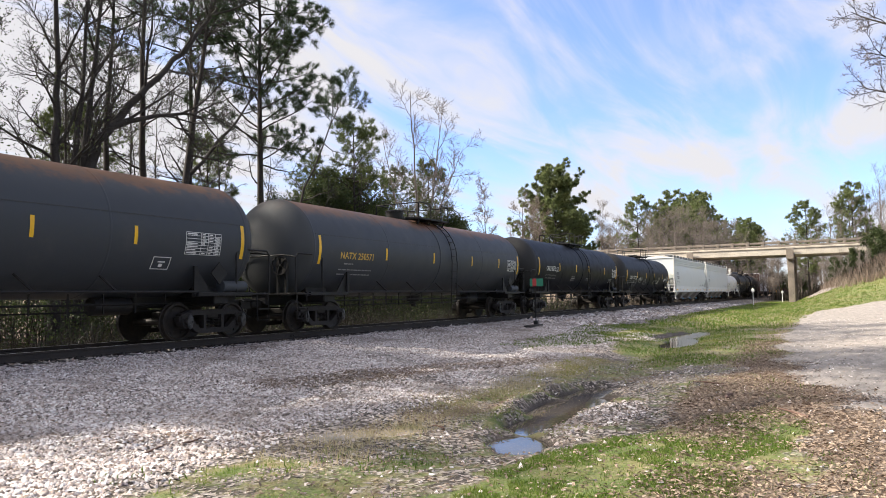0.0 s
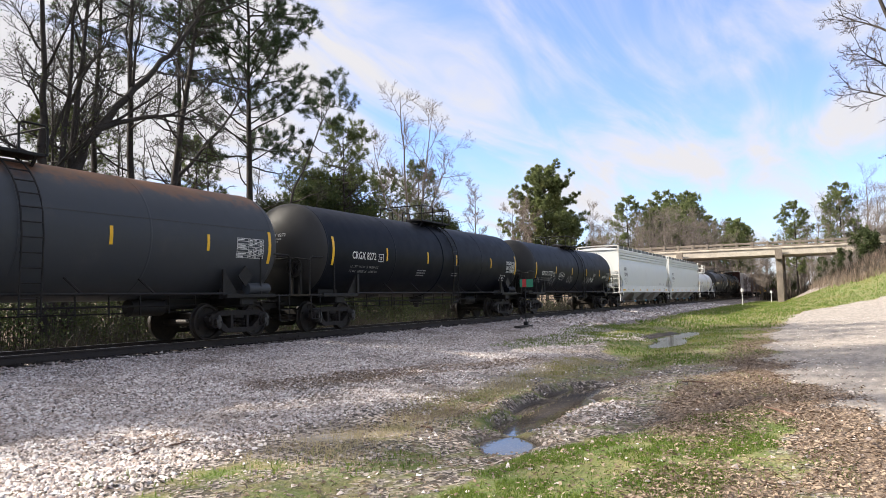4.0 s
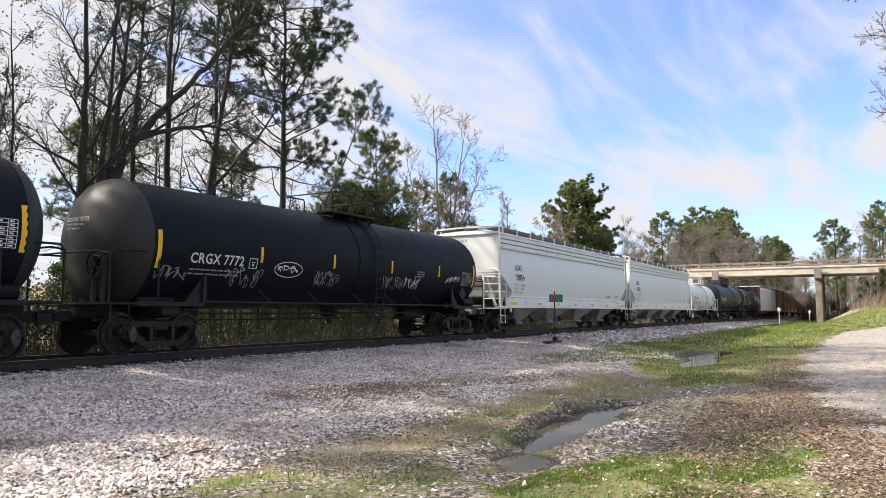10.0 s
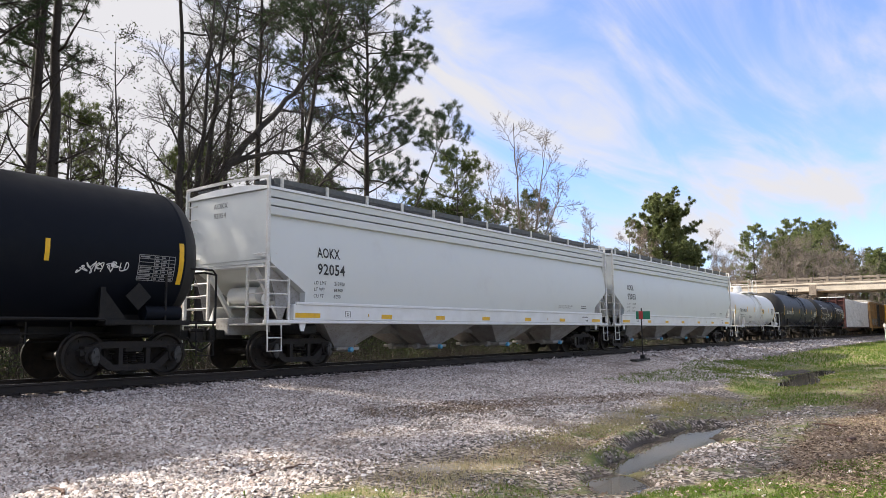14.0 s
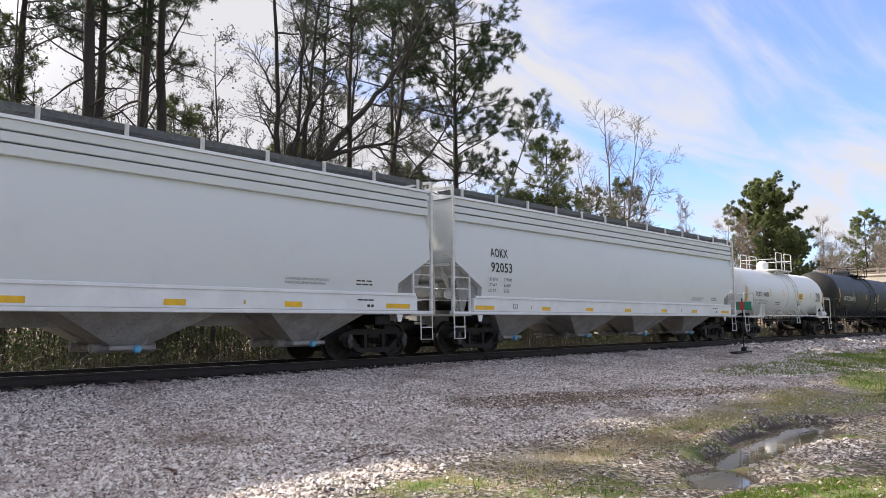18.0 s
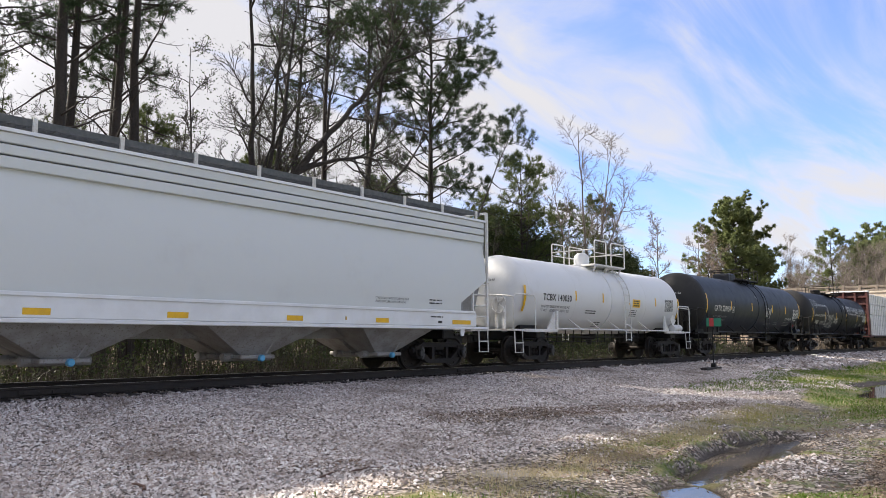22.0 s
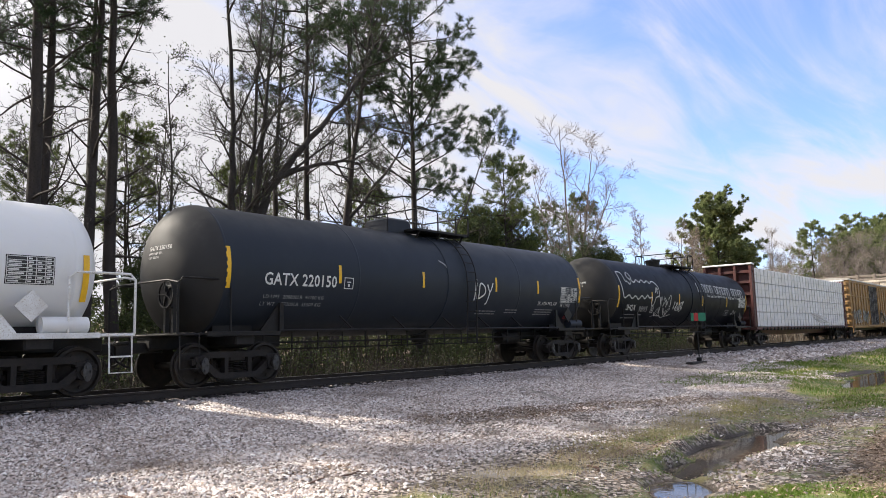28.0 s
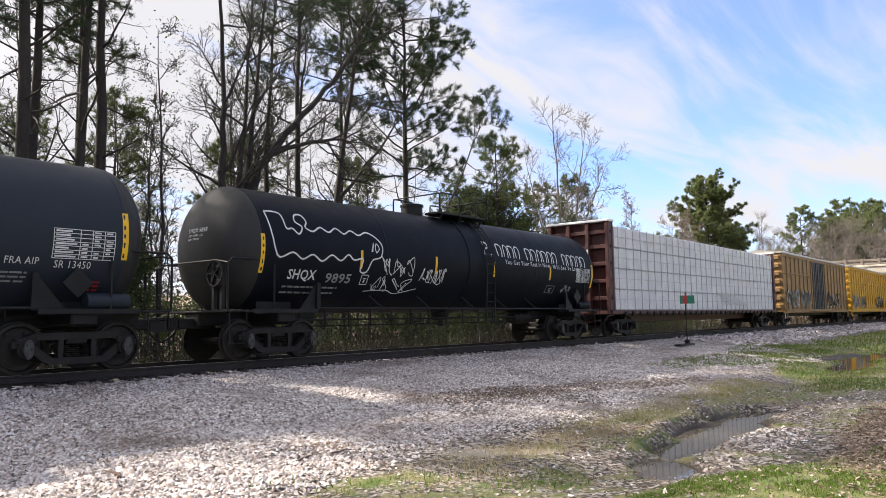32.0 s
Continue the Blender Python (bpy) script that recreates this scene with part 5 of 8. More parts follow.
# ---- covered hopper cars ----
def hopper_car(centre, length, number, label, seed):
    car = thing("covered_hopper_car", label, "railway car", "cars of the train", at=pose(centre, 0, 0))
    CARS.append((car, centre))
    half, e = length / 2, 9.47
    Y = 1.60
    # the flanks bow out a little between sill and roof

    def side_y(z):
        return Y - 0.16 * ((z - 2.2) / 1.3) ** 2

    rows = [1.545, 1.78, 2.1, 2.42, 2.6, 2.8, 3.0, 3.2, 3.36, 3.51]
    lim = {1.545: 8.35, 1.78: 8.35, 2.1: 8.91}
    sec = []
    for z in rows:
        xx = lim.get(z, e)
        sec.append([(-xx, -side_y(z), z), (xx, -side_y(z), z), (xx, side_y(z), z), (-xx, side_y(z), z)])
    body = Mesh()
    body.ring(sec)
    b = part("hopper_body", body, M["hopper_grey"], car, smooth=30)
    # ribbed top chord
    for z0, z1 in ((3.51, 3.695), (3.725, 3.885), (3.915, 4.085)):
        part("top_chord", Mesh().soft(-e, e, -1.53, 1.53, z0, z1, 0.012), M["hopper_grey"], b)
    rf = Mesh()
    sec = []
    for x in (-e - 0.08, e + 0.08):
        sec.append([(x, -1.57, 4.09), (x, -1.56, 4.15), (x, -1.0, 4.22), (x, -0.4, 4.25), (x, 0.4, 4.25), (x, 1.0, 4.22), (x, 1.56, 4.15), (x, 1.57, 4.09)])
    rf.ring(sec)
    part("roof", rf, M["hopper_white"], car, "white curved roof")
    # loading hatches under the grating
    part("hatch_trough", Mesh().soft(-8.6, 8.6, -0.33, 0.33, 4.24, 4.33, 0.03), M["hopper_white"], car)
    for q in (-1, 1):
        a, c = sorted((q * 0.78, q * 1.50))
        g = Mesh()
        g.box(-9.3, 9.3, a, a + 0.03, 4.25, 4.37)
        g.box(-9.3, 9.3, c - 0.03, c, 4.31, 4.37)
        for j in range(9):
            y = a + 0.06 + j * (c - a - 0.12) / 8
            g.box(-9.3, 9.3, y - 0.006, y + 0.006, 4.33, 4.365)
        for j in range(125):
            x = -9.25 + j * 0.149
            g.box(x - 0.006, x + 0.006, a, c, 4.335, 4.36)
        part("roof_walkway", g, M["grating"], car, "dark expanded-metal roof walkway")
        for j in range(13):
            x = -9.1 + j * 18.2 / 12
            br = Mesh()
            br.box(x - 0.035, x + 0.035, min(q * 1.50, q * 1.55), max(q * 1.50, q * 1.55), 4.10, 4.385)
            part("walkway_bracket", br, M["white_rail"], car)
    # side sills
    for q in (-1, 1):
        a, c = sorted((q * 1.46, q * 1.63))
        part("side_sill", Mesh().soft(-8.75, 8.98, a, c, 1.138, 1.50, 0.012), M["hopper_white"], car, "white side sill")
        part("sill_flange", Mesh().soft(-8.7, 8.9, min(q * 1.60, q * 1.66), max(q * 1.60, q * 1.66), 1.485, 1.555, 0.01), M["hopper_white"], car)
        part("sill_edge", Mesh().soft(-e - 0.1, e + 0.1, a, c, 1.06, 1.135, 0.012), M["hopper_white"], car)
        for s in (-1, 1):
            ho = Mesh().prism([(s * 8.42 - 0.12, 1.10), (s * 8.42 + 0.12, 1.10), (s * 8.42 + 0.05, 0.88), (s * 8.42 - 0.05, 0.88)], q * 1.56 - 0.015, q * 1.56 + 0.015)
            part("jacking_lug", ho, M["hopper_white"], car)
    # four hopper bays with gates
    for j, bx in enumerate((-6.15, -2.05, 2.05, 6.15)):
        for q in (-1, 1):
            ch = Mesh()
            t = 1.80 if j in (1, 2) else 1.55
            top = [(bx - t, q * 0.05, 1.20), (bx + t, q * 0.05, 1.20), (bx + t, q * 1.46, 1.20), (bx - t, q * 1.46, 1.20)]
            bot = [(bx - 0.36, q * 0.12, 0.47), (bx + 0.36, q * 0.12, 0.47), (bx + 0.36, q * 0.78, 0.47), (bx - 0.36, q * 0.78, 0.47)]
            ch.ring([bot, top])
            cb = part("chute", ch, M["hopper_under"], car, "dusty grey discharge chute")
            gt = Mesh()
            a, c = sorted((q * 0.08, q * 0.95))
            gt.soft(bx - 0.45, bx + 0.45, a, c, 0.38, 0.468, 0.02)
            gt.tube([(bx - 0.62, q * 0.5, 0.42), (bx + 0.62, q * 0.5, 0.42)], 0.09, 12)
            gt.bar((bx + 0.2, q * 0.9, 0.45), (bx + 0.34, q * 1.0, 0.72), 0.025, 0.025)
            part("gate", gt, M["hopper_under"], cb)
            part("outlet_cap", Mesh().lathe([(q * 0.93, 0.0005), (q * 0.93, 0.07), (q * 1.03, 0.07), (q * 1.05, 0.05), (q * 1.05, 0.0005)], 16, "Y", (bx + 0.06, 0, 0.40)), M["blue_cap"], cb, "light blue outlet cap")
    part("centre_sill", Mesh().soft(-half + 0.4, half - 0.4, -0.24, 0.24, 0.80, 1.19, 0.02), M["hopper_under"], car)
    for s in (-1, 1):
        add_truck(car, s * (half - 1.95))
        c = coupler_mesh(half)
        part("coupler", c if s > 0 else flipped(c), M["black_steel"], car)
        part("body_bolster", Mesh().soft(s * (half - 1.95) - 0.25, s * (half - 1.95) + 0.25, -1.4, 1.4, 0.84, 1.09, 0.03), M["black_steel"], car)
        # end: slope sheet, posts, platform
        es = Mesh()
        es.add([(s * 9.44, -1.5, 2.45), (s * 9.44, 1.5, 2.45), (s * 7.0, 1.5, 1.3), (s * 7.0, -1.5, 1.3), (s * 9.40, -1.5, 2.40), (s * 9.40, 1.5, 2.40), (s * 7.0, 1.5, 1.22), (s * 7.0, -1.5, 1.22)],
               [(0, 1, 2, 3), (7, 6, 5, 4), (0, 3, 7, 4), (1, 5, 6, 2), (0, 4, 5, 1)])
        # darker grey than the body, so the sheet's shade is in its colour
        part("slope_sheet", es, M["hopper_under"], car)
        # recessed plates: the dark grey supplies the shade they stand in
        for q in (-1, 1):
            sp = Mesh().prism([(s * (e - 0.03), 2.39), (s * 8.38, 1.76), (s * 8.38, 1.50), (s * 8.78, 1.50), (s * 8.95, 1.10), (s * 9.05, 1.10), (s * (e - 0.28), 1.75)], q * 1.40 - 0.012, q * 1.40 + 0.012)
            part("end_side_plate", sp, M["hopper_under"], car, "grey side plate below the end slope, shade in its colour")
        x = s * (e + 0.07)
        for q in (-1, 1):
            ps = Mesh().bar((x, q * 1.57, 1.07), (x, q * 1.57, 4.05), 0.075, 0.075)
            ps.bar((x, q * 1.57, 4.02), (x, q * 1.56, 4.38), 0.07, 0.07)
            ps.bar((x, q * 1.56, 4.36), (x, 0, 4.40), 0.06, 0.06)
            ps.bar((x - s * 0.1, q * 0.75, 1.07), (x - s * 0.1, q * 0.75, 2.6), 0.06, 0.06)
            ps.bar((x - s * 0.66, q * 1.57, 1.13), (x - s * 0.66, q * 1.57, 2.15), 0.05, 0.05)
            ps.bar((x, q * 1.57, 2.55), (x - s * 0.02, q * 1.2, 2.62), 0.05, 0.05)
            part("end_post", ps, M["white_rail"], car, "white corner post of square bar")
        for q in (-1, 1):
            for j in range(5):
                z = 1.42 + j * 0.30
                part("grab_iron", Mesh().tube([(x - s * (0.66 if z < 2.1 else 0.3), q * 1.57, z), (x, q * 1.57, z), (x - s * 0.1, q * 0.75, z + 0.02)], 0.017, 6), M["white_rail"], car)
                if q > 0:
                    part("grab_iron", Mesh().tube([(x + s * 0.03, q * 1.57, 2.6 + j * 0.33), (x + s * 0.03, q * 1.12, 2.6 + j * 0.33)], 0.015, 6), M["white_rail"], car)
            st = Mesh().tube([(x, q * 1.60, 1.07), (x, q * 1.62, 0.45), (x - s * 0.42, q * 1.62, 0.45), (x - s * 0.42, q * 1.60, 1.07)], 0.02, 6)
            st.tube([(x, q * 1.62, 0.74), (x - s * 0.42, q * 1.62, 0.74)], 0.016, 6)
            part("sill_step", st, M["white_rail"], car, "white hanging step")
        pf = Mesh()
        a, c = sorted((x, x - s * 0.75))
        pf.soft(a, c, -1.58, 1.58, 1.02, 1.06, 0.01)
        part("end_platform", pf, M["white_rail"], car)
        eq = Mesh()
        eq.lathe([(-0.55, 0.0005), (-0.53, 0.2), (0.53, 0.2), (0.55, 0.0005)], 18, "Y", (s * 8.75, 0.1, 1.75))
        eq.lathe([(-0.3, 0.0005), (-0.28, 0.14), (0.28, 0.14), (0.3, 0.0005)], 16, "X", (s * 8.7, -0.85, 1.62))
        part("air_reservoir", eq, M["hopper_white"], car, smooth=40)
        df = Mesh()
        df.bar((s * 9.4, -0.9, 2.4), (s * 8.5, -0.9, 1.1), 0.09, 0.09)
        df.bar((s * 9.4, 0.9, 2.4), (s * 8.5, 0.9, 1.1), 0.09, 0.09)
        df.soft(min(s * 9.3, s * 9.45), max(s * 9.3, s * 9.45), -1.3, 1.3, 2.34, 2.46, 0.02)
        part("end_brace", df, M["hopper_white"], car)
        pn = Mesh()
        a, c = sorted((s * (e - 0.01), s * (e + 0.015)))
        pn.soft(a, c, -1.5, 1.5, 2.5, 4.08, 0.004)
        part("end_sheet", pn, M["hopper_grey"], car)
    sd = Side(car, bow=side_y)
    sd.text("AOKX", -7.96, 2.74, 0.24, M["paint_black"], 1.0, 0.80, 0.006)
    sd.text(number, -7.97, 2.34, 0.26, M["paint_black"], 1.0, 0.98, 0.006)
    for j, (a, c) in enumerate((("LD LMT", "219700" if number == "92054" else "219600"), ("LT WT", "66300" if number == "92054" else "66400"), ("CU FT", "6250"))):
        sd.text(a, -8.08, 2.02 - 0.155 * j, 0.085, M["paint_black"])
        sd.text(c, -7.38, 2.02 - 0.155 * j, 0.085, M["paint_black"])
    sd.text("CONDITIONALLY APPROVED CONTROL VALVE", 5.0, 1.78, 0.05, M["paint_black"], 1.0, 1.2)
    sd.text("IF DEFECTIVE, SEE AAR FIELD MANUAL", 5.0, 1.70, 0.05, M["paint_black"], 1.0, 1.1)
    sd.bars(7.0, 1.80, 0.5, 2, M["paint_black"], 0.03, 0.08, seed)
    low = Side(car, y=-1.63)
    for x, w in ((-8.3, 0.82), (-5.35, 0.44), (-2.85, 0.44), (-0.3, 0.44), (2.5, 0.44), (5.2, 0.44), (8.3, 0.8)):
        part("reflective_strip", low.patch(Mesh(), x - w / 2, x + w / 2, 1.19, 1.30, 0.007, 1), M["yellow"], car, "yellow reflective strip")
    low.boxed(-7.0, 1.22, 0.2, 0.14, M["paint_black"], t=0.01)
    for x in (-6.1, 4.0):
        part("reflective_strip", low.patch(Mesh(), x - 0.02, x + 0.02, 1.23, 1.31, 0.007, 1), M["paint_yellow"], car, "small yellow mark")
    low.bars(7.0, 1.37, 0.5, 1, M["paint_black"], 0.03, 0.08, seed + 1)
    low.bars(7.3, 1.24, 0.2, 1, M["paint_black"], 0.06, 0.08, seed + 2)
    endtext = Mesh()
    v, f = text_mesh("AOKX", 0.13, None)
    endtext.add([(-e - 0.02, 0.55 - p[0], 3.85 + p[1]) for p in v], f)
    v, f = text_mesh(number, 0.13, None)
    endtext.add([(-e - 0.02, 0.55 - p[0], 3.62 + p[1]) for p in v], f)
    ob = new("lettering", endtext.data("lettering", M["paint_black"], fix=False))
    ob.parent = car
    # the body stands a little taller than its drawn heights
    for c in car.children_recursive:
        if c.type == "MESH" and c.name.split(".")[0] not in ("truck", "side_frame", "spring", "wheelset", "coupler", "body_bolster"):
            c.data.transform(Matrix.Diagonal((1, 1, 1.045, 1)))
    return car


hopper_car(80.54, 19.95, "92054", "clean pale grey covered hopper car with white sill", 41)
hopper_car(100.47, 19.95, "92053", "clean pale grey covered hopper car with black lettering", 51)

# white tank with the high railing
car, sd = tank_car(118.34, 14.55, -5.75, 5.75, 1.30, 2.33, "tank_white", "white railway tank car with railed dome platform", trim="white_rail", top="white_rail", domed=True, centre_band=0.5)
tank_stripes(sd, (-5.95, 5.9), (-2.79, -0.84, 1.28, 3.62), 2.57, 1.72, 2.52, 2.18)
sd.text("TCBX 140030", -4.89, 2.22, 0.22, M["paint_black"], 1.0, 1.8, 0.006)
head_text(car, (("TCBX 140030", 0.11, 0.0), ("CAPT 13800 GAL", 0.06, -0.14)), -5.75, 1.30, 2.33, -0.2, 2.75, M["paint_black"])
sd.text("LD LMT  223800 LB 101500 KG", -4.95, 1.92, 0.085, M["paint_black"], 1.0, 1.8)
sd.text("LT WT    62200 LB  28200 KG", -4.95, 1.79, 0.085, M["paint_black"], 1.0, 1.8)
sd.bars(-2.0, 1.85, 0.75, 2, M["paint_black"], 0.035, 0.08, 61)
sd.bars(-1.0, 1.45, 0.5, 3, M["paint_black"], 0.03, 0.07, 62)
part("warning_panel", sd.patch(Mesh(), 1.55, 2.2, 2.08, 2.40, 0.007, 4), M["yellow"], sd.car, "yellow warning panel")
Side(sd.car, R=1.303, zc=2.33).bars(1.62, 2.33, 0.5, 3, M["paint_black"], 0.05, 0.09, 63)
sd.bars(1.4, 1.95, 0.6, 4, M["paint_black"], 0.03, 0.07, 64)
part("test_panel", sd.patch(Mesh(), 4.55, 5.35, 2.0, 2.5, 0.007, 4), M["paint_black"], sd.car, "black test-date panel")
sd2 = Side(sd.car, R=1.303, zc=2.33)
sd2.table(4.57, 2.02, 0.76, 0.46, M["paint_white"], 7)

# slate-grey tank
car, sd = tank_car(134.45, 17.9, -7.4, 7.45, 1.49, 2.52, "tank_slate", "dark slate railway tank car with white lettering", housing="box")
tank_stripes(sd, (-7.33, 7.45), (-4.19, -1.12, 2.28, 4.67), 2.96, 2.07, 2.73, 2.29)
sd.text("GATX 220150", -6.42, 2.30, 0.27, M["paint_white"], 1.0, 2.12, 0.006)
head_text(car, (("GATX 220150", 0.13, 0.0), ("CAPT 23550 GAL", 0.07, -0.16), ("CAPT 89150 L", 0.07, -0.28)), -7.4, 1.49, 2.52, -0.2, 2.98, M["paint_white"])
sd.boxed(-4.05, 2.16, 0.3, 0.28, M["paint_white"])
sd.text("LD LMT  208800LB  94700 KG", -6.38, 1.92, 0.08, M["paint_dim"], 1.0, 1.75)
sd.text("LT WT    77200LB  35000 KG", -6.42, 1.76, 0.08, M["paint_dim"], 1.0, 1.75)
sd.strokes([[(x * 0.8 + 0.42, z * 1.1 - 0.2) for x, z in line] for line in [[(1.25, 2.05), (1.28, 2.45), (1.55, 2.4), (1.62, 2.2), (1.25, 2.05)], [(1.75, 2.45), (1.92, 2.25), (2.1, 2.5)], [(1.92, 2.25), (1.8, 1.95), (1.72, 1.92)], [(1.0, 2.0), (1.05, 2.6), (1.12, 2.05)]]], M["paint_white"], 0.05, label="chalky spray-painted scrawl")
sd.strokes([[(-0.35, 3.1), (-0.1, 2.98), (0.0, 2.8)]], M["paint_dim"], 0.05)
sd.bars(1.5, 1.7, 1.0, 2, M["paint_dim"], 0.03, 0.08, 71)
sd.bars(3.0, 1.75, 0.7, 2, M["paint_dim"], 0.03, 0.08, 75)
sd.text("SR: 8754 FRA AIP", 4.75, 1.98, 0.12, M["paint_white"], 1.0, 1.2)
sd.bars(4.7, 1.78, 1.1, 3, M["paint_dim"], 0.03, 0.075, 76)
sd.table(6.15, 2.05, 1.1, 0.52, M["paint_white"], 8)
sd.text("SR 13450", 6.2, 1.94, 0.13, M["paint_white"], 1.0, 0.65)
sd.bars(6.8, 1.65, 0.3, 3, M["sign_red"], 0.03, 0.07, 72)

# black tank with the large spray-painted outlines
car, sd = tank_car(152.65, 17.9, -7.6, 7.75, 1.49, 2.56, "tank_black", "black railway tank car covered in white spray-painted outlines")
tank_stripes(sd, (-7.59, 7.75), (-4.53, -1.56, 1.31, 4.69), 2.83, 1.96, 2.64, 2.16)
sd.text("SHQX", -6.81, 1.95, 0.22, M["paint_white"], 1.0, 0.85, 0.006)
head_text(car, (("SHQX 9895", 0.13, 0.0), ("CAPT 20980 GAL", 0.07, -0.16), ("CAPT 79418 L", 0.07, -0.28)), -7.6, 1.49, 2.56, -0.25, 2.95, M["paint_white"])
sd.text("9895", -5.65, 1.90, 0.22, M["paint_dim"], 1.0, 0.85, 0.006)
sd.boxed(-4.45, 1.78, 0.26, 0.25, M["paint_white"])
sd.bars(-6.85, 1.68, 1.7, 2, M["paint_dim"], 0.04, 0.13, 73)
sd.strokes([[(-7.42, 3.38), (-7.0, 3.36), (-6.9, 3.02), (-6.72, 3.02), (-6.55, 2.9), (-6.42, 3.08), (-6.6, 3.2), (-6.55, 3.36), (-6.35, 3.38), (-6.25, 3.22), (-6.32, 3.08), (-6.1, 3.0), (-5.85, 3.12), (-5.6, 3.02), (-5.35, 3.14), (-5.1, 3.02), (-4.85, 3.12), (-4.6, 3.02), (-4.3, 3.12), (-3.98, 3.0), (-3.78, 2.78), (-3.85, 2.5), (-4.15, 2.4), (-4.32, 2.1), (-4.55, 2.12), (-4.48, 2.42), (-4.8, 2.38), (-5.0, 2.5), (-5.25, 2.34), (-5.55, 2.46), (-5.85, 2.30), (-6.15, 2.44), (-6.45, 2.32), (-6.75, 2.46), (-7.2, 2.38), (-7.42, 3.38)]], M["paint_white"], 0.04, label="white spray-painted bubble-letter outline")
sd.strokes([[(-4.15, 2.62), (-4.1, 2.86), (-4.18, 2.62)], [(-4.0, 2.6), (-3.9, 2.72), (-4.0, 2.84), (-4.05, 2.72), (-4.0, 2.6)]], M["paint_white"], 0.03)
sd.strokes(scribble(-3.75, 2.0, 1.2, 0.6, 5, 32) + scribble(-4.0, 1.6, 1.5, 0.4, 4, 33) + scribble(-2.2, 1.85, 1.1, 0.45, 5, 34) + [[(-4.2, 1.62), (-3.4, 1.66), (-3.0, 1.58), (-2.2, 1.72)]], M["paint_white"], 0.022, label="white spray-painted tag")
sd.text("R.I.P.", -0.05, 3.02, 0.46, M["paint_white"], 1.0, 1.25)
rnd = random.Random(8)
name = [[(x, 2.84 - 0.008 * j), (x + rnd.uniform(-0.05, 0.05), 3.2 - 0.008 * j), (x + 0.22, 3.16 - 0.008 * j), (x + 0.2, 2.82 - 0.008 * j)] for j, x in enumerate(np.arange(1.55, 7.0, 0.34)) if j not in (4, 11)]
sd.strokes(name, M["paint_white"], 0.045, label="illegible white spray-painted lettering")
sd.text("You Get Your Rest In Now", 1.9, 2.66, 0.15, M["paint_white"], 1.0, 2.75)
sd.text("Will See Ya Later", 4.85, 2.62, 0.15, M["paint_white"], 1.0, 1.95)
sd.table(6.55, 2.15, 1.0, 0.5, M["paint_white"], 9)
sd.boxed(4.6, 1.72, 0.55, 0.26, M["paint_dim"])
sd.strokes(scribble(5.6, 1.75, 0.7, 0.28, 3, 35), M["paint_dim"], 0.025)


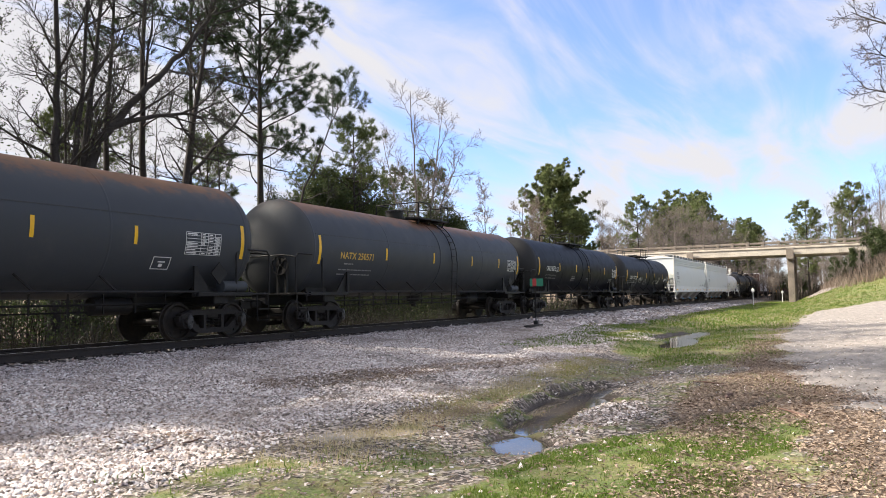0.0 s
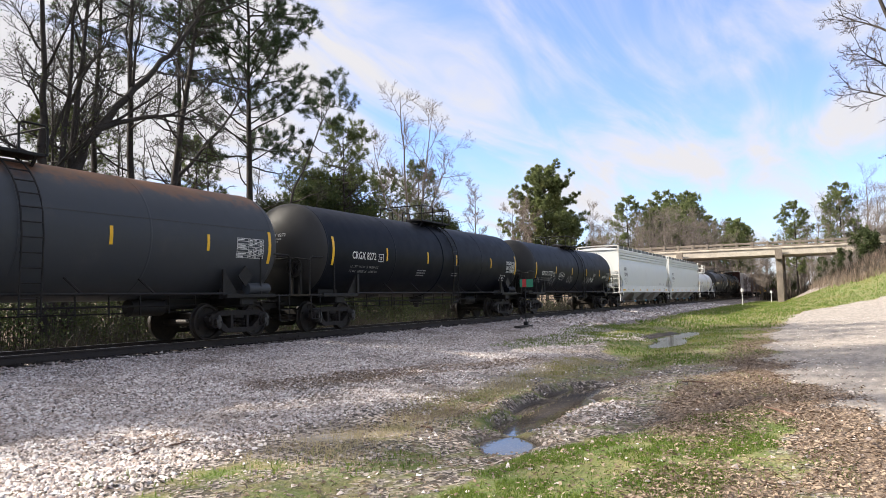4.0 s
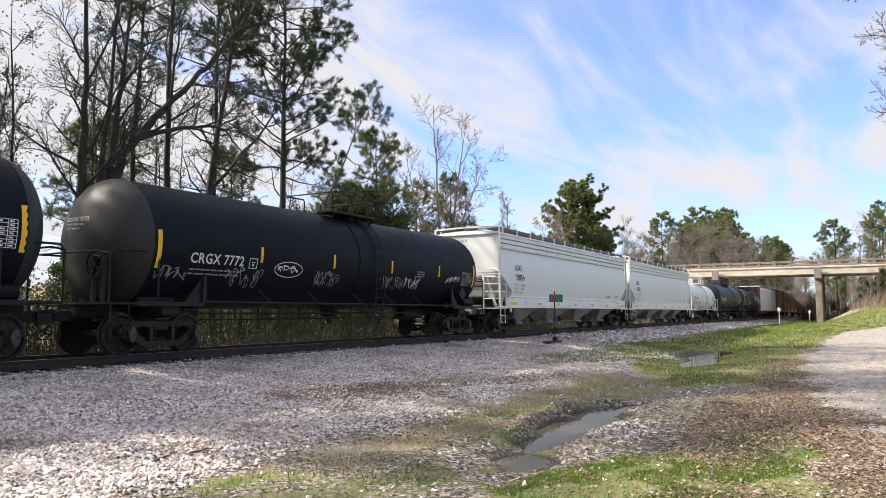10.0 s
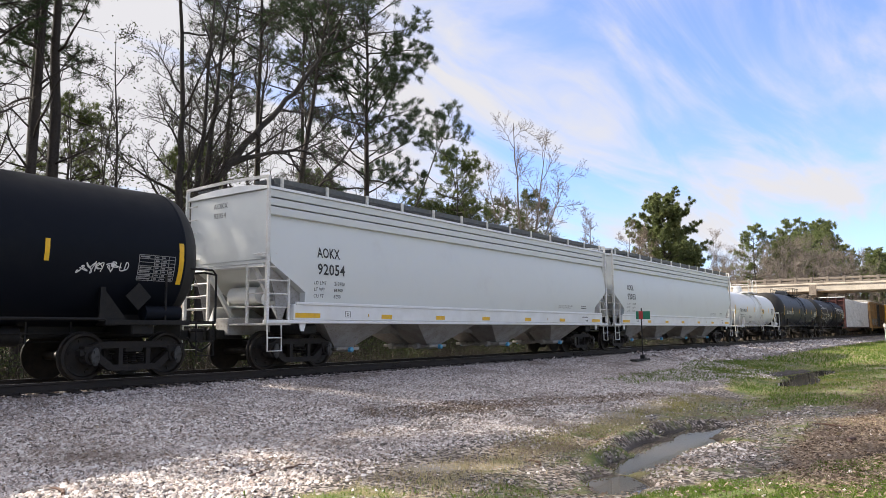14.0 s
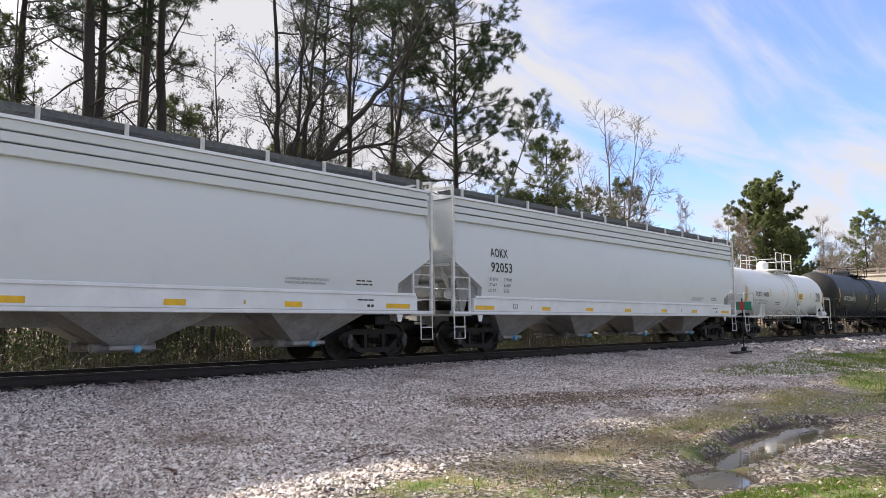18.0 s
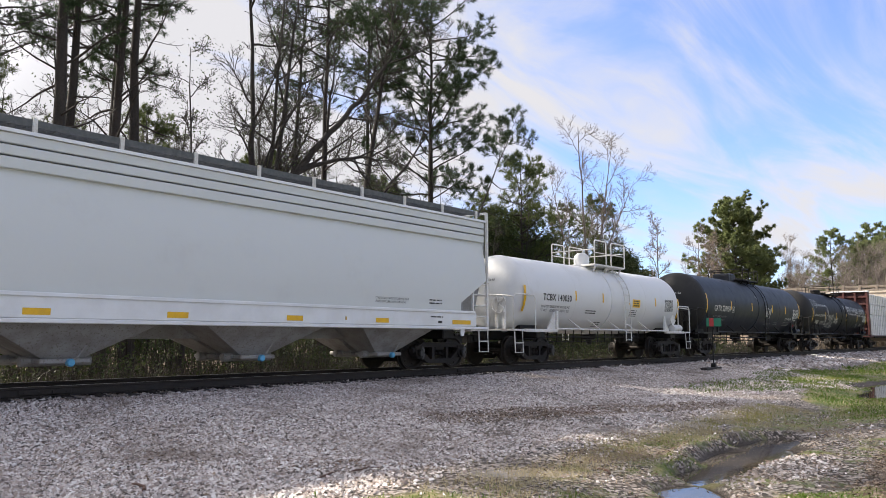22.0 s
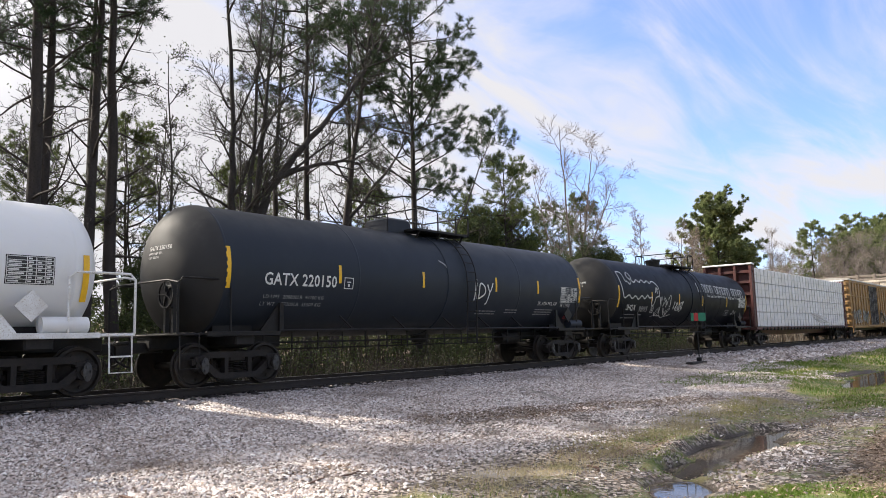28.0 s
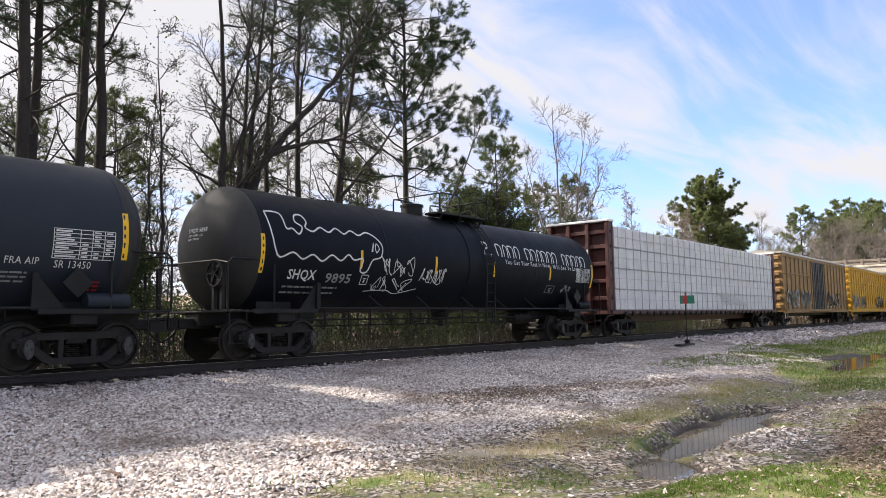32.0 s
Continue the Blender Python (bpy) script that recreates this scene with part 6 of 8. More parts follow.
# ---- centre-beam flat car with wrapped lumber ----
def lumber_car(centre, length):
    car = thing("lumber_car", "oxide-red centre-beam flat car loaded with lumber", "railway car", "cars of the train", at=pose(centre, 0, 0))
    CARS.append((car, centre))
    half = length / 2
    a, b = -half + 0.85, half - 0.85
    dk = Mesh()
    dk.soft(a, b, -1.45, 1.45, 0.95, 1.10, 0.02)
    dk.soft(a + 0.6, b - 0.6, -0.3, 0.3, 0.6, 0.95, 0.03)
    part("deck", dk, M["brick_red"], car)
    for q in (-1, 1):
        ch = Mesh()
        for j in range(30):
            x = a + 1.2 + j * (b - a - 2.4) / 29
            ch.soft(x - 0.14, x + 0.14, q * 1.46 - 0.05, q * 1.46 + 0.05, 0.90, 1.06, 0.02)
        part("winch_row", ch, M["black_steel"], car, "row of black load-binder winches")
    for s in (-1, 1):
        x = s * (half - 1.05)
        bk = Mesh()
        a0, c0 = sorted((x, x - s * 0.12))
        bk.soft(a0, c0, -1.42, 1.42, 1.1, 4.72, 0.02)
        part("bulkhead", bk, M["brick_red"], car)
        for q in (-1, -0.33, 0.33, 1):
            part("bulkhead_rib", Mesh().soft(x + s * 0.0, x + s * 0.30, q * 1.32 - 0.08, q * 1.32 + 0.08, 1.1, 4.70, 0.02) if s > 0 else Mesh().soft(x - 0.30, x, q * 1.32 - 0.08, q * 1.32 + 0.08, 1.1, 4.70, 0.02), M["brick_red"], car)
        for z in (1.6, 2.3, 3.0, 3.7, 4.3):
            a1, c1 = sorted((x + s * 0.02, x + s * 0.22))
            part("bulkhead_rib", Mesh().soft(a1, c1, -1.4, 1.4, z - 0.08, z + 0.08, 0.02), M["brick_red"], car)
        a1, c1 = sorted((x - s * 0.15, x + s * 0.34))
        part("bulkhead_cap", Mesh().soft(a1, c1, -1.45, 1.45, 4.70, 4.80, 0.02), M["hopper_white"], car, "pale cap on the bulkhead")
        part("placard", Mesh().soft(min(x + s * 0.31, x + s * 0.33), max(x + s * 0.31, x + s * 0.33), -0.5, 0.3, 3.42, 3.6, 0.005), M["paint_white"], car)
        add_truck(car, s * (half - 2.6))
        c = coupler_mesh(half)
        part("coupler", c if s > 0 else flipped(c), M["black_steel"], car)
        part("sill", Mesh().soft(min(s * (half - 0.6), s * (half - 4.0)), max(s * (half - 0.6), s * (half - 4.0)), -0.3, 0.3, 0.72, 1.0, 0.02), M["black_steel"], car)
        hr = Mesh()
        xo = s * (half - 0.62)
        hr.tube([(xo, -1.4, 1.0), (xo, -1.4, 2.1), (xo - s * 0.4, -1.4, 2.1)], 0.02, 6)
        for j in range(4):
            hr.tube([(xo, -1.4, 0.6 + 0.3 * j), (xo - s * 0.4, -1.4, 0.6 + 0.3 * j)], 0.016, 6)
        part("end_ladder", hr, M["brick_red"], car)
    part("centre_beam", Mesh().soft(a + 0.5, b - 0.5, -0.06, 0.06, 1.1, 4.66, 0.02), M["brick_red"], car)
    L0, L1 = -half + 1.3, half - 1.3
    rnd = random.Random(5)
    nx, nz = 15, 4
    for q in (-1, 1):
        for i in range(3):
            x0, x1 = L0 + (L1 - L0) * i / 3, L0 + (L1 - L0) * (i + 1) / 3 - 0.03
            for j in range(nz):
                z0, z1 = 1.12 + j * 0.86, 1.12 + (j + 1) * 0.86 - 0.02
                n, sec = 28, []
                for k in range(n + 1):
                    x = x0 + (x1 - x0) * k / n
                    o = 1.36 + rnd.uniform(-0.02, 0.025)
                    zs = (z0 + 0.02, z0, z0, z0 + 0.02, (z0 + z1) / 2, z1 - 0.03, z1, z1)
                    ys = (0.10, 0.12, o - 0.03, o, o + rnd.uniform(-0.012, 0.012), o - 0.004, o - 0.035, 0.10)
                    sec.append([(x, q * yy, zz) for yy, zz in zip(ys, zs)])
                m = Mesh().ring(sec)
                part("lumber_pack", m, M["wrap"], car, "white plastic-wrapped stack of lumber")
        st = Mesh()
        for i in range(31):
            x = L0 + 0.35 + i * (L1 - L0 - 0.7) / 30
            ya, yb = sorted((q * 1.375, q * 1.398))
            st.box(x - 0.013, x + 0.013, ya, yb, 1.0, 4.60)
        for z in (1.55, 1.97, 2.41, 2.83, 3.27, 3.69, 4.13):
            ya, yb = sorted((q * 1.378, q * 1.396))
            st.box(L0, L1, ya, yb, z - 0.007, z + 0.007)
        part("binding_strap", st, M["strap"], car)
        fl = Mesh()
        for i in range(9):
            x = L0 + 12 + i * 0.42
            fl.bar((x, q * 1.40, 2.05 - i * 0.03), (x + 1.6, q * 1.40, 1.35), 0.03, 0.05)
        part("wrap_fold", fl, M["wrap"], car, "crumpled folds in the wrap")
    return car


lumber_car(173.8, 25.0)


# ---- box cars and the tail ----
def box_car(centre, length, paint, label, top, seed, door=True, tag=True):
    car = thing("box_car", label, "railway car", "cars of the train", at=pose(centre, 0, 0))
    CARS.append((car, centre))
    half = length / 2
    a, b = -half + 0.75, half - 0.75
    part("body", Mesh().soft(a, b, -1.44, 1.44, 0.98, top - 0.25, 0.02), M[paint], car)
    rf = Mesh()
    rf.ring([[(x, -1.52, top - 0.25), (x, -1.50, top - 0.15), (x, 0, top), (x, 1.50, top - 0.15), (x, 1.52, top - 0.25)] for x in (a - 0.06, b + 0.06)])
    part("roof", rf, M["roof_pale"], car, "pale ribbed metal roof")
    for j in range(16):
        x = a + 0.6 + j * (b - a - 1.2) / 15
        rb = Mesh()
        rb.bar((x, -1.5, top - 0.13), (x, 0, top + 0.02), 0.08, 0.04)
        rb.bar((x, 0, top + 0.02), (x, 1.5, top - 0.13), 0.08, 0.04)
        part("roof_rib", rb, M["roof_pale"], car)
    for q in (-1, 1):
        y0, y1 = sorted((q * 1.44, q * 1.51))
        for j in range(19):
            x = a + 0.08 + j * (b - a - 0.16) / 18
            if door and abs(x) < 2.0:
                continue
            part("side_post", Mesh().soft(x - 0.07, x + 0.07, y0, y1, 1.0, top - 0.27, 0.015), M[paint], car)
        part("side_sill", Mesh().soft(a, b, y0, y1, 0.90, 1.15, 0.02).soft(a, b, y0, y1, top - 0.45, top - 0.26, 0.02), M[paint], car)
        part("waist_band", Mesh().soft(a, -2.05 if door else b, y0 + 0.012 * q, y1 + 0.012 * q, 3.55, 3.63, 0.01), M[paint], car)
        if door:
            for s in (-1, 1):
                x0, x1 = sorted((s * 0.03, s * 1.75))
                d = part("door", Mesh().soft(x0, x1, min(q * 1.445, q * 1.50), max(q * 1.445, q * 1.50), 1.16, top - 0.46, 0.015), M["door_black"], car, "scuffed black plug door")
                for u in (0.35, 0.8, 1.3):
                    part("door_bar", Mesh().soft(s * u - 0.05, s * u + 0.05, min(q * 1.50, q * 1.55), max(q * 1.50, q * 1.56), 1.2, top - 0.5, 0.012), M["door_black"], d)
            part("door_track", Mesh().soft(-3.6, 3.6, min(q * 1.47, q * 1.58), max(q * 1.47, q * 1.58), 0.98, 1.12, 0.015), M[paint], car)
    for s in (-1, 1):
        x = s * (half - 0.75)
        for j in range(7):
            z = 1.35 + j * (top - 1.9) / 6
            a1, c1 = sorted((x, x + s * 0.10))
            part("end_rib", Mesh().soft(a1, c1, -1.34, 1.34, z - 0.16, z + 0.16, 0.05), M[paint], car)
        add_truck(car, s * (half - 2.3))
        c = coupler_mesh(half)
        part("coupler", c if s > 0 else flipped(c), M["black_steel"], car)
        part("sill", Mesh().soft(min(s * (half - 0.5), s * (half - 4.2)), max(s * (half - 0.5), s * (half - 4.2)), -0.3, 0.3, 0.72, 1.0, 0.02), M["black_steel"], car)
        ld = Mesh()
        for j in range(5):
            ld.tube([(x - s * 0.05, -1.53, 0.6 + 0.33 * j), (x - s * 0.5, -1.53, 0.6 + 0.33 * j)], 0.018, 6)
        ld.bar((x - s * 0.05, -1.53, 0.5), (x - s * 0.05, -1.53, 2.1), 0.04, 0.04)
        ld.bar((x - s * 0.5, -1.53, 0.5), (x - s * 0.5, -1.53, 2.1), 0.04, 0.04)
        part("ladder", ld, M[paint], car)
    part("centre_sill", Mesh().soft(-half + 3, half - 3, -0.3, 0.3, 0.66, 0.98, 0.02), M["black_steel"], car)
    if tag:
        sd = Side(car, y=-1.515)
        for k, (x0, w) in enumerate(((a + 0.8, 3.2), (a + 4.6, 2.6), (2.3, 4.8))):
            sd.strokes(scribble(x0, 1.25, w, 1.25, 7, seed + k), M["paint_dim"] if k < 2 else M["truck_steel"], 0.14, label="faded spray-painted lettering")
            sd.strokes(scribble(x0, 1.25, w, 1.25, 6, seed + 10 + k), M["paint_white"], 0.05, label="pale spray-painted outlines")
    return car


box_car(197.15, 21.7, "box_tan", "faded tan box car with black doors and spray paint", 5.15, 300)
box_car(218.7, 21.4, "box_yellow", "bright yellow box car with spray paint", 5.2, 320, door=False)


def gondola(centre, length, label):
    car = thing("gondola_car", label, "railway car", "cars of the train", at=pose(centre, 0, 0))
    CARS.append((car, centre))
    half = length / 2
    a, b = -half + 0.7, half - 0.7
    m = Mesh()
    m.soft(a, b, -1.45, 1.45, 0.95, 1.1, 0.02)
    for q in (-1, 1):
        y0, y1 = sorted((q * 1.38, q * 1.45))
        m.soft(a, b, y0, y1, 1.1, 3.1, 0.02)
    m.soft(a, a + 0.08, -1.4, 1.4, 1.1, 3.1, 0.02)
    m.soft(b - 0.08, b, -1.4, 1.4, 1.1, 3.1, 0.02)
    part("body", m, M["box_brown"], car)
    for q in (-1, 1):
        for j in range(14):
            x = a + 0.2 + j * (b - a - 0.4) / 13
            y0, y1 = sorted((q * 1.45, q * 1.56))
            part("side_post", Mesh().soft(x - 0.08, x + 0.08, y0, y1, 0.98, 3.05, 0.02), M["box_brown"], car)
        y0, y1 = sorted((q * 1.36, q * 1.56))
        part("top_rail", Mesh().soft(a, b, y0, y1, 3.05, 3.2, 0.02), M["box_brown"], car)
    for s in (-1, 1):
        add_truck(car, s * (half - 2.2))
        c = coupler_mesh(half)
        part("coupler", c if s > 0 else flipped(c), M["black_steel"], car)
    part("centre_sill", Mesh().soft(-half + 0.6, half - 0.6, -0.3, 0.3, 0.68, 0.95, 0.02), M["black_steel"], car)
    return car


for k in range(5):
    gondola(237.7 + 16.5 * k, 16.4, "rusty brown steel gondola car")


# ---- trees ----
def tubes(S, n):
    """Tapered tubes for segments of rows p, q, r, s (places and radii), each with n sides."""
    S = np.asarray(S, float)
    p, q, r0, r1 = S[:, 0:3], S[:, 3:6], S[:, 6], S[:, 7]
    d = q - p
    d /= np.maximum(np.linalg.norm(d, axis=1, keepdims=True), 1e-9)
    ref = np.where(np.abs(d[:, 2:3]) > 0.9, np.array([[1.0, 0, 0]]), np.array([[0, 0, 1.0]]))
    a = np.cross(d, ref)
    a /= np.linalg.norm(a, axis=1, keepdims=True)
    b = np.cross(d, a)
    t = np.arange(n) * 2 * np.pi / n
    ring = np.cos(t)[None, :, None] * a[:, None] + np.sin(t)[None, :, None] * b[:, None]
    V = np.concatenate([p[:, None] + ring * r0[:, None, None], q[:, None] + ring * r1[:, None, None]], 1).reshape(-1, 3)
    j = np.arange(n)
    quad = np.stack([j, (j + 1) % n, (j + 1) % n + n, j + n], -1)
    return V, (quad[None] + (np.arange(len(S)) * 2 * n)[:, None, None]).reshape(-1, 4)


def wood_mesh(name, S, material, cut=0.03):
    """Limbs: stout ones with more sides than thin ones."""
    S = np.asarray(S, float)
    big, Vs, Fs, o = S[:, 6] > cut, [], [], 0
    for sel, n in ((S[:, 6] > 0.12, 9), ((S[:, 6] <= 0.12) & big, 5), (~big, 3)):
        if sel.any():
            V, F = tubes(S[sel], n)
            Vs.append(V)
            Fs.append(F + o)
            o += len(V)
    return np_mesh(name, np.concatenate(Vs), np.concatenate(Fs), material, True)


def unit(v):
    return v / (np.linalg.norm(v) + 1e-9)


def grow(seed, spec, trunk):
    """Branches of a tree. trunk: points and a radius at the foot. spec: per level from the limbs on, a dict of
    n (branches), start, length, angle, wob, lift, r, segs. Returns segments and tips."""
    g = np.random.default_rng(seed)
    S, tips = [], []

    def spawn(pts, rad, lev, scale):
        if lev >= len(spec):
            return
        s = spec[lev]
        n = s["n"]
        az = g.uniform(0, 6.28)
        m = len(pts) - 1
        for k in range(n):
            u = s["start"] + (1 - s["start"]) * ((k + g.uniform(0.1, 0.9)) / n)
            i = min(int(u * m), m - 1)
            f = u * m - i
            p = pts[i] * (1 - f) + pts[i + 1] * f
            d0 = unit(pts[i + 1] - pts[i])
            az += 2.4 + g.normal(0, 0.35)
            side = unit(np.cross(d0, [0.3, 0.5, 0.81]))
            up = np.cross(side, d0)
            out = side * math.cos(az) + up * math.sin(az)
            ang = radians(s["angle"] + g.normal(0, s.get("spread", 9)))
            d = unit(d0 * math.cos(ang) + out * math.sin(ang))
            if s.get("flat"):
                d = unit(d * np.array([1, 1, 1 - s["flat"]]))
            L = s["length"] * scale * g.uniform(0.6, 1.15) * s.get("shape", lambda t: 1 - 0.45 * t)(u)
            r = min(s["r"] * (0.5 + 0.5 * L / s["length"]), (rad[i] * (1 - f) + rad[i + 1] * f) * 0.75)
            limb(p, d, L, r, lev, scale)

    def limb(p, d, L, r, lev, scale):
        s = spec[lev]
        n = s["segs"]
        pts, rad = [p], [r]
        for i in range(n):
            d = unit(d + g.normal(0, s["wob"], 3) + np.array([0, 0, s["lift"]]))
            p = p + d * L / n
            rr = r * (1 - 0.8 * (i + 1) / n) + 0.004
            S.append((*pts[-1], *p, rad[-1], rr))
            pts.append(p)
            rad.append(rr)
        if s.get("tips"):
            for i in range(max(1, n - s["tips"]), n + 1):
                tips.append((*pts[i], *unit(pts[i] - pts[i - 1])))
        spawn(pts, rad, lev + 1, scale * (0.55 + 0.45 * L / s["length"]))

    for tp, r0, tall in trunk:
        P = [np.array(q, float) for q in tp]
        # finer, slightly crooked stem
        Q = []
        for i in range(len(P) - 1):
            for k in range(5):
                Q.append(P[i] + (P[i + 1] - P[i]) * k / 5 + (g.normal(0, 0.035, 3) if i + k else 0))
        Q.append(P[-1])
        R = [r0 * (1 - 0.86 * i / (len(Q) - 1)) * (1.25 if i == 0 else 1) for i in range(len(Q))]
        for i in range(len(Q) - 1):
            S.append((*Q[i], *Q[i + 1], R[i], R[i + 1]))
        spawn(Q, R, 0, tall)
    return S, tips


def needles(seed, tips, count, length, width):
    """Tufts of needles: fans of thin blades about each tip."""
    g = np.random.default_rng(seed)
    T = np.asarray(tips, float)
    n = len(T)
    p = np.repeat(T[:, :3], count, 0)
    d = np.repeat(T[:, 3:], count, 0)
    q = d * 0.75 + g.normal(0, 0.6, p.shape) + np.array([0, 0, 0.12])
    q /= np.linalg.norm(q, axis=1, keepdims=True)
    p = p + g.normal(0, length * 0.12, p.shape)
    s = np.cross(q, g.normal(0, 1, p.shape))
    s /= np.linalg.norm(s, axis=1, keepdims=True)
    L = length * g.uniform(0.7, 1.2, (len(p), 1))
    V = np.stack([p - s * width / 2, p + s * width / 2, p + q * L], 1).reshape(-1, 3)
    return V, np.arange(len(V)).reshape(-1, 3)


def leaves(seed, tips, count, size, spread):
    """Small folded leaves scattered round each tip; each is two triangles that meet at the midrib."""
    g = np.random.default_rng(seed)
    T = np.asarray(tips, float)
    p = np.repeat(T[:, :3], count, 0) + g.normal(0, spread, (len(T) * count, 3))
    q = g.normal(0, 1, p.shape) + np.array([0, 0, -0.3])
    q /= np.linalg.norm(q, axis=1, keepdims=True)
    s = np.cross(q, g.normal(0, 1, p.shape))
    s /= np.linalg.norm(s, axis=1, keepdims=True)
    u = np.cross(q, s)
    L = size * g.uniform(0.6, 1.25, (len(p), 1))
    V = np.stack([p, p + q * L * 0.5 + s * L * 0.28 + u * L * 0.08, p + q * L, p + q * L * 0.5 - s * L * 0.28 + u * L * 0.08], 1).reshape(-1, 3)
    i = np.arange(len(p))[:, None] * 4
    F = np.concatenate([i + np.array([[0, 1, 2]]), i + np.array([[0, 2, 3]])], 0)
    return V, F


def make_tree(name, label, S, crown, bark, leaf, crown_name="crown", cut=0.03):
    S = np.asarray(S, float)
    t = thing(name, label, "tree")
    thick = S[:, 6] > 0.02
    part("trunk", wood_mesh("trunk", S[thick], bark, cut), None, t)
    if (~thick).any():
        part("branchwork", wood_mesh("branchwork", S[~thick], bark), None, t)
    if crown is not None:
        tagged(part(crown_name, np_mesh(crown_name, crown[0], crown[1], leaf), None, t), kind="" if crown_name == "crown" else "stuff")
    return t


def pine(seed, height, r, bare=0.45, limbs=34, reach=3.2, dense=1.0, count=13, leaf="needles", lean=(0, 0), nl=0.21, nw=0.022, label="tall pine with a dark ragged crown", dead=12, rounded=False):
    def round_top(t):
        u = max(0.0, (t - bare) / (1 - bare))
        return 0.35 + 0.75 * math.sin(math.pi * (0.2 + 0.78 * u)) if u < 0.97 else 0.3

    def flat_top(t):
        u = (t - bare) / (1 - bare)
        return (0.55 + 1.1 * u) * (1.25 - max(0, u - 0.25)) if t > bare else 0.4

    spec = [dict(n=limbs, start=bare, length=reach, angle=72, spread=14, wob=0.10, lift=0.035, r=0.055, segs=6, shape=round_top if rounded else flat_top),
            dict(n=int(11 * dense), start=0.22, length=1.15, angle=48, wob=0.16, lift=0.05, r=0.016, segs=4, tips=2),
            dict(n=max(1, int(4 * dense)), start=0.3, length=0.45, angle=42, wob=0.2, lift=0.06, r=0.008, segs=2, tips=1)]
    stem = [([(0, 0, -0.3), (lean[0] * 0.4, lean[1] * 0.4, height * 0.5), (lean[0], lean[1], height)], r, 1.0)]
    S, tips = grow(seed, spec, stem)
    if dead:
        # dead limbs below the crown
        low = [dict(n=dead, start=0.2, length=2.9, angle=68, spread=18, wob=0.17, lift=0.03, r=0.045, segs=7, shape=lambda t: 1.0 if t < bare + 0.1 else 0.5),
               dict(n=5, start=0.25, length=1.1, angle=45, wob=0.18, lift=0.0, r=0.014, segs=4),
               dict(n=4, start=0.25, length=0.45, angle=42, wob=0.18, lift=0.0, r=0.006, segs=3)]
        D, _ = grow(seed + 7, low, stem)
        S = S + D[10:]
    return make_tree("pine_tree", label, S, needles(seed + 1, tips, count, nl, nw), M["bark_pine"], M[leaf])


def bare_tree(seed, trunks, bark="bark_grey", n=(9, 7, 6, 4), lengths=(4.6, 2.1, 1.0, 0.5), start=0.35, buds=False, lift=0.05, label="bare hardwood with fine branching twigs", r1=0.07, vines=0.0, angle=44, stout=1.0):
    spec = [dict(n=n[0], start=start, length=lengths[0], angle=angle, spread=12, wob=0.12, lift=lift, r=r1, segs=7),
            dict(n=n[1], start=0.25, length=lengths[1], angle=42, wob=0.14, lift=lift * 0.8, r=0.026 * stout, segs=5),
            dict(n=n[2], start=0.2, length=lengths[2], angle=40, wob=0.16, lift=lift * 0.8, r=0.011 * stout, segs=4, tips=1 if n[3] == 0 else 0),
            dict(n=n[3], start=0.2, length=lengths[3], angle=38, wob=0.18, lift=0.04, r=0.006, segs=2, tips=1)]
    S, tips = grow(seed, spec, trunks)
    crown = leaf = None
    if buds:
        crown, leaf = leaves(seed + 2, tips, 2, 0.05, 0.04), M["bud"]
    if vines:
        g = np.random.default_rng(seed + 5)
        pick = [t for t in tips if g.random() < vines]
        crown, leaf = leaves(seed + 2, pick, 7, 0.10, 0.22), M["leaf_green"]
    return make_tree("bare_tree", label, S, crown, M[bark], leaf, "bud_cover" if buds else "vine_cover")


def leafy_tree(seed, height, r, spread, leaf="leaf_green", count=10, size=0.13, label="small evergreen tree with loose foliage", name="evergreen_tree", start=0.2, n=14):
    spec = [dict(n=n, start=start, length=spread, angle=56, spread=14, wob=0.14, lift=0.05, r=0.05, segs=6),
            dict(n=7, start=0.25, length=spread * 0.45, angle=45, wob=0.18, lift=0.04, r=0.02, segs=4, tips=2),
            dict(n=4, start=0.25, length=spread * 0.2, angle=42, wob=0.2, lift=0.03, r=0.008, segs=2, tips=1)]
    S, tips = grow(seed, spec, [([(0, 0, -0.2), (0.15, 0.1, height * 0.5), (0.3, -0.1, height)], r, 1.0)])
    return make_tree(name, label, S, leaves(seed + 1, tips, count, size, spread * 0.09), M["bark_grey"], M[leaf])


def plant(t, x, y, turn=0.0, size=1.0, first=False, dz=0.0, lean=0.0):
    m = pose(x, y, float(ground_z(x, y)) + dz, lean, 0, turn) @ Matrix.Diagonal((size, size, size, 1))
    if first:
        t.matrix_basis = m
        return t
    return copy_thing(t, m)


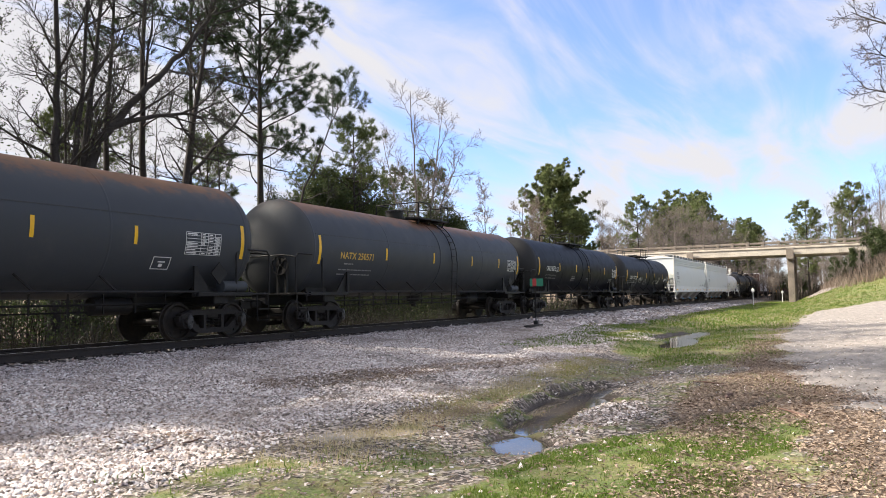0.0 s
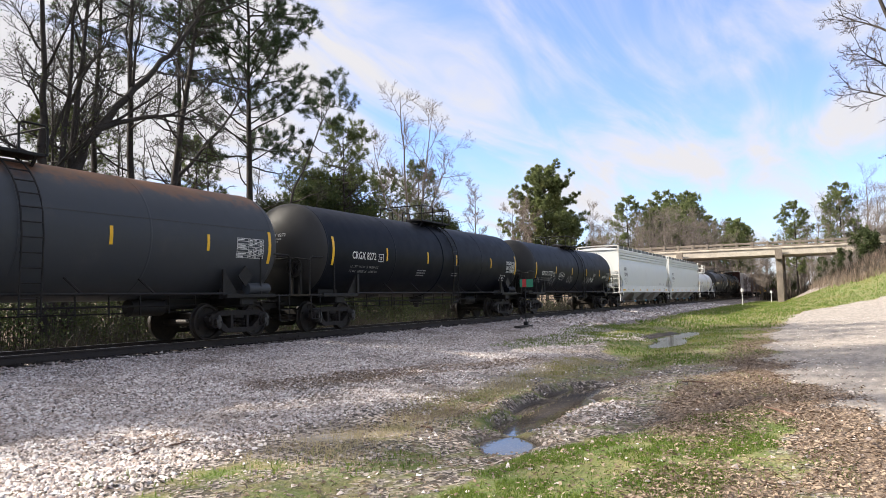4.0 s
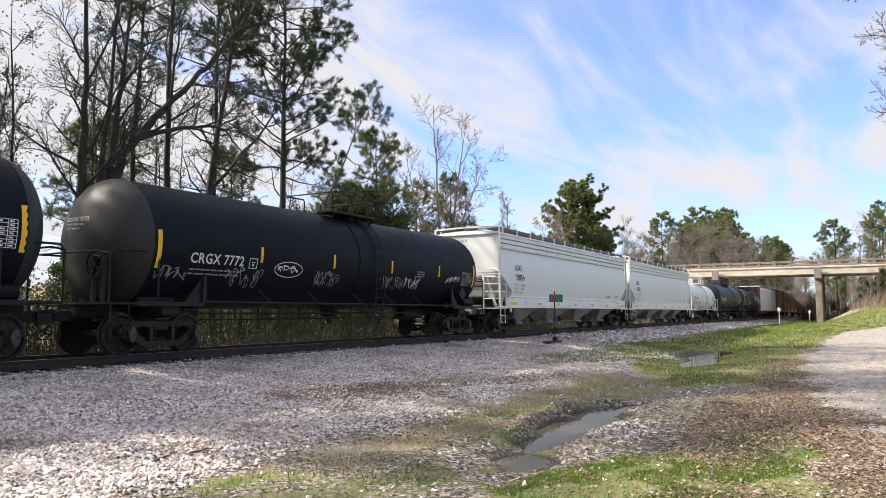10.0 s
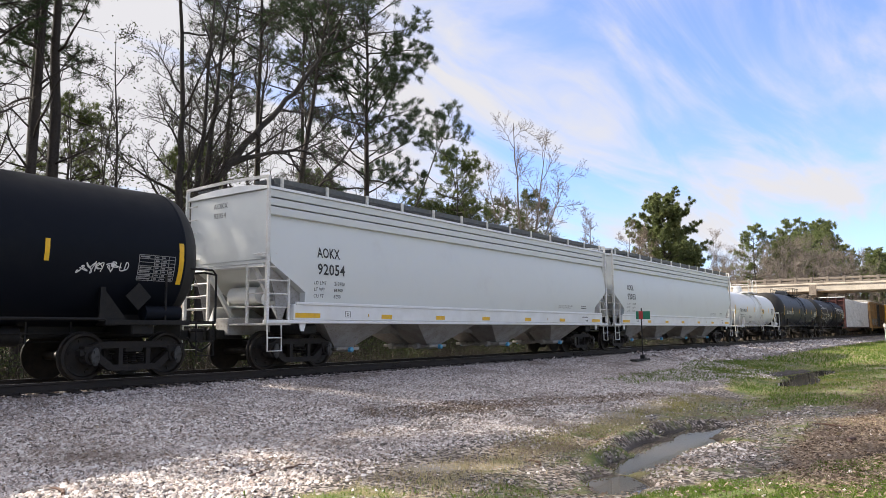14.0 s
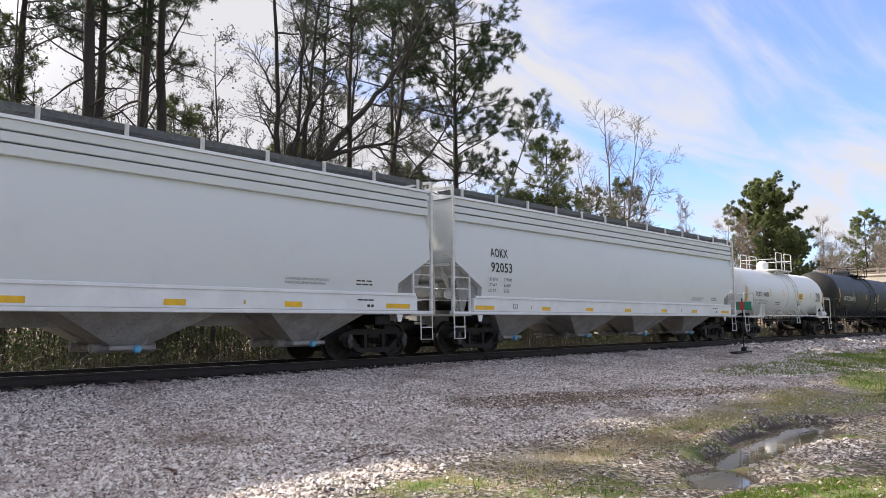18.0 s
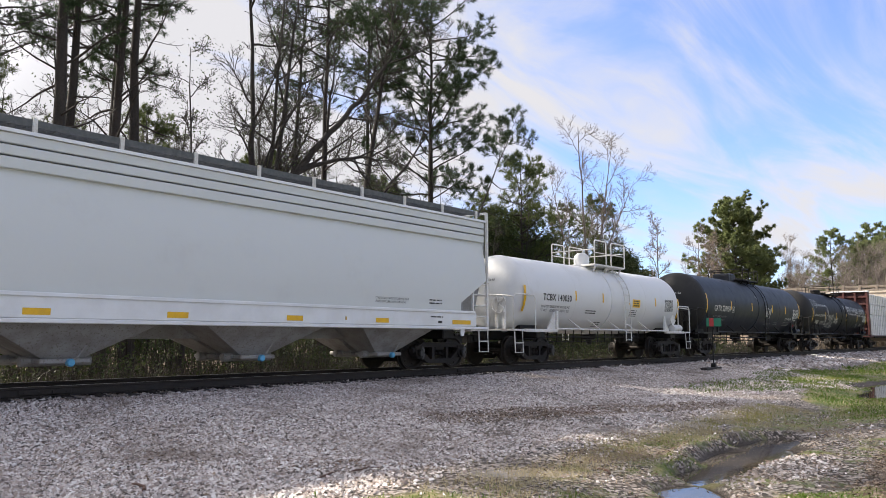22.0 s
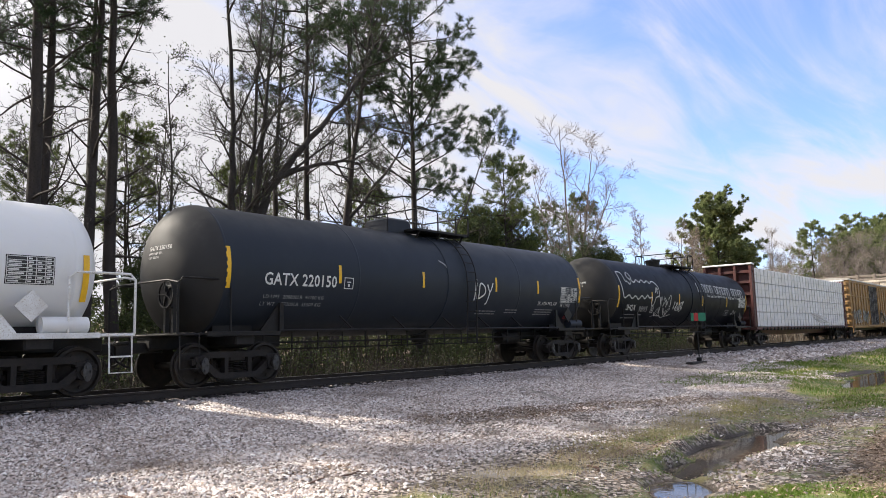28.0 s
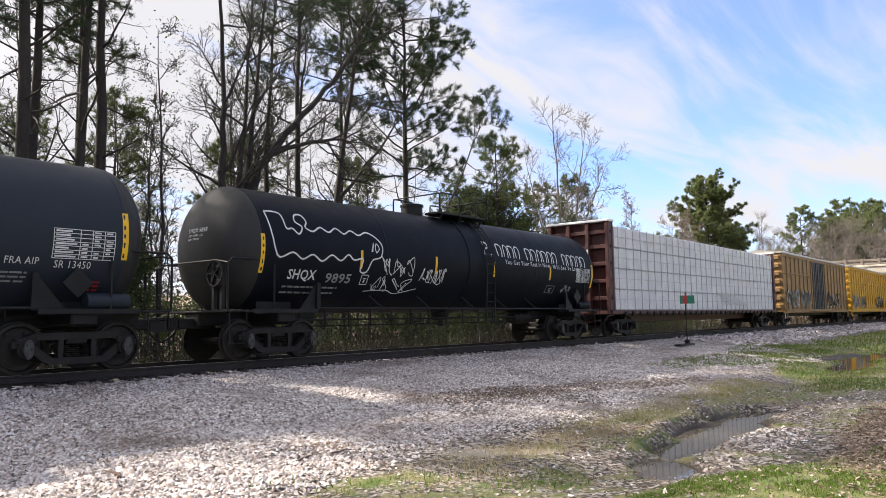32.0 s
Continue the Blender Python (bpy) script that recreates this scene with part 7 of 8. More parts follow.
def build_trees():
    g = random.Random(12)
    # the tall pines and hardwoods just beyond the track
    p1 = pine(101, 22.5, 0.27, 0.52, 30, 2.9, 0.9, 14, dead=24, nl=0.24, nw=0.018)
    p2 = pine(102, 21.5, 0.22, 0.62, 22, 2.6, 0.9, 13, lean=(0.8, 0.3), dead=20, nl=0.24, nw=0.018)
    p3 = pine(103, 22, 0.25, 0.60, 24, 2.9, 0.9, 13, lean=(-0.5, 0.2), dead=22, nl=0.24, nw=0.018)
    plant(p1, 8.9, 8.7, 10, 1.0, True)
    plant(p1, 9.6, 9.6, 140, 0.86)
    plant(p2, 10.9, 9.4, 20, 1.0, True)
    plant(p3, 11.9, 9.6, 0, 1.0, True)
    plant(p1, 6.2, 12.0, 70, 1.0)
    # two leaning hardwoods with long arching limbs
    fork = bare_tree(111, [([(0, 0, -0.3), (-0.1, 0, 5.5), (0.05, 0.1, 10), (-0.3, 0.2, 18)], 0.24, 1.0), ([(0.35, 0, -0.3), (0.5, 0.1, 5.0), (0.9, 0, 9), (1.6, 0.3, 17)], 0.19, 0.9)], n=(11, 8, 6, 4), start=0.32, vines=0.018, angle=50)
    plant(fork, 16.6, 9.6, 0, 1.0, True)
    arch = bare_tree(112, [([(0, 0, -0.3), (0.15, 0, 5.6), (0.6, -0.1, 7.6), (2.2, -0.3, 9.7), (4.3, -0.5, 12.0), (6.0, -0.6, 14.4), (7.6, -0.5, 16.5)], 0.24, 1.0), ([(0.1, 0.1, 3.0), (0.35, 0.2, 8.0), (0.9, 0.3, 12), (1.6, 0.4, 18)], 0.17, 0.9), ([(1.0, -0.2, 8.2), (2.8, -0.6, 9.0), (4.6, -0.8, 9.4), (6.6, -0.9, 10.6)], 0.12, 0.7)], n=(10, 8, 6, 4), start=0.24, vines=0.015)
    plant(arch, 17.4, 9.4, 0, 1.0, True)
    p4 = pine(104, 19.5, 0.20, 0.70, 18, 2.6, 0.8, 12, dead=20, nl=0.24, nw=0.018)
    plant(p4, 20.8, 10.2, 0, 1.0, True)
    slant = pine(105, 19.5, 0.21, 0.68, 18, 2.6, 0.8, 12, dead=20, lean=(3.6, 0.3), nl=0.24, nw=0.018)
    plant(slant, 21.6, 9.6, 0, 1.0, True)
    # the broad pine at the wood's edge, its foliage in flat tiers with gaps between
    big = pine(106, 20, 0.24, 0.44, 46, 5.4, 1.05, 16, dead=16, nl=0.25, nw=0.02, label="broad dark pine at the edge of the wood")
    plant(big, 29.4, 11.6, 0, 1.0, True)
    mid = pine(107, 19.5, 0.2, 0.66, 20, 2.8, 0.8, 11, dead=20, nl=0.24, nw=0.018)
    plant(mid, 26.0, 13.0, 40, 1.0, True)
    # a long limb that reaches out of the crown towards the light
    reach = pine(131, 13.4, 0.11, 0.80, 8, 1.5, 0.8, 14, dead=6, lean=(6.2, -0.4), nl=0.25, nw=0.02, label="slanting pine that leans out of the wood")
    plant(reach, 29.9, 11.2, 0, 1.0, True, dz=1.0)
    # dead limb that sweeps across in front of it
    sweep = bare_tree(113, [([(0, 0, -0.3), (0.2, 0, 5.6), (1.2, -0.2, 7.4), (3.6, -0.4, 10.0), (5.6, -0.4, 12.6)], 0.17, 0.8)], n=(8, 6, 5, 3), start=0.3, lengths=(3.4, 1.6, 0.8, 0.4))
    plant(sweep, 22.4, 10.5, 0, 1.0, True)
    # slim understory trees
    slim = bare_tree(114, [([(0, 0, -0.2), (0.2, 0.1, 5), (-0.2, 0, 12)], 0.10, 0.7)], n=(14, 9, 5, 3), start=0.25, lengths=(2.6, 1.3, 0.7, 0.35), vines=0.03, r1=0.04)
    plant(slim, 13.6, 9.0, 0, 1.0, True)
    for x, y, s in ((14.6, 11.5, 0.9), (6.6, 8.2, 1.0), (24.0, 9.2, 0.8), (19.0, 12.5, 1.1), (2.0, 7.6, 1.0), (27.5, 9.4, 0.75), (33.0, 10.0, 0.7), (10.0, 12.0, 1.1), (22.8, 13.5, 1.0)):
        plant(slim, x, y, g.uniform(0, 360), s)
    # evergreen undergrowth between the trunks
    ev = leafy_tree(121, 5.5, 0.09, 2.0, count=16, size=0.085)
    plant(ev, 12.9, 10.2, 0, 0.75, True)
    for x, y, s in ((7.0, 10.5, 0.7), (4.2, 9.4, 0.9), (18.6, 10.6, 0.65), (23.4, 11.8, 0.8), (26.4, 10.4, 1.0), (28.8, 9.8, 0.95), (31.8, 13.0, 1.2), (1.0, 11.0, 0.9), (34.5, 11.5, 1.1), (33.0, 9.6, 0.9), (-3.0, 9.0, 1.0)):
        plant(ev, x, y, g.uniform(0, 360), s)
    # the loose young pines beyond the broad one, with bare brush below them
    young = pine(132, 12.8, 0.15, 0.45, 26, 2.5, 0.9, 12, "needles_young", rounded=True, nl=0.25, nw=0.022, dead=14, label="young pine with loose yellow-green tufts")
    plant(young, 38.6, 12.0, 0, 1.0, True)
    plant(young, 36.2, 13.4, 120, 0.78)
    for x, y, s in ((37.4, 10.8, 0.78), (40.2, 11.2, 0.72), (35.6, 11.6, 0.65), (42.4, 13.0, 0.7)):
        plant(slim, x, y, g.uniform(0, 360), s)
    for x, y, t in ((4.0, 17.0, 0.95), (8.6, 19.0, 1.05), (12.6, 18.0, 0.8), (17.5, 20.0, 0.95), (22.0, 17.5, 0.8), (25.5, 20.0, 0.9), (32.0, 18.0, 0.85)):
        plant(young, x, y, g.uniform(0, 360), t)
    plant(ev, 37.6, 11.6, 30, 1.5)
    plant(ev, 40.0, 12.6, 200, 1.4)
    # the pale bare trees and the evergreens at their feet
    pale = bare_tree(115, [([(0, 0, -0.3), (0.1, 0, 6), (-0.3, 0, 10), (-0.9, 0, 16.8)], 0.17, 1.0), ([(0.1, 0, 3), (1.2, -0.4, 8), (2.4, -0.9, 15.4)], 0.14, 1.0), ([(0, 0, 2), (-1.3, 0.6, 6.5), (-2.6, 1.4, 13.0)], 0.11, 0.8), ([(0.3, -0.1, 5), (2.0, -0.9, 8.5), (3.9, -2.0, 13.2)], 0.10, 0.8)], "bark_pale", n=(9, 8, 6, 3), start=0.30, lengths=(4.3, 2.0, 1.1, 0.5), lift=0.05, label="slender pale bare tree with upswept twigs", angle=30, r1=0.05, stout=1.0)
    plant(pale, 50.6, 14.2, 0, 1.06, True)
    shrub = leafy_tree(123, 6.4, 0.12, 2.5, "leaf_green", 20, 0.12, label="rounded dark-green evergreen tree beside the track", start=0.15, n=18)
    plant(shrub, 55.6, 14.2, 0, 1.05, True)
    plant(shrub, 58.8, 15.0, 80, 1.1)
    plant(shrub, 47.0, 13.6, 160, 0.95)
    plant(shrub, 44.2, 14.0, 250, 0.9)
    for x, y, t in ((36.6, 12.6, 1.15), (39.6, 13.6, 1.3), (42.0, 12.8, 1.1), (34.4, 13.6, 1.0), (49.6, 13.4, 1.0), (52.8, 13.6, 1.1)):
        plant(shrub, x, y, g.uniform(0, 360), t)
    plant(young, 56.4, 16.4, 70, 1.02)
    plant(young, 51.6, 17.0, 200, 0.92)
    plant(slim, 46.0, 12.4, 10, 0.75)
    plant(slim, 49.0, 12.4, 90, 0.7)
    pale2 = bare_tree(116, [([(0, 0, -0.2), (0.1, 0, 4), (0.4, 0.1, 10.5)], 0.13, 0.8)], "bark_pale", n=(15, 9, 6, 3), start=0.2, lengths=(3.5, 1.7, 0.9, 0.4), lift=0.06, buds=True, label="pale bare tree in early bud")
    plant(pale2, 83, 17, 0, 1.15, True)
    plant(pale2, 92, 19, 100, 1.05)
    plant(pale2, 87, 18, 40, 0.95)
    plant(pale2, 89, 21, 300, 1.1)
    plant(pale2, 76, 20, 200, 1.1)
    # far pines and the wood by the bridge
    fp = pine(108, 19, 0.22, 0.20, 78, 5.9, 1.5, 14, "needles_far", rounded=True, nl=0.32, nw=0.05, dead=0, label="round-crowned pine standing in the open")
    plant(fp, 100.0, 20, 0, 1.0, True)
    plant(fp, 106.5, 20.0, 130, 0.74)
    lp = pine(109, 19, 0.22, 0.25, 34, 4.4, 0.8, 7, "needles_far", rounded=True, nl=0.46, nw=0.085, dead=0, label="distant pine with sunlight and haze in its needle colour")
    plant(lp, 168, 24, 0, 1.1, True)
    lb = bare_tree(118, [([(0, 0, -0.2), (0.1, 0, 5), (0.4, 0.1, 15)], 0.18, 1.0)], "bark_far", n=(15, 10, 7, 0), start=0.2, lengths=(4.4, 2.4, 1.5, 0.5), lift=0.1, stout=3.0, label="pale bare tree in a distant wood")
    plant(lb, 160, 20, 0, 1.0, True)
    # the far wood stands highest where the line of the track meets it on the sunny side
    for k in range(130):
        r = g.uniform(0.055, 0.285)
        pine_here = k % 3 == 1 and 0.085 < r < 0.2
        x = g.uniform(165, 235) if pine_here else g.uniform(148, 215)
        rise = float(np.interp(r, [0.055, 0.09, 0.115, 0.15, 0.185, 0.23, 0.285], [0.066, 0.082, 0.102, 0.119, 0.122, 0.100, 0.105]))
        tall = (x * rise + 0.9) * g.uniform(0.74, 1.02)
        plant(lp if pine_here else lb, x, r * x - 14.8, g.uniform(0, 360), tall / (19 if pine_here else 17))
    ls = leafy_tree(124, 7.5, 0.13, 2.8, "leaf_green", 5, 0.26, label="distant rounded evergreen tree by the track", start=0.3, n=12)
    plant(ls, 66, 18, 0, 1.0, True)
    for k in range(24):
        x, y = g.uniform(62, 135), g.uniform(16, 55)
        plant(lb if k % 2 else ls, x, y, g.uniform(0, 360), g.uniform(0.45, 0.62) if k % 2 else g.uniform(0.6, 0.95))
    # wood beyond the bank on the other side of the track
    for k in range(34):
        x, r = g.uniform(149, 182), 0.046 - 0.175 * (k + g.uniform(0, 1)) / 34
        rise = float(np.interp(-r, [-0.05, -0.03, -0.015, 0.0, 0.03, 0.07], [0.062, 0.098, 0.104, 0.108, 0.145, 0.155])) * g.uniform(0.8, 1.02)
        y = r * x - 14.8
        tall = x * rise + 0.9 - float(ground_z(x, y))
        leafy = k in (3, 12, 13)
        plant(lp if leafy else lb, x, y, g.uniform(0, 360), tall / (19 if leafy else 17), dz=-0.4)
    # scrub on the bridge's bank
    for k in range(22):
        x, y = g.uniform(108, 131), g.uniform(-27, -12.5)
        plant(lb, x, y, g.uniform(0, 360), g.uniform(0.14, 0.3))
    bush = leafy_tree(125, 2.2, 0.06, 1.5, "leaf_green", 14, 0.2, label="dark evergreen bush on the bridge bank", start=0.08, n=12)
    plant(bush, 128.5, -15.2, 0, 1.2, True)
    for x, y, t in ((126, -18.0, 0.9), (122, -21, 1.1), (130, -21, 1.25), (118, -17, 0.7)):
        plant(bush, x, y, g.uniform(0, 360), t)
    # woods that close the view along the line
    for k in range(34):
        x, y = g.uniform(262, 340), g.uniform(-95, 80)
        plant((lp, lb, lb)[k % 3], x, y if abs(y) > 5 else y + 12, g.uniform(0, 360), g.uniform(0.9, 1.2))
    for k in range(20):
        plant(lb if k % 2 else ls, g.uniform(150, 250), g.uniform(-12, -4.6), g.uniform(0, 360), g.uniform(0.4, 0.8))
    # bare tree over the road
    over = bare_tree(117, [([(0, 0, -0.3), (0.2, 0.8, 5), (0.6, 2.6, 10), (0.4, 5.0, 18)], 0.22, 1.0)], "bark_grey", n=(14, 8, 6, 4), start=0.3, lengths=(4.6, 2.3, 1.1, 0.5), buds=True, label="bare roadside tree in early bud")
    plant(over, 33, -20.9, 0, 1.0, True)
    # unseen trees added behind the viewer to dim tank reflections, and beside the line
    for k in range(14):
        plant((lp, lb, lb)[k % 3], g.uniform(-70, 45), g.uniform(-60, -38), g.uniform(0, 360), g.uniform(0.7, 1.0))
    # out of view on the left, added to dapple the sun on the ground
    for x, y, t in ((-1.0, 10.4, fork), (-4.0, 12.5, fork), (-10.5, 13, p1), (2.2, 11.6, p2), (4.4, 10.2, slim), (-4.5, 9.8, slim), (-3.0, 17.0, p2), (5.0, 15.5, slim), (-11.0, 10.5, slim)):
        plant(t, x, y, g.uniform(0, 360), 1.0)
    for k in range(6):
        plant((slim, slim, fork)[k % 3], g.uniform(-34, -14), g.uniform(9, 26), g.uniform(0, 360), g.uniform(0.8, 1.0))
    for k in range(11):
        plant(slim, 5 + 2.5 * k + g.uniform(-0.8, 0.8), g.uniform(14, 20), g.uniform(0, 360), g.uniform(0.85, 1.15))
    for k in range(10):
        plant(ls, -10 + 6.6 * k + g.uniform(-1, 1), g.uniform(15, 21), g.uniform(0, 360), g.uniform(0.45, 0.6))
    for x, y, t in ((3.0, 17.5, p2), (9.6, 18.5, p3), (14.4, 17.0, p1), (24.6, 18.0, p2)):
        plant(t, x, y, g.uniform(0, 360), g.uniform(0.95, 1.05))
    for k in range(16):
        plant((slim, ls, slim, ls)[k % 4], g.uniform(4, 62), g.uniform(22, 46), g.uniform(0, 360), g.uniform(0.55, 0.85))


build_trees()


# ---- ground cover ----
def scatter(g, n, x0, x1, y0, y1, weight):
    """n tries in a field; keeps those that the weight (0 to 1) lets through."""
    x, y = g.uniform(x0, x1, n), g.uniform(y0, y1, n)
    k = g.random(n) < weight(x, y)
    return x[k], y[k]


def stones(name, g, x, y, size, label, sink=0.25):
    """Angular stones: half-sunk five-cornered lumps, each turned and squashed its own way."""
    n = len(x)
    r = size * np.clip(np.exp(g.normal(0, 0.32, n)), 0.5, 1.9)
    base = np.array([[1, 0, -0.4], [-1, 0, -0.4], [0, 1, -0.4], [0, -1, -0.4], [0, 0, 0.9]], float)
    V = base[None] * g.uniform(0.7, 1.2, (n, 5, 1)) + g.normal(0, 0.22, (n, 5, 3))
    V *= np.stack([g.uniform(0.9, 1.5, n), g.uniform(0.65, 1.0, n), g.uniform(0.45, 0.8, n)], -1)[:, None]
    t = g.uniform(0, 6.28, n)
    tilt = g.normal(0, 0.35, n)
    c, s = np.cos(tilt)[:, None], np.sin(tilt)[:, None]
    X, Z = V[:, :, 0] * c - V[:, :, 2] * s, V[:, :, 0] * s + V[:, :, 2] * c
    c, s = np.cos(t)[:, None], np.sin(t)[:, None]
    P = np.stack([X * c - V[:, :, 1] * s, X * s + V[:, :, 1] * c, Z], -1) * r[:, None, None]
    P += np.stack([x, y, ground_z(x, y) + r * sink], -1)[:, None]
    f = np.array([[0, 2, 4], [2, 1, 4], [1, 3, 4], [3, 0, 4]])
    F = (f[None] + (np.arange(n) * 5)[:, None, None]).reshape(-1, 3)
    tagged(new(name, np_mesh(name, P.reshape(-1, 3), F, M["stone"])), label, "gravel", kind="stuff")


def blades(name, g, x, y, tall, wide, lean, material, label, category="grass"):
    """Upright bent blades of two joined pieces."""
    n = len(x)
    h = tall * g.uniform(0.45, 1.25, n)
    a = g.uniform(0, 6.28, n)
    b = g.uniform(0, 6.28, n)
    k = np.abs(g.normal(0, lean, n))
    p = np.stack([x, y, ground_z(x, y) - 0.01], -1)
    side = np.stack([np.cos(a), np.sin(a), 0 * a], -1) * (wide * g.uniform(0.6, 1.2, n) / 2)[:, None]
    out = np.stack([np.cos(b), np.sin(b), 0 * b], -1) * (h * k)[:, None]
    up = np.zeros((n, 3))
    up[:, 2] = h / np.sqrt(1 + k * k)
    mid = p + out * 0.35 + up * 0.6
    V = np.stack([p - side, p + side, mid + side * 0.7, mid - side * 0.7, p + out + up], 1).reshape(-1, 3)
    i = (np.arange(n) * 5)[:, None]
    F = np.concatenate([i + np.array([[0, 1, 2]]), i + np.array([[0, 2, 3]]), i + np.array([[3, 2, 4]])], 0)
    tagged(new(name, np_mesh(name, V, F, material)), label, category, kind="stuff")


def fallen(name, g, x, y, size, material, label):
    """Curled leaves lying on the ground."""
    n = len(x)
    a = g.uniform(0, 6.28, n)
    r = size * g.uniform(0.5, 1.3, n)
    d = np.stack([np.cos(a), np.sin(a), g.normal(0, 0.25, n)], -1) * r[:, None]
    s = np.stack([-np.sin(a), np.cos(a), g.normal(0, 0.35, n)], -1) * (r * 0.42)[:, None]
    p = np.stack([x, y, ground_z(x, y) + 0.008 + g.uniform(0, 0.02, n)], -1)
    curl = np.zeros((n, 3))
    curl[:, 2] = r * g.uniform(0.05, 0.4, n)
    V = np.stack([p - d, p + s + curl, p + d, p - s + curl], 1).reshape(-1, 3)
    i = (np.arange(n) * 4)[:, None]
    F = np.concatenate([i + np.array([[0, 1, 2]]), i + np.array([[0, 2, 3]])], 0)
    tagged(new(name, np_mesh(name, V, F, material)), label, "leaf litter", kind="stuff")


def ballast_weight(x, y):
    far = np.interp(np.hypot(x, y + 14.8), [0, 9, 16, 26, 36, 60], [1, 1, 0.6, 0.3, 0.2, 0.1])
    edge = smooth01((y + 9.3 + 0.6 * wave(x, y, 0.8, 2.0)) / 1.6)
    thin = 1 - 0.78 * smooth01((wave(x, y, 0.55, 4.0) + 0.5 * wave(x, y, 1.9, 1.0) - 0.15) / 0.5) * smooth01((-y - 5.0) / 1.5) * smooth01((x - 6) / 3)
    g, l, r, w = ground_zones(x, y)
    return 0.8 * far * edge * thin * (1 - 0.5 * smooth01(blob(x, y, DIRT) * 1.2 + 0.2)) * (1 - 0.6 * smooth01(blob(x, y, SAND) * 2 + 0.3)) * (1 - smooth01((g - 0.5) / 0.3)) * (np.abs(y) > 1.32) * (1 - 0.9 * rill(x, y))


def build_cover():
    g = np.random.default_rng(31)
    x, y = scatter(g, 560000, 1.0, 34, -9.6, -1.3, ballast_weight)
    stones("ballast", g, x, y, 0.0225, "pinkish grey crushed-granite ballast beside the track")
    x, y = scatter(g, 16000, 34, 95, -6.0, -1.3, lambda x, y: np.interp(x, [34, 60, 95], [0.9, 0.5, 0.2]) * (y > np.interp(x, [30, 60, 130], [-4.9, -4.6, -5.2])))
    stones("ballast", g, x, y, 0.075, "distant crushed-granite ballast beside the track")
    x, y = scatter(g, 30000, -2, 45, -1.3, 2.6, lambda x, y: np.interp(x, [-2, 15, 45], [1, 0.9, 0.4]))
    stones("ballast", g, x, y, 0.042, "crushed-granite ballast between the ties", 0.0)
    # loose gravel in the thin grass, on the stony rise and along the road's edge
    x, y = scatter(g, 30000, 4, 20, -15.2, -8.6, lambda x, y: 0.05 * (blob(x, y, PUDDLES) < 0.05) + 0.9 * (blob(x, y, [(10.7, -11.75, 1.1, 0.55, 0), (9.6, -11.6, 0.8, 0.4, 10)]) > 0) * (blob(x, y, PUDDLES) < 0.15))
    stones("gravel", g, x, y, 0.022, "pale loose gravel scattered in thin grass")
    x, y = scatter(g, 9000, 8, 50, -20.5, -13.2, lambda x, y: ground_zones(x, y)[2] * np.interp(x, [8, 50], [0.5, 0.25]))
    stones("gravel", g, x, y, 0.018, "fine gravel on the packed road")
    # grass
    x, y = scatter(g, 240000, 4.6, 13, -15.0, -9.2, lambda x, y: smooth01((ground_zones(x, y)[0] - 0.42) / 0.4) * (blob(x, y, PUDDLES) < -0.02) * (0.15 + 0.85 * (wave(x, y, 3.1, 0.5) + 0.6 * wave(x, y, 7.3, 1.5) > -0.05)))
    blades("grass", g, x, y, 0.046, 0.010, 1.1, M["grass"], "short bright green grass over leaf litter")
    x, y = scatter(g, 95000, 13, 40, -14.5, -4.2, lambda x, y: smooth01((ground_zones(x, y)[0] - 0.42) / 0.4) * (blob(x, y, POND) < 0.0) * (blob(x, y, PUDDLES) < 0) * (0.3 + 0.7 * (wave(x, y, 1.3, 0.9) > -0.15)))
    blades("grass", g, x, y, 0.07, 0.022, 1.1, M["grass"], "sunlit grass along the ditch")
    x, y = scatter(g, 60000, 38, 125, -26, -4.4, lambda x, y: smooth01((ground_zones(x, y)[0] - 0.4) / 0.3))
    blades("grass", g, x, y, 0.14, 0.06, 0.8, M["grass"], "bright grass running on to the bridge")
    # straw colour mixed in to yellow the far lawn as sunlight would
    x, y = scatter(g, 26000, 38, 125, -24, -4.4, lambda x, y: smooth01((ground_zones(x, y)[0] - 0.3) / 0.3) * (0.25 + 0.75 * (wave(x, y, 0.5, 4.0) > 0)))
    blades("straw", g, x, y, 0.13, 0.06, 1.1, M["straw"], "straw blades standing in for sunlight on the grass by the bridge", "straw")
    x, y = scatter(g, 17000, 19, 40, -8.6, -4.0, lambda x, y: (blob(x, y, [(28, -6.6, 7.0, 1.5, -4), (34, -5.2, 5.0, 1.0, 4)]) > 0) * (blob(x, y, POND) < 0))
    blades("tall_grass", g, x, y, 0.09, 0.026, 1.1, M["grass"], "rank wet grass at the foot of the ballast")
    xb, yb = scatter(g, 16000, 13.5, 20, -10.2, -8.2, lambda x, y: smooth01(blob(x, y, [(15.8, -9.2, 1.7, 0.42, -6), (11.2, -9.5, 1.2, 0.3, -5), (18.6, -8.9, 2.0, 0.4, 2)]) * 1.6 + 0.35) * (blob(x, y, PUDDLES) < 0.0) * (wave(x, y, 2.9, 1.0) + 0.7 * wave(x, y, 6.7, 2.0) > 0.0))
    blades("grass", g, xb, yb, 0.075, 0.010, 1.2, M["grass_yellow"], "yellowing grass tufts on the ditch bank")
    x, y = scatter(g, 60000, 6.0, 20, -12.3, -7.6, lambda x, y: np.exp(-((y + 9.35 - 0.05 * (x - 12)) / 0.55) ** 2) * (blob(x, y, PUDDLES) < 0.0) * (0.25 + 0.75 * (wave(x, y, 2.2, 3.0) > -0.2)))
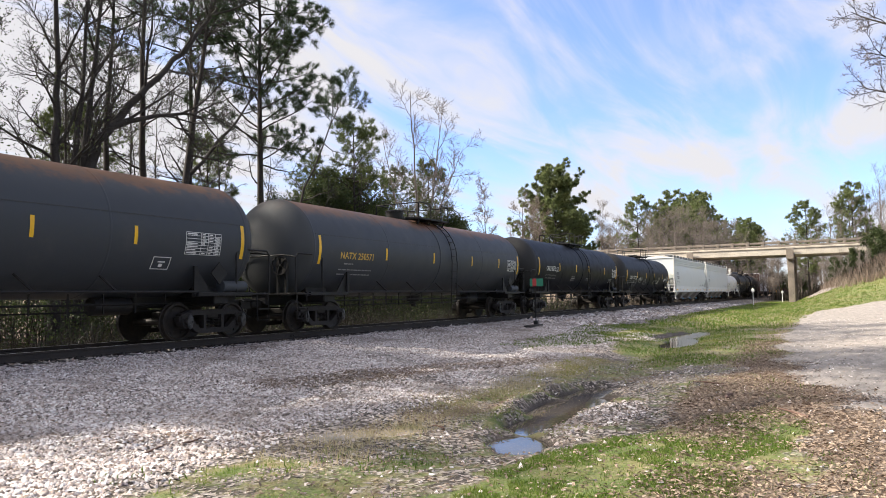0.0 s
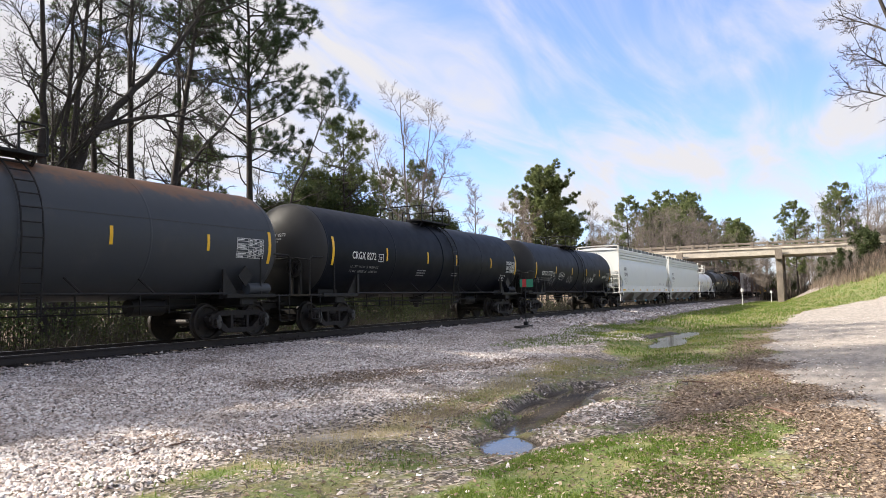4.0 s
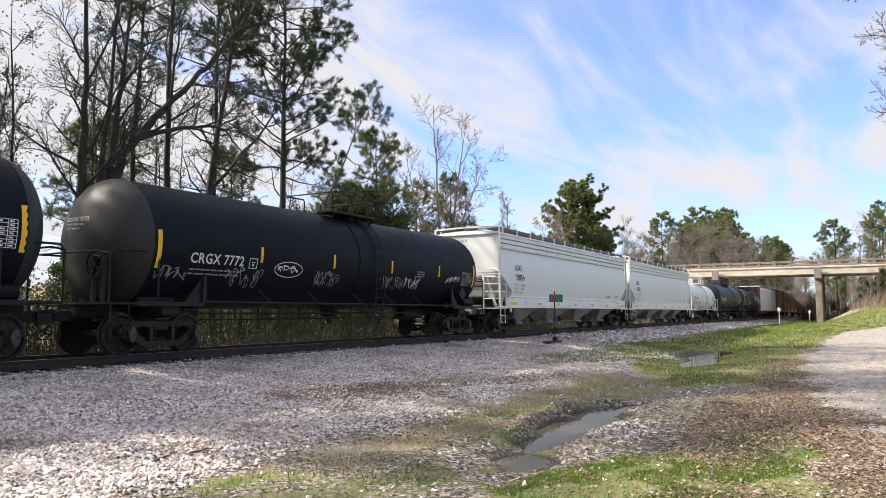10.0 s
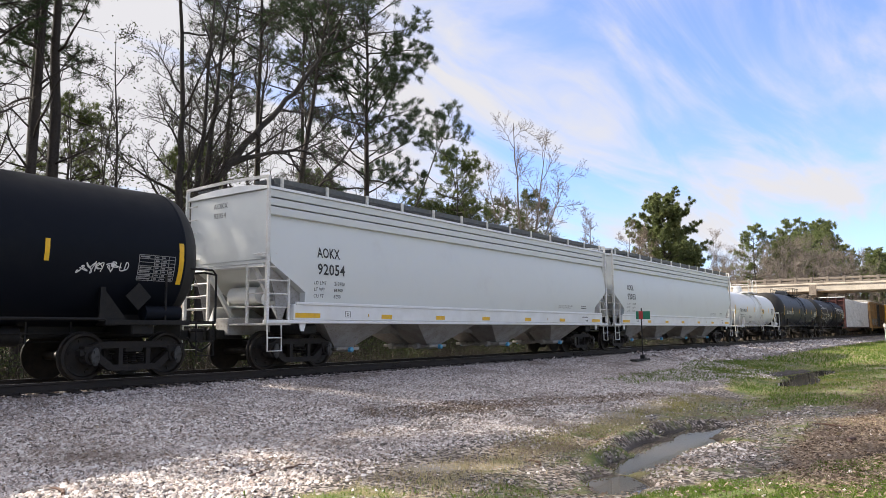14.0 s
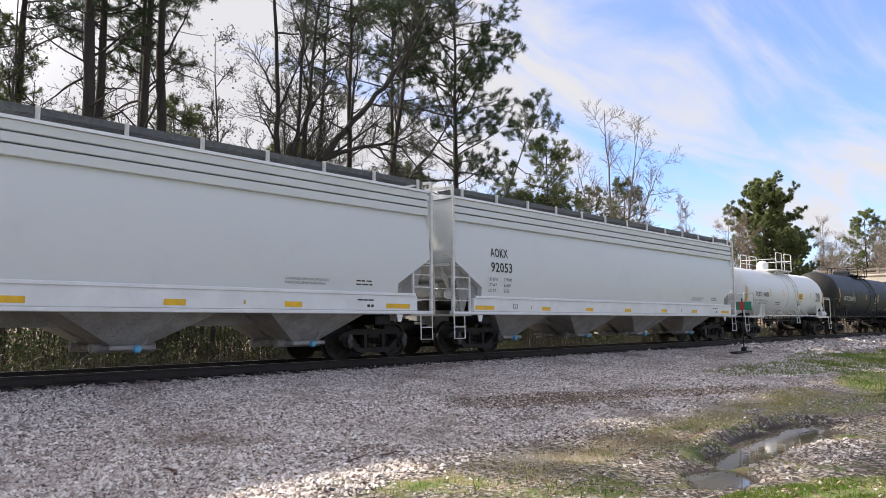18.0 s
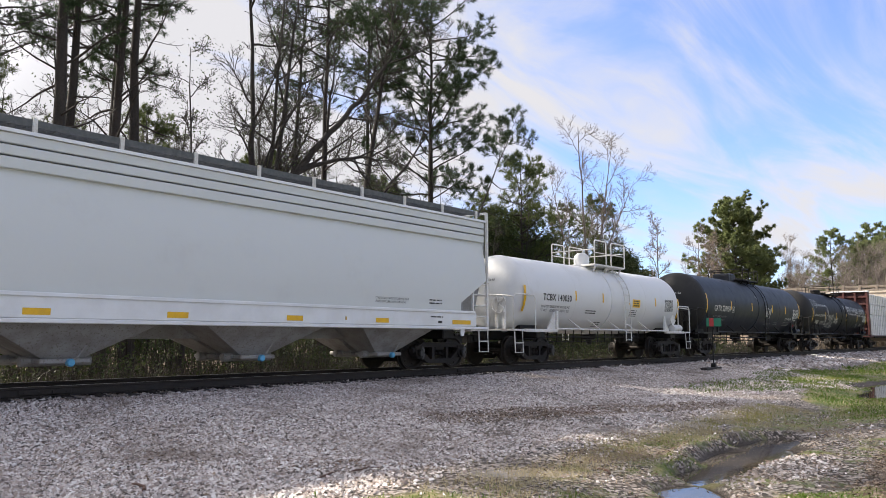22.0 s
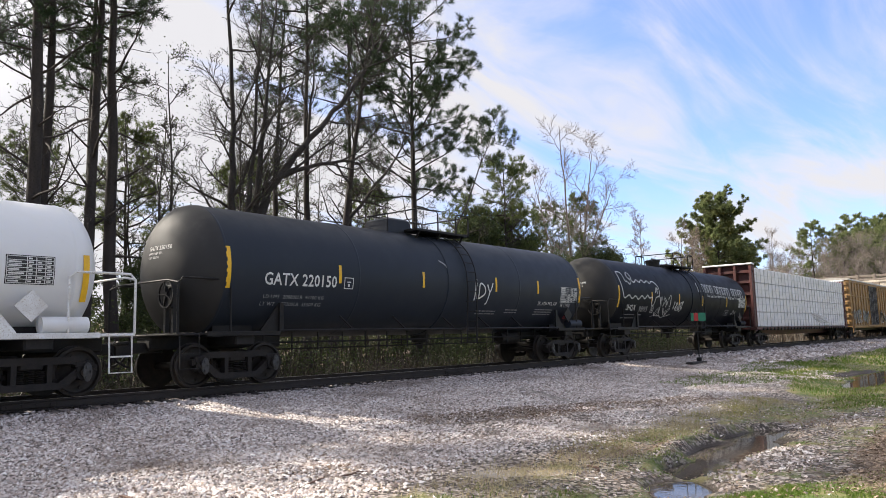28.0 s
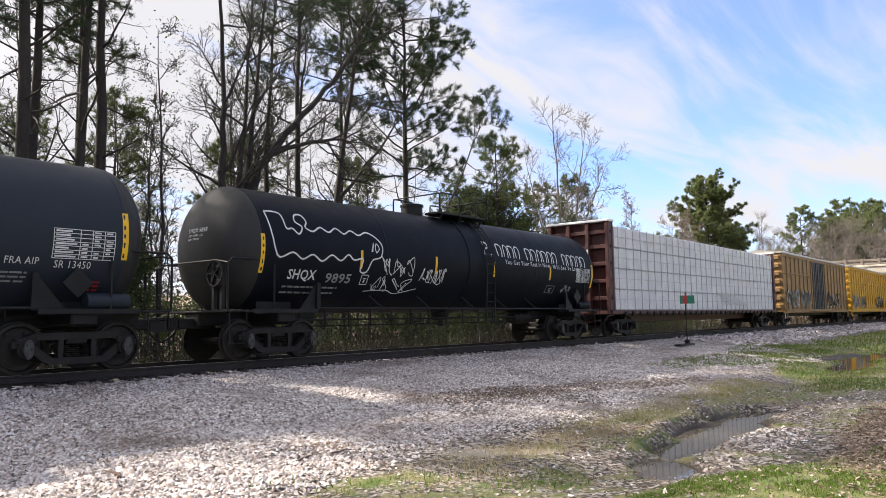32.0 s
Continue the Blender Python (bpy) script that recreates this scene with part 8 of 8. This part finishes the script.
    # some straw grows here; the extra paints sunlight on the grass
    x2, y2 = scatter(g, 40000, 13, 60, -14.2, -4.4, lambda x, y: 0.5 * smooth01((ground_zones(x, y)[0] - 0.3) / 0.3) * (blob(x, y, POND) < 0.0))
    blades("straw", g, x2, y2, 0.09, 0.022, 1.3, M["straw"], "dry straw in the grass, its yellow also standing in for sunlight", "straw")
    blades("straw", g, x, y, 0.09, 0.011, 1.5, M["straw"], "trampled dry straw on the ditch's edge", "straw")
    x, y = scatter(g, 4000, 3.8, 10, -13, -8.2, lambda x, y: (blob(x, y, [(5.2, -9.2, 0.55, 0.22, 20), (6.4, -9.7, 0.7, 0.25, 10), (4.9, -8.6, 0.3, 0.2, 0), (6.9, -10.6, 0.8, 0.4, 0)]) > 0) * 1.0)
    blades("weeds", g, x, y, 0.075, 0.014, 1.0, M["grass"], "low green weeds in the gravel", "weeds")
    # leaf litter
    x, y = scatter(g, 120000, 4.5, 28, -15.4, -9.8, lambda x, y: np.clip(smooth01((ground_zones(x, y)[1] - 0.2) / 0.5) + 0.14, 0, 1) * (1 - 0.85 * ground_zones(x, y)[2]) * (blob(x, y, PUDDLES) < 0.0) * np.interp(x, [4, 12, 26], [1, 0.9, 0.5]))
    fallen("leaf_litter", g, x, y, 0.028, M["litter"], "brown fallen leaves over thin grass")
    x, y = scatter(g, 26000, 8, 20, -9.2, -4.6, lambda x, y: smooth01(blob(x, y, DIRT) * 2 + 0.3))
    fallen("leaf_litter", g, x, y, 0.028, M["litter"], "dead leaves and chaff on bare soil")
    x, y = scatter(g, 9000, 3.5, 14, -9.8, -4, lambda x, y: 0.2 + 0.8 * (blob(x, y, DIRT) > -0.1))
    fallen("leaf_litter", g, x, y, 0.03, M["litter"], "scattered dead leaves on ballast")
    # underbrush beyond the track
    x, y = scatter(g, 40000, -14, 62, 2.7, 9.0, lambda x, y: 0.35 + 0.65 * (wave(x, y, 0.9, 6.0) > -0.1))
    blades("underbrush", g, x, y, 1.2, 0.016, 1.7, M["brush"], "tangled dry stalks along the wood's edge", "undergrowth")
    x, y = scatter(g, 14000, 62, 240, 3.4, 12, lambda x, y: 0.8 + 0 * x)
    blades("underbrush", g, x, y, 1.6, 0.06, 0.5, M["brush"], "dense distant undergrowth beside the track", "undergrowth")
    x, y = scatter(g, 9500, -14, 62, 3.0, 9.0, lambda x, y: 0.2 + 0.8 * (wave(x, y, 0.7, 1.0) > 0.1))
    h = np.abs(g.normal(0, 0.7, len(x))) + 0.1
    tips = np.stack([x, y, ground_z(x, y) + h, 0 * x, 0 * x, 1 + 0 * x], -1)
    V, F = leaves(77, tips, 7, 0.11, 0.22)
    tagged(new("bramble", np_mesh("bramble", V, F, M["leaf_green"])), "green brambles tangled in dry stalks", "undergrowth", kind="stuff")
    x, y = scatter(g, 9000, -16, 66, 8.2, 13.5, lambda x, y: 0.25 + 0.75 * (wave(x, y, 0.6, 2.0) > -0.2))
    h = g.uniform(0.1, 2.7, len(x)) * (0.75 + 0.35 * wave(x, y, 0.5, 3.0))
    tips = np.stack([x, y, ground_z(x, y) + h, 0 * x, 0 * x, 1 + 0 * x], -1)
    V, F = leaves(78, tips, 8, 0.12, 0.24)
    tagged(new("thicket", np_mesh("thicket", V, F, M["leaf_green"])), "dark evergreen thicket at the foot of the wood", "undergrowth", kind="stuff")
    x, y = scatter(g, 12000, -24, 90, 18, 44, lambda x, y: 0.3 + 0.7 * (wave(x, y, 0.3, 2.0) > -0.2))
    h = g.uniform(0.1, 3.4, len(x)) * (0.75 + 0.35 * wave(x, y, 0.3, 3.0))
    tips = np.stack([x, y, ground_z(x, y) + h, 0 * x, 0 * x, 1 + 0 * x], -1)
    V, F = leaves(79, tips, 7, 0.28, 0.45)
    tagged(new("thicket", np_mesh("thicket", V, F, M["leaf_green"])), "dark evergreen thicket deep in the wood", "undergrowth", kind="stuff")
    x, y = scatter(g, 9000, -16, 66, 8.5, 14, lambda x, y: 0.8 + 0 * x)
    blades("underbrush", g, x, y, 2.3, 0.035, 0.45, M["brush"], "tall dry stalks and saplings among the trunks", "undergrowth")
    # brown scrub on the bridge's bank
    x, y = scatter(g, 7000, 146, 260, -14, -4.2, lambda x, y: 0.8 + 0 * x)
    blades("underbrush", g, x, y, 1.8, 0.08, 0.5, M["brush"], "dense undergrowth beyond the bridge", "undergrowth")
    x, y = scatter(g, 15000, 96, 133, -32, -9.8, lambda x, y: smooth01((ground_z(x, y) - 0.9) / 1.0))
    blades("scrub", g, x, y, 1.0, 0.07, 0.6, M["bud"], "dry tan scrub on the bridge bank", "undergrowth")
    x, y = scatter(g, 6000, 100, 133, -32, -10.5, lambda x, y: smooth01((ground_z(x, y) - 1.5) / 1.0))
    blades("scrub", g, x, y, 1.5, 0.07, 0.7, M["brush"], "brown bare scrub on the bridge bank", "undergrowth")


build_cover()


# ---- small things by the track ----
def build_sign():
    x, y = 30.5, -3.15
    z = float(ground_z(x, y))
    s = thing("switch_target", "green and red switch target on a dark post", "railway sign", at=pose(x, y, z))
    post = Mesh()
    post.tube([(0, 0, -0.3), (0, 0, 2.2)], 0.024, 10)
    part("post", post, M["black_steel"], s)
    part("stand", Mesh().soft(-0.10, 0.10, -0.09, 0.09, 0.02, 0.22, 0.03), M["black_steel"], s)
    part("head_timber", Mesh().soft(-1.1, 0.5, -0.15, 0.15, -0.08, 0.06, 0.02), M["tie_wood"], s)
    turn = pose(0, 0, 0, 0, 0, -52)
    for n, m, a, b, d in (("green_blade", "sign_green", -0.25, -0.13, 0.0), ("green_blade", "sign_green", 0.05, 0.36, 0.0), ("red_blade", "sign_red", -0.13, 0.05, 0.0)):
        ms = Mesh().soft(a, b, -0.05 + d, -0.035 + d, 1.72, 2.06, 0.006)
        ms.v = [tuple(turn @ Vector(p)) for p in ms.v]
        part(n, ms, M[m], s)


def build_marker(x, y, h, label):
    s = thing("marker_post", label, "railway sign", at=pose(x, y, float(ground_z(x, y))))
    part("post", Mesh().tube([(0, 0, -0.3), (0, 0, h)], 0.045, 8), M["white_rail"], s)
    ms = Mesh().soft(-0.02, 0.02, -0.17, 0.17, h - 0.45, h - 0.1, 0.006)
    part("plate", ms, M["paint_white"], s)


def build_debris():
    g = random.Random(9)
    for i, (x, y, L, r, turn) in enumerate(((5.9, -7.9, 0.42, 0.014, 20), (6.4, -8.0, 0.4, 0.012, -10), (8.9, -9.9, 0.4, 0.02, 50), (12.5, -13.2, 0.7, 0.03, 5), (10.8, -14.2, 0.8, 0.025, 30), (3.9, -7.2, 0.4, 0.02, 80), (14.5, -12.6, 0.6, 0.02, 70))):
        m = Mesh()
        m.tube([(-L / 2, 0, 0), (-L / 6, g.uniform(-0.05, 0.05), 0.01), (L / 6, g.uniform(-0.05, 0.05), 0.015), (L / 2, 0, 0)], r, 7, r * 0.5)
        ob = new("dead_branch", m.data("dead_branch", M["dead_wood"], 40))
        ob.matrix_basis = pose(x, y, float(ground_z(x, y)) + r, 0, 0, turn)
        tagged(ob, "short dead branch lying on gravel", "branch")


build_sign()
build_marker(97, -6.0, 2.1, "small white marker plate on a post")
build_marker(126, -7.6, 1.9, "small white marker plate on a post")
build_debris()


# ---- what moves ----
def motions():
    for car, x0 in CARS:
        walk(car, [(t, pose(x0 - s, 0, 0)) for t, s in enumerate(TRAVEL)])
    fine = np.arange(0, 32.01, 0.15)
    turned = np.interp(fine, range(33), TRAVEL) / WHEEL_R
    for w, x in WHEELSETS:
        walk(w, [(float(t), pose(x, 0, WHEEL_R, 0, -math.degrees(a) % 360, 0)) for t, a in zip(fine, turned)])


motions()
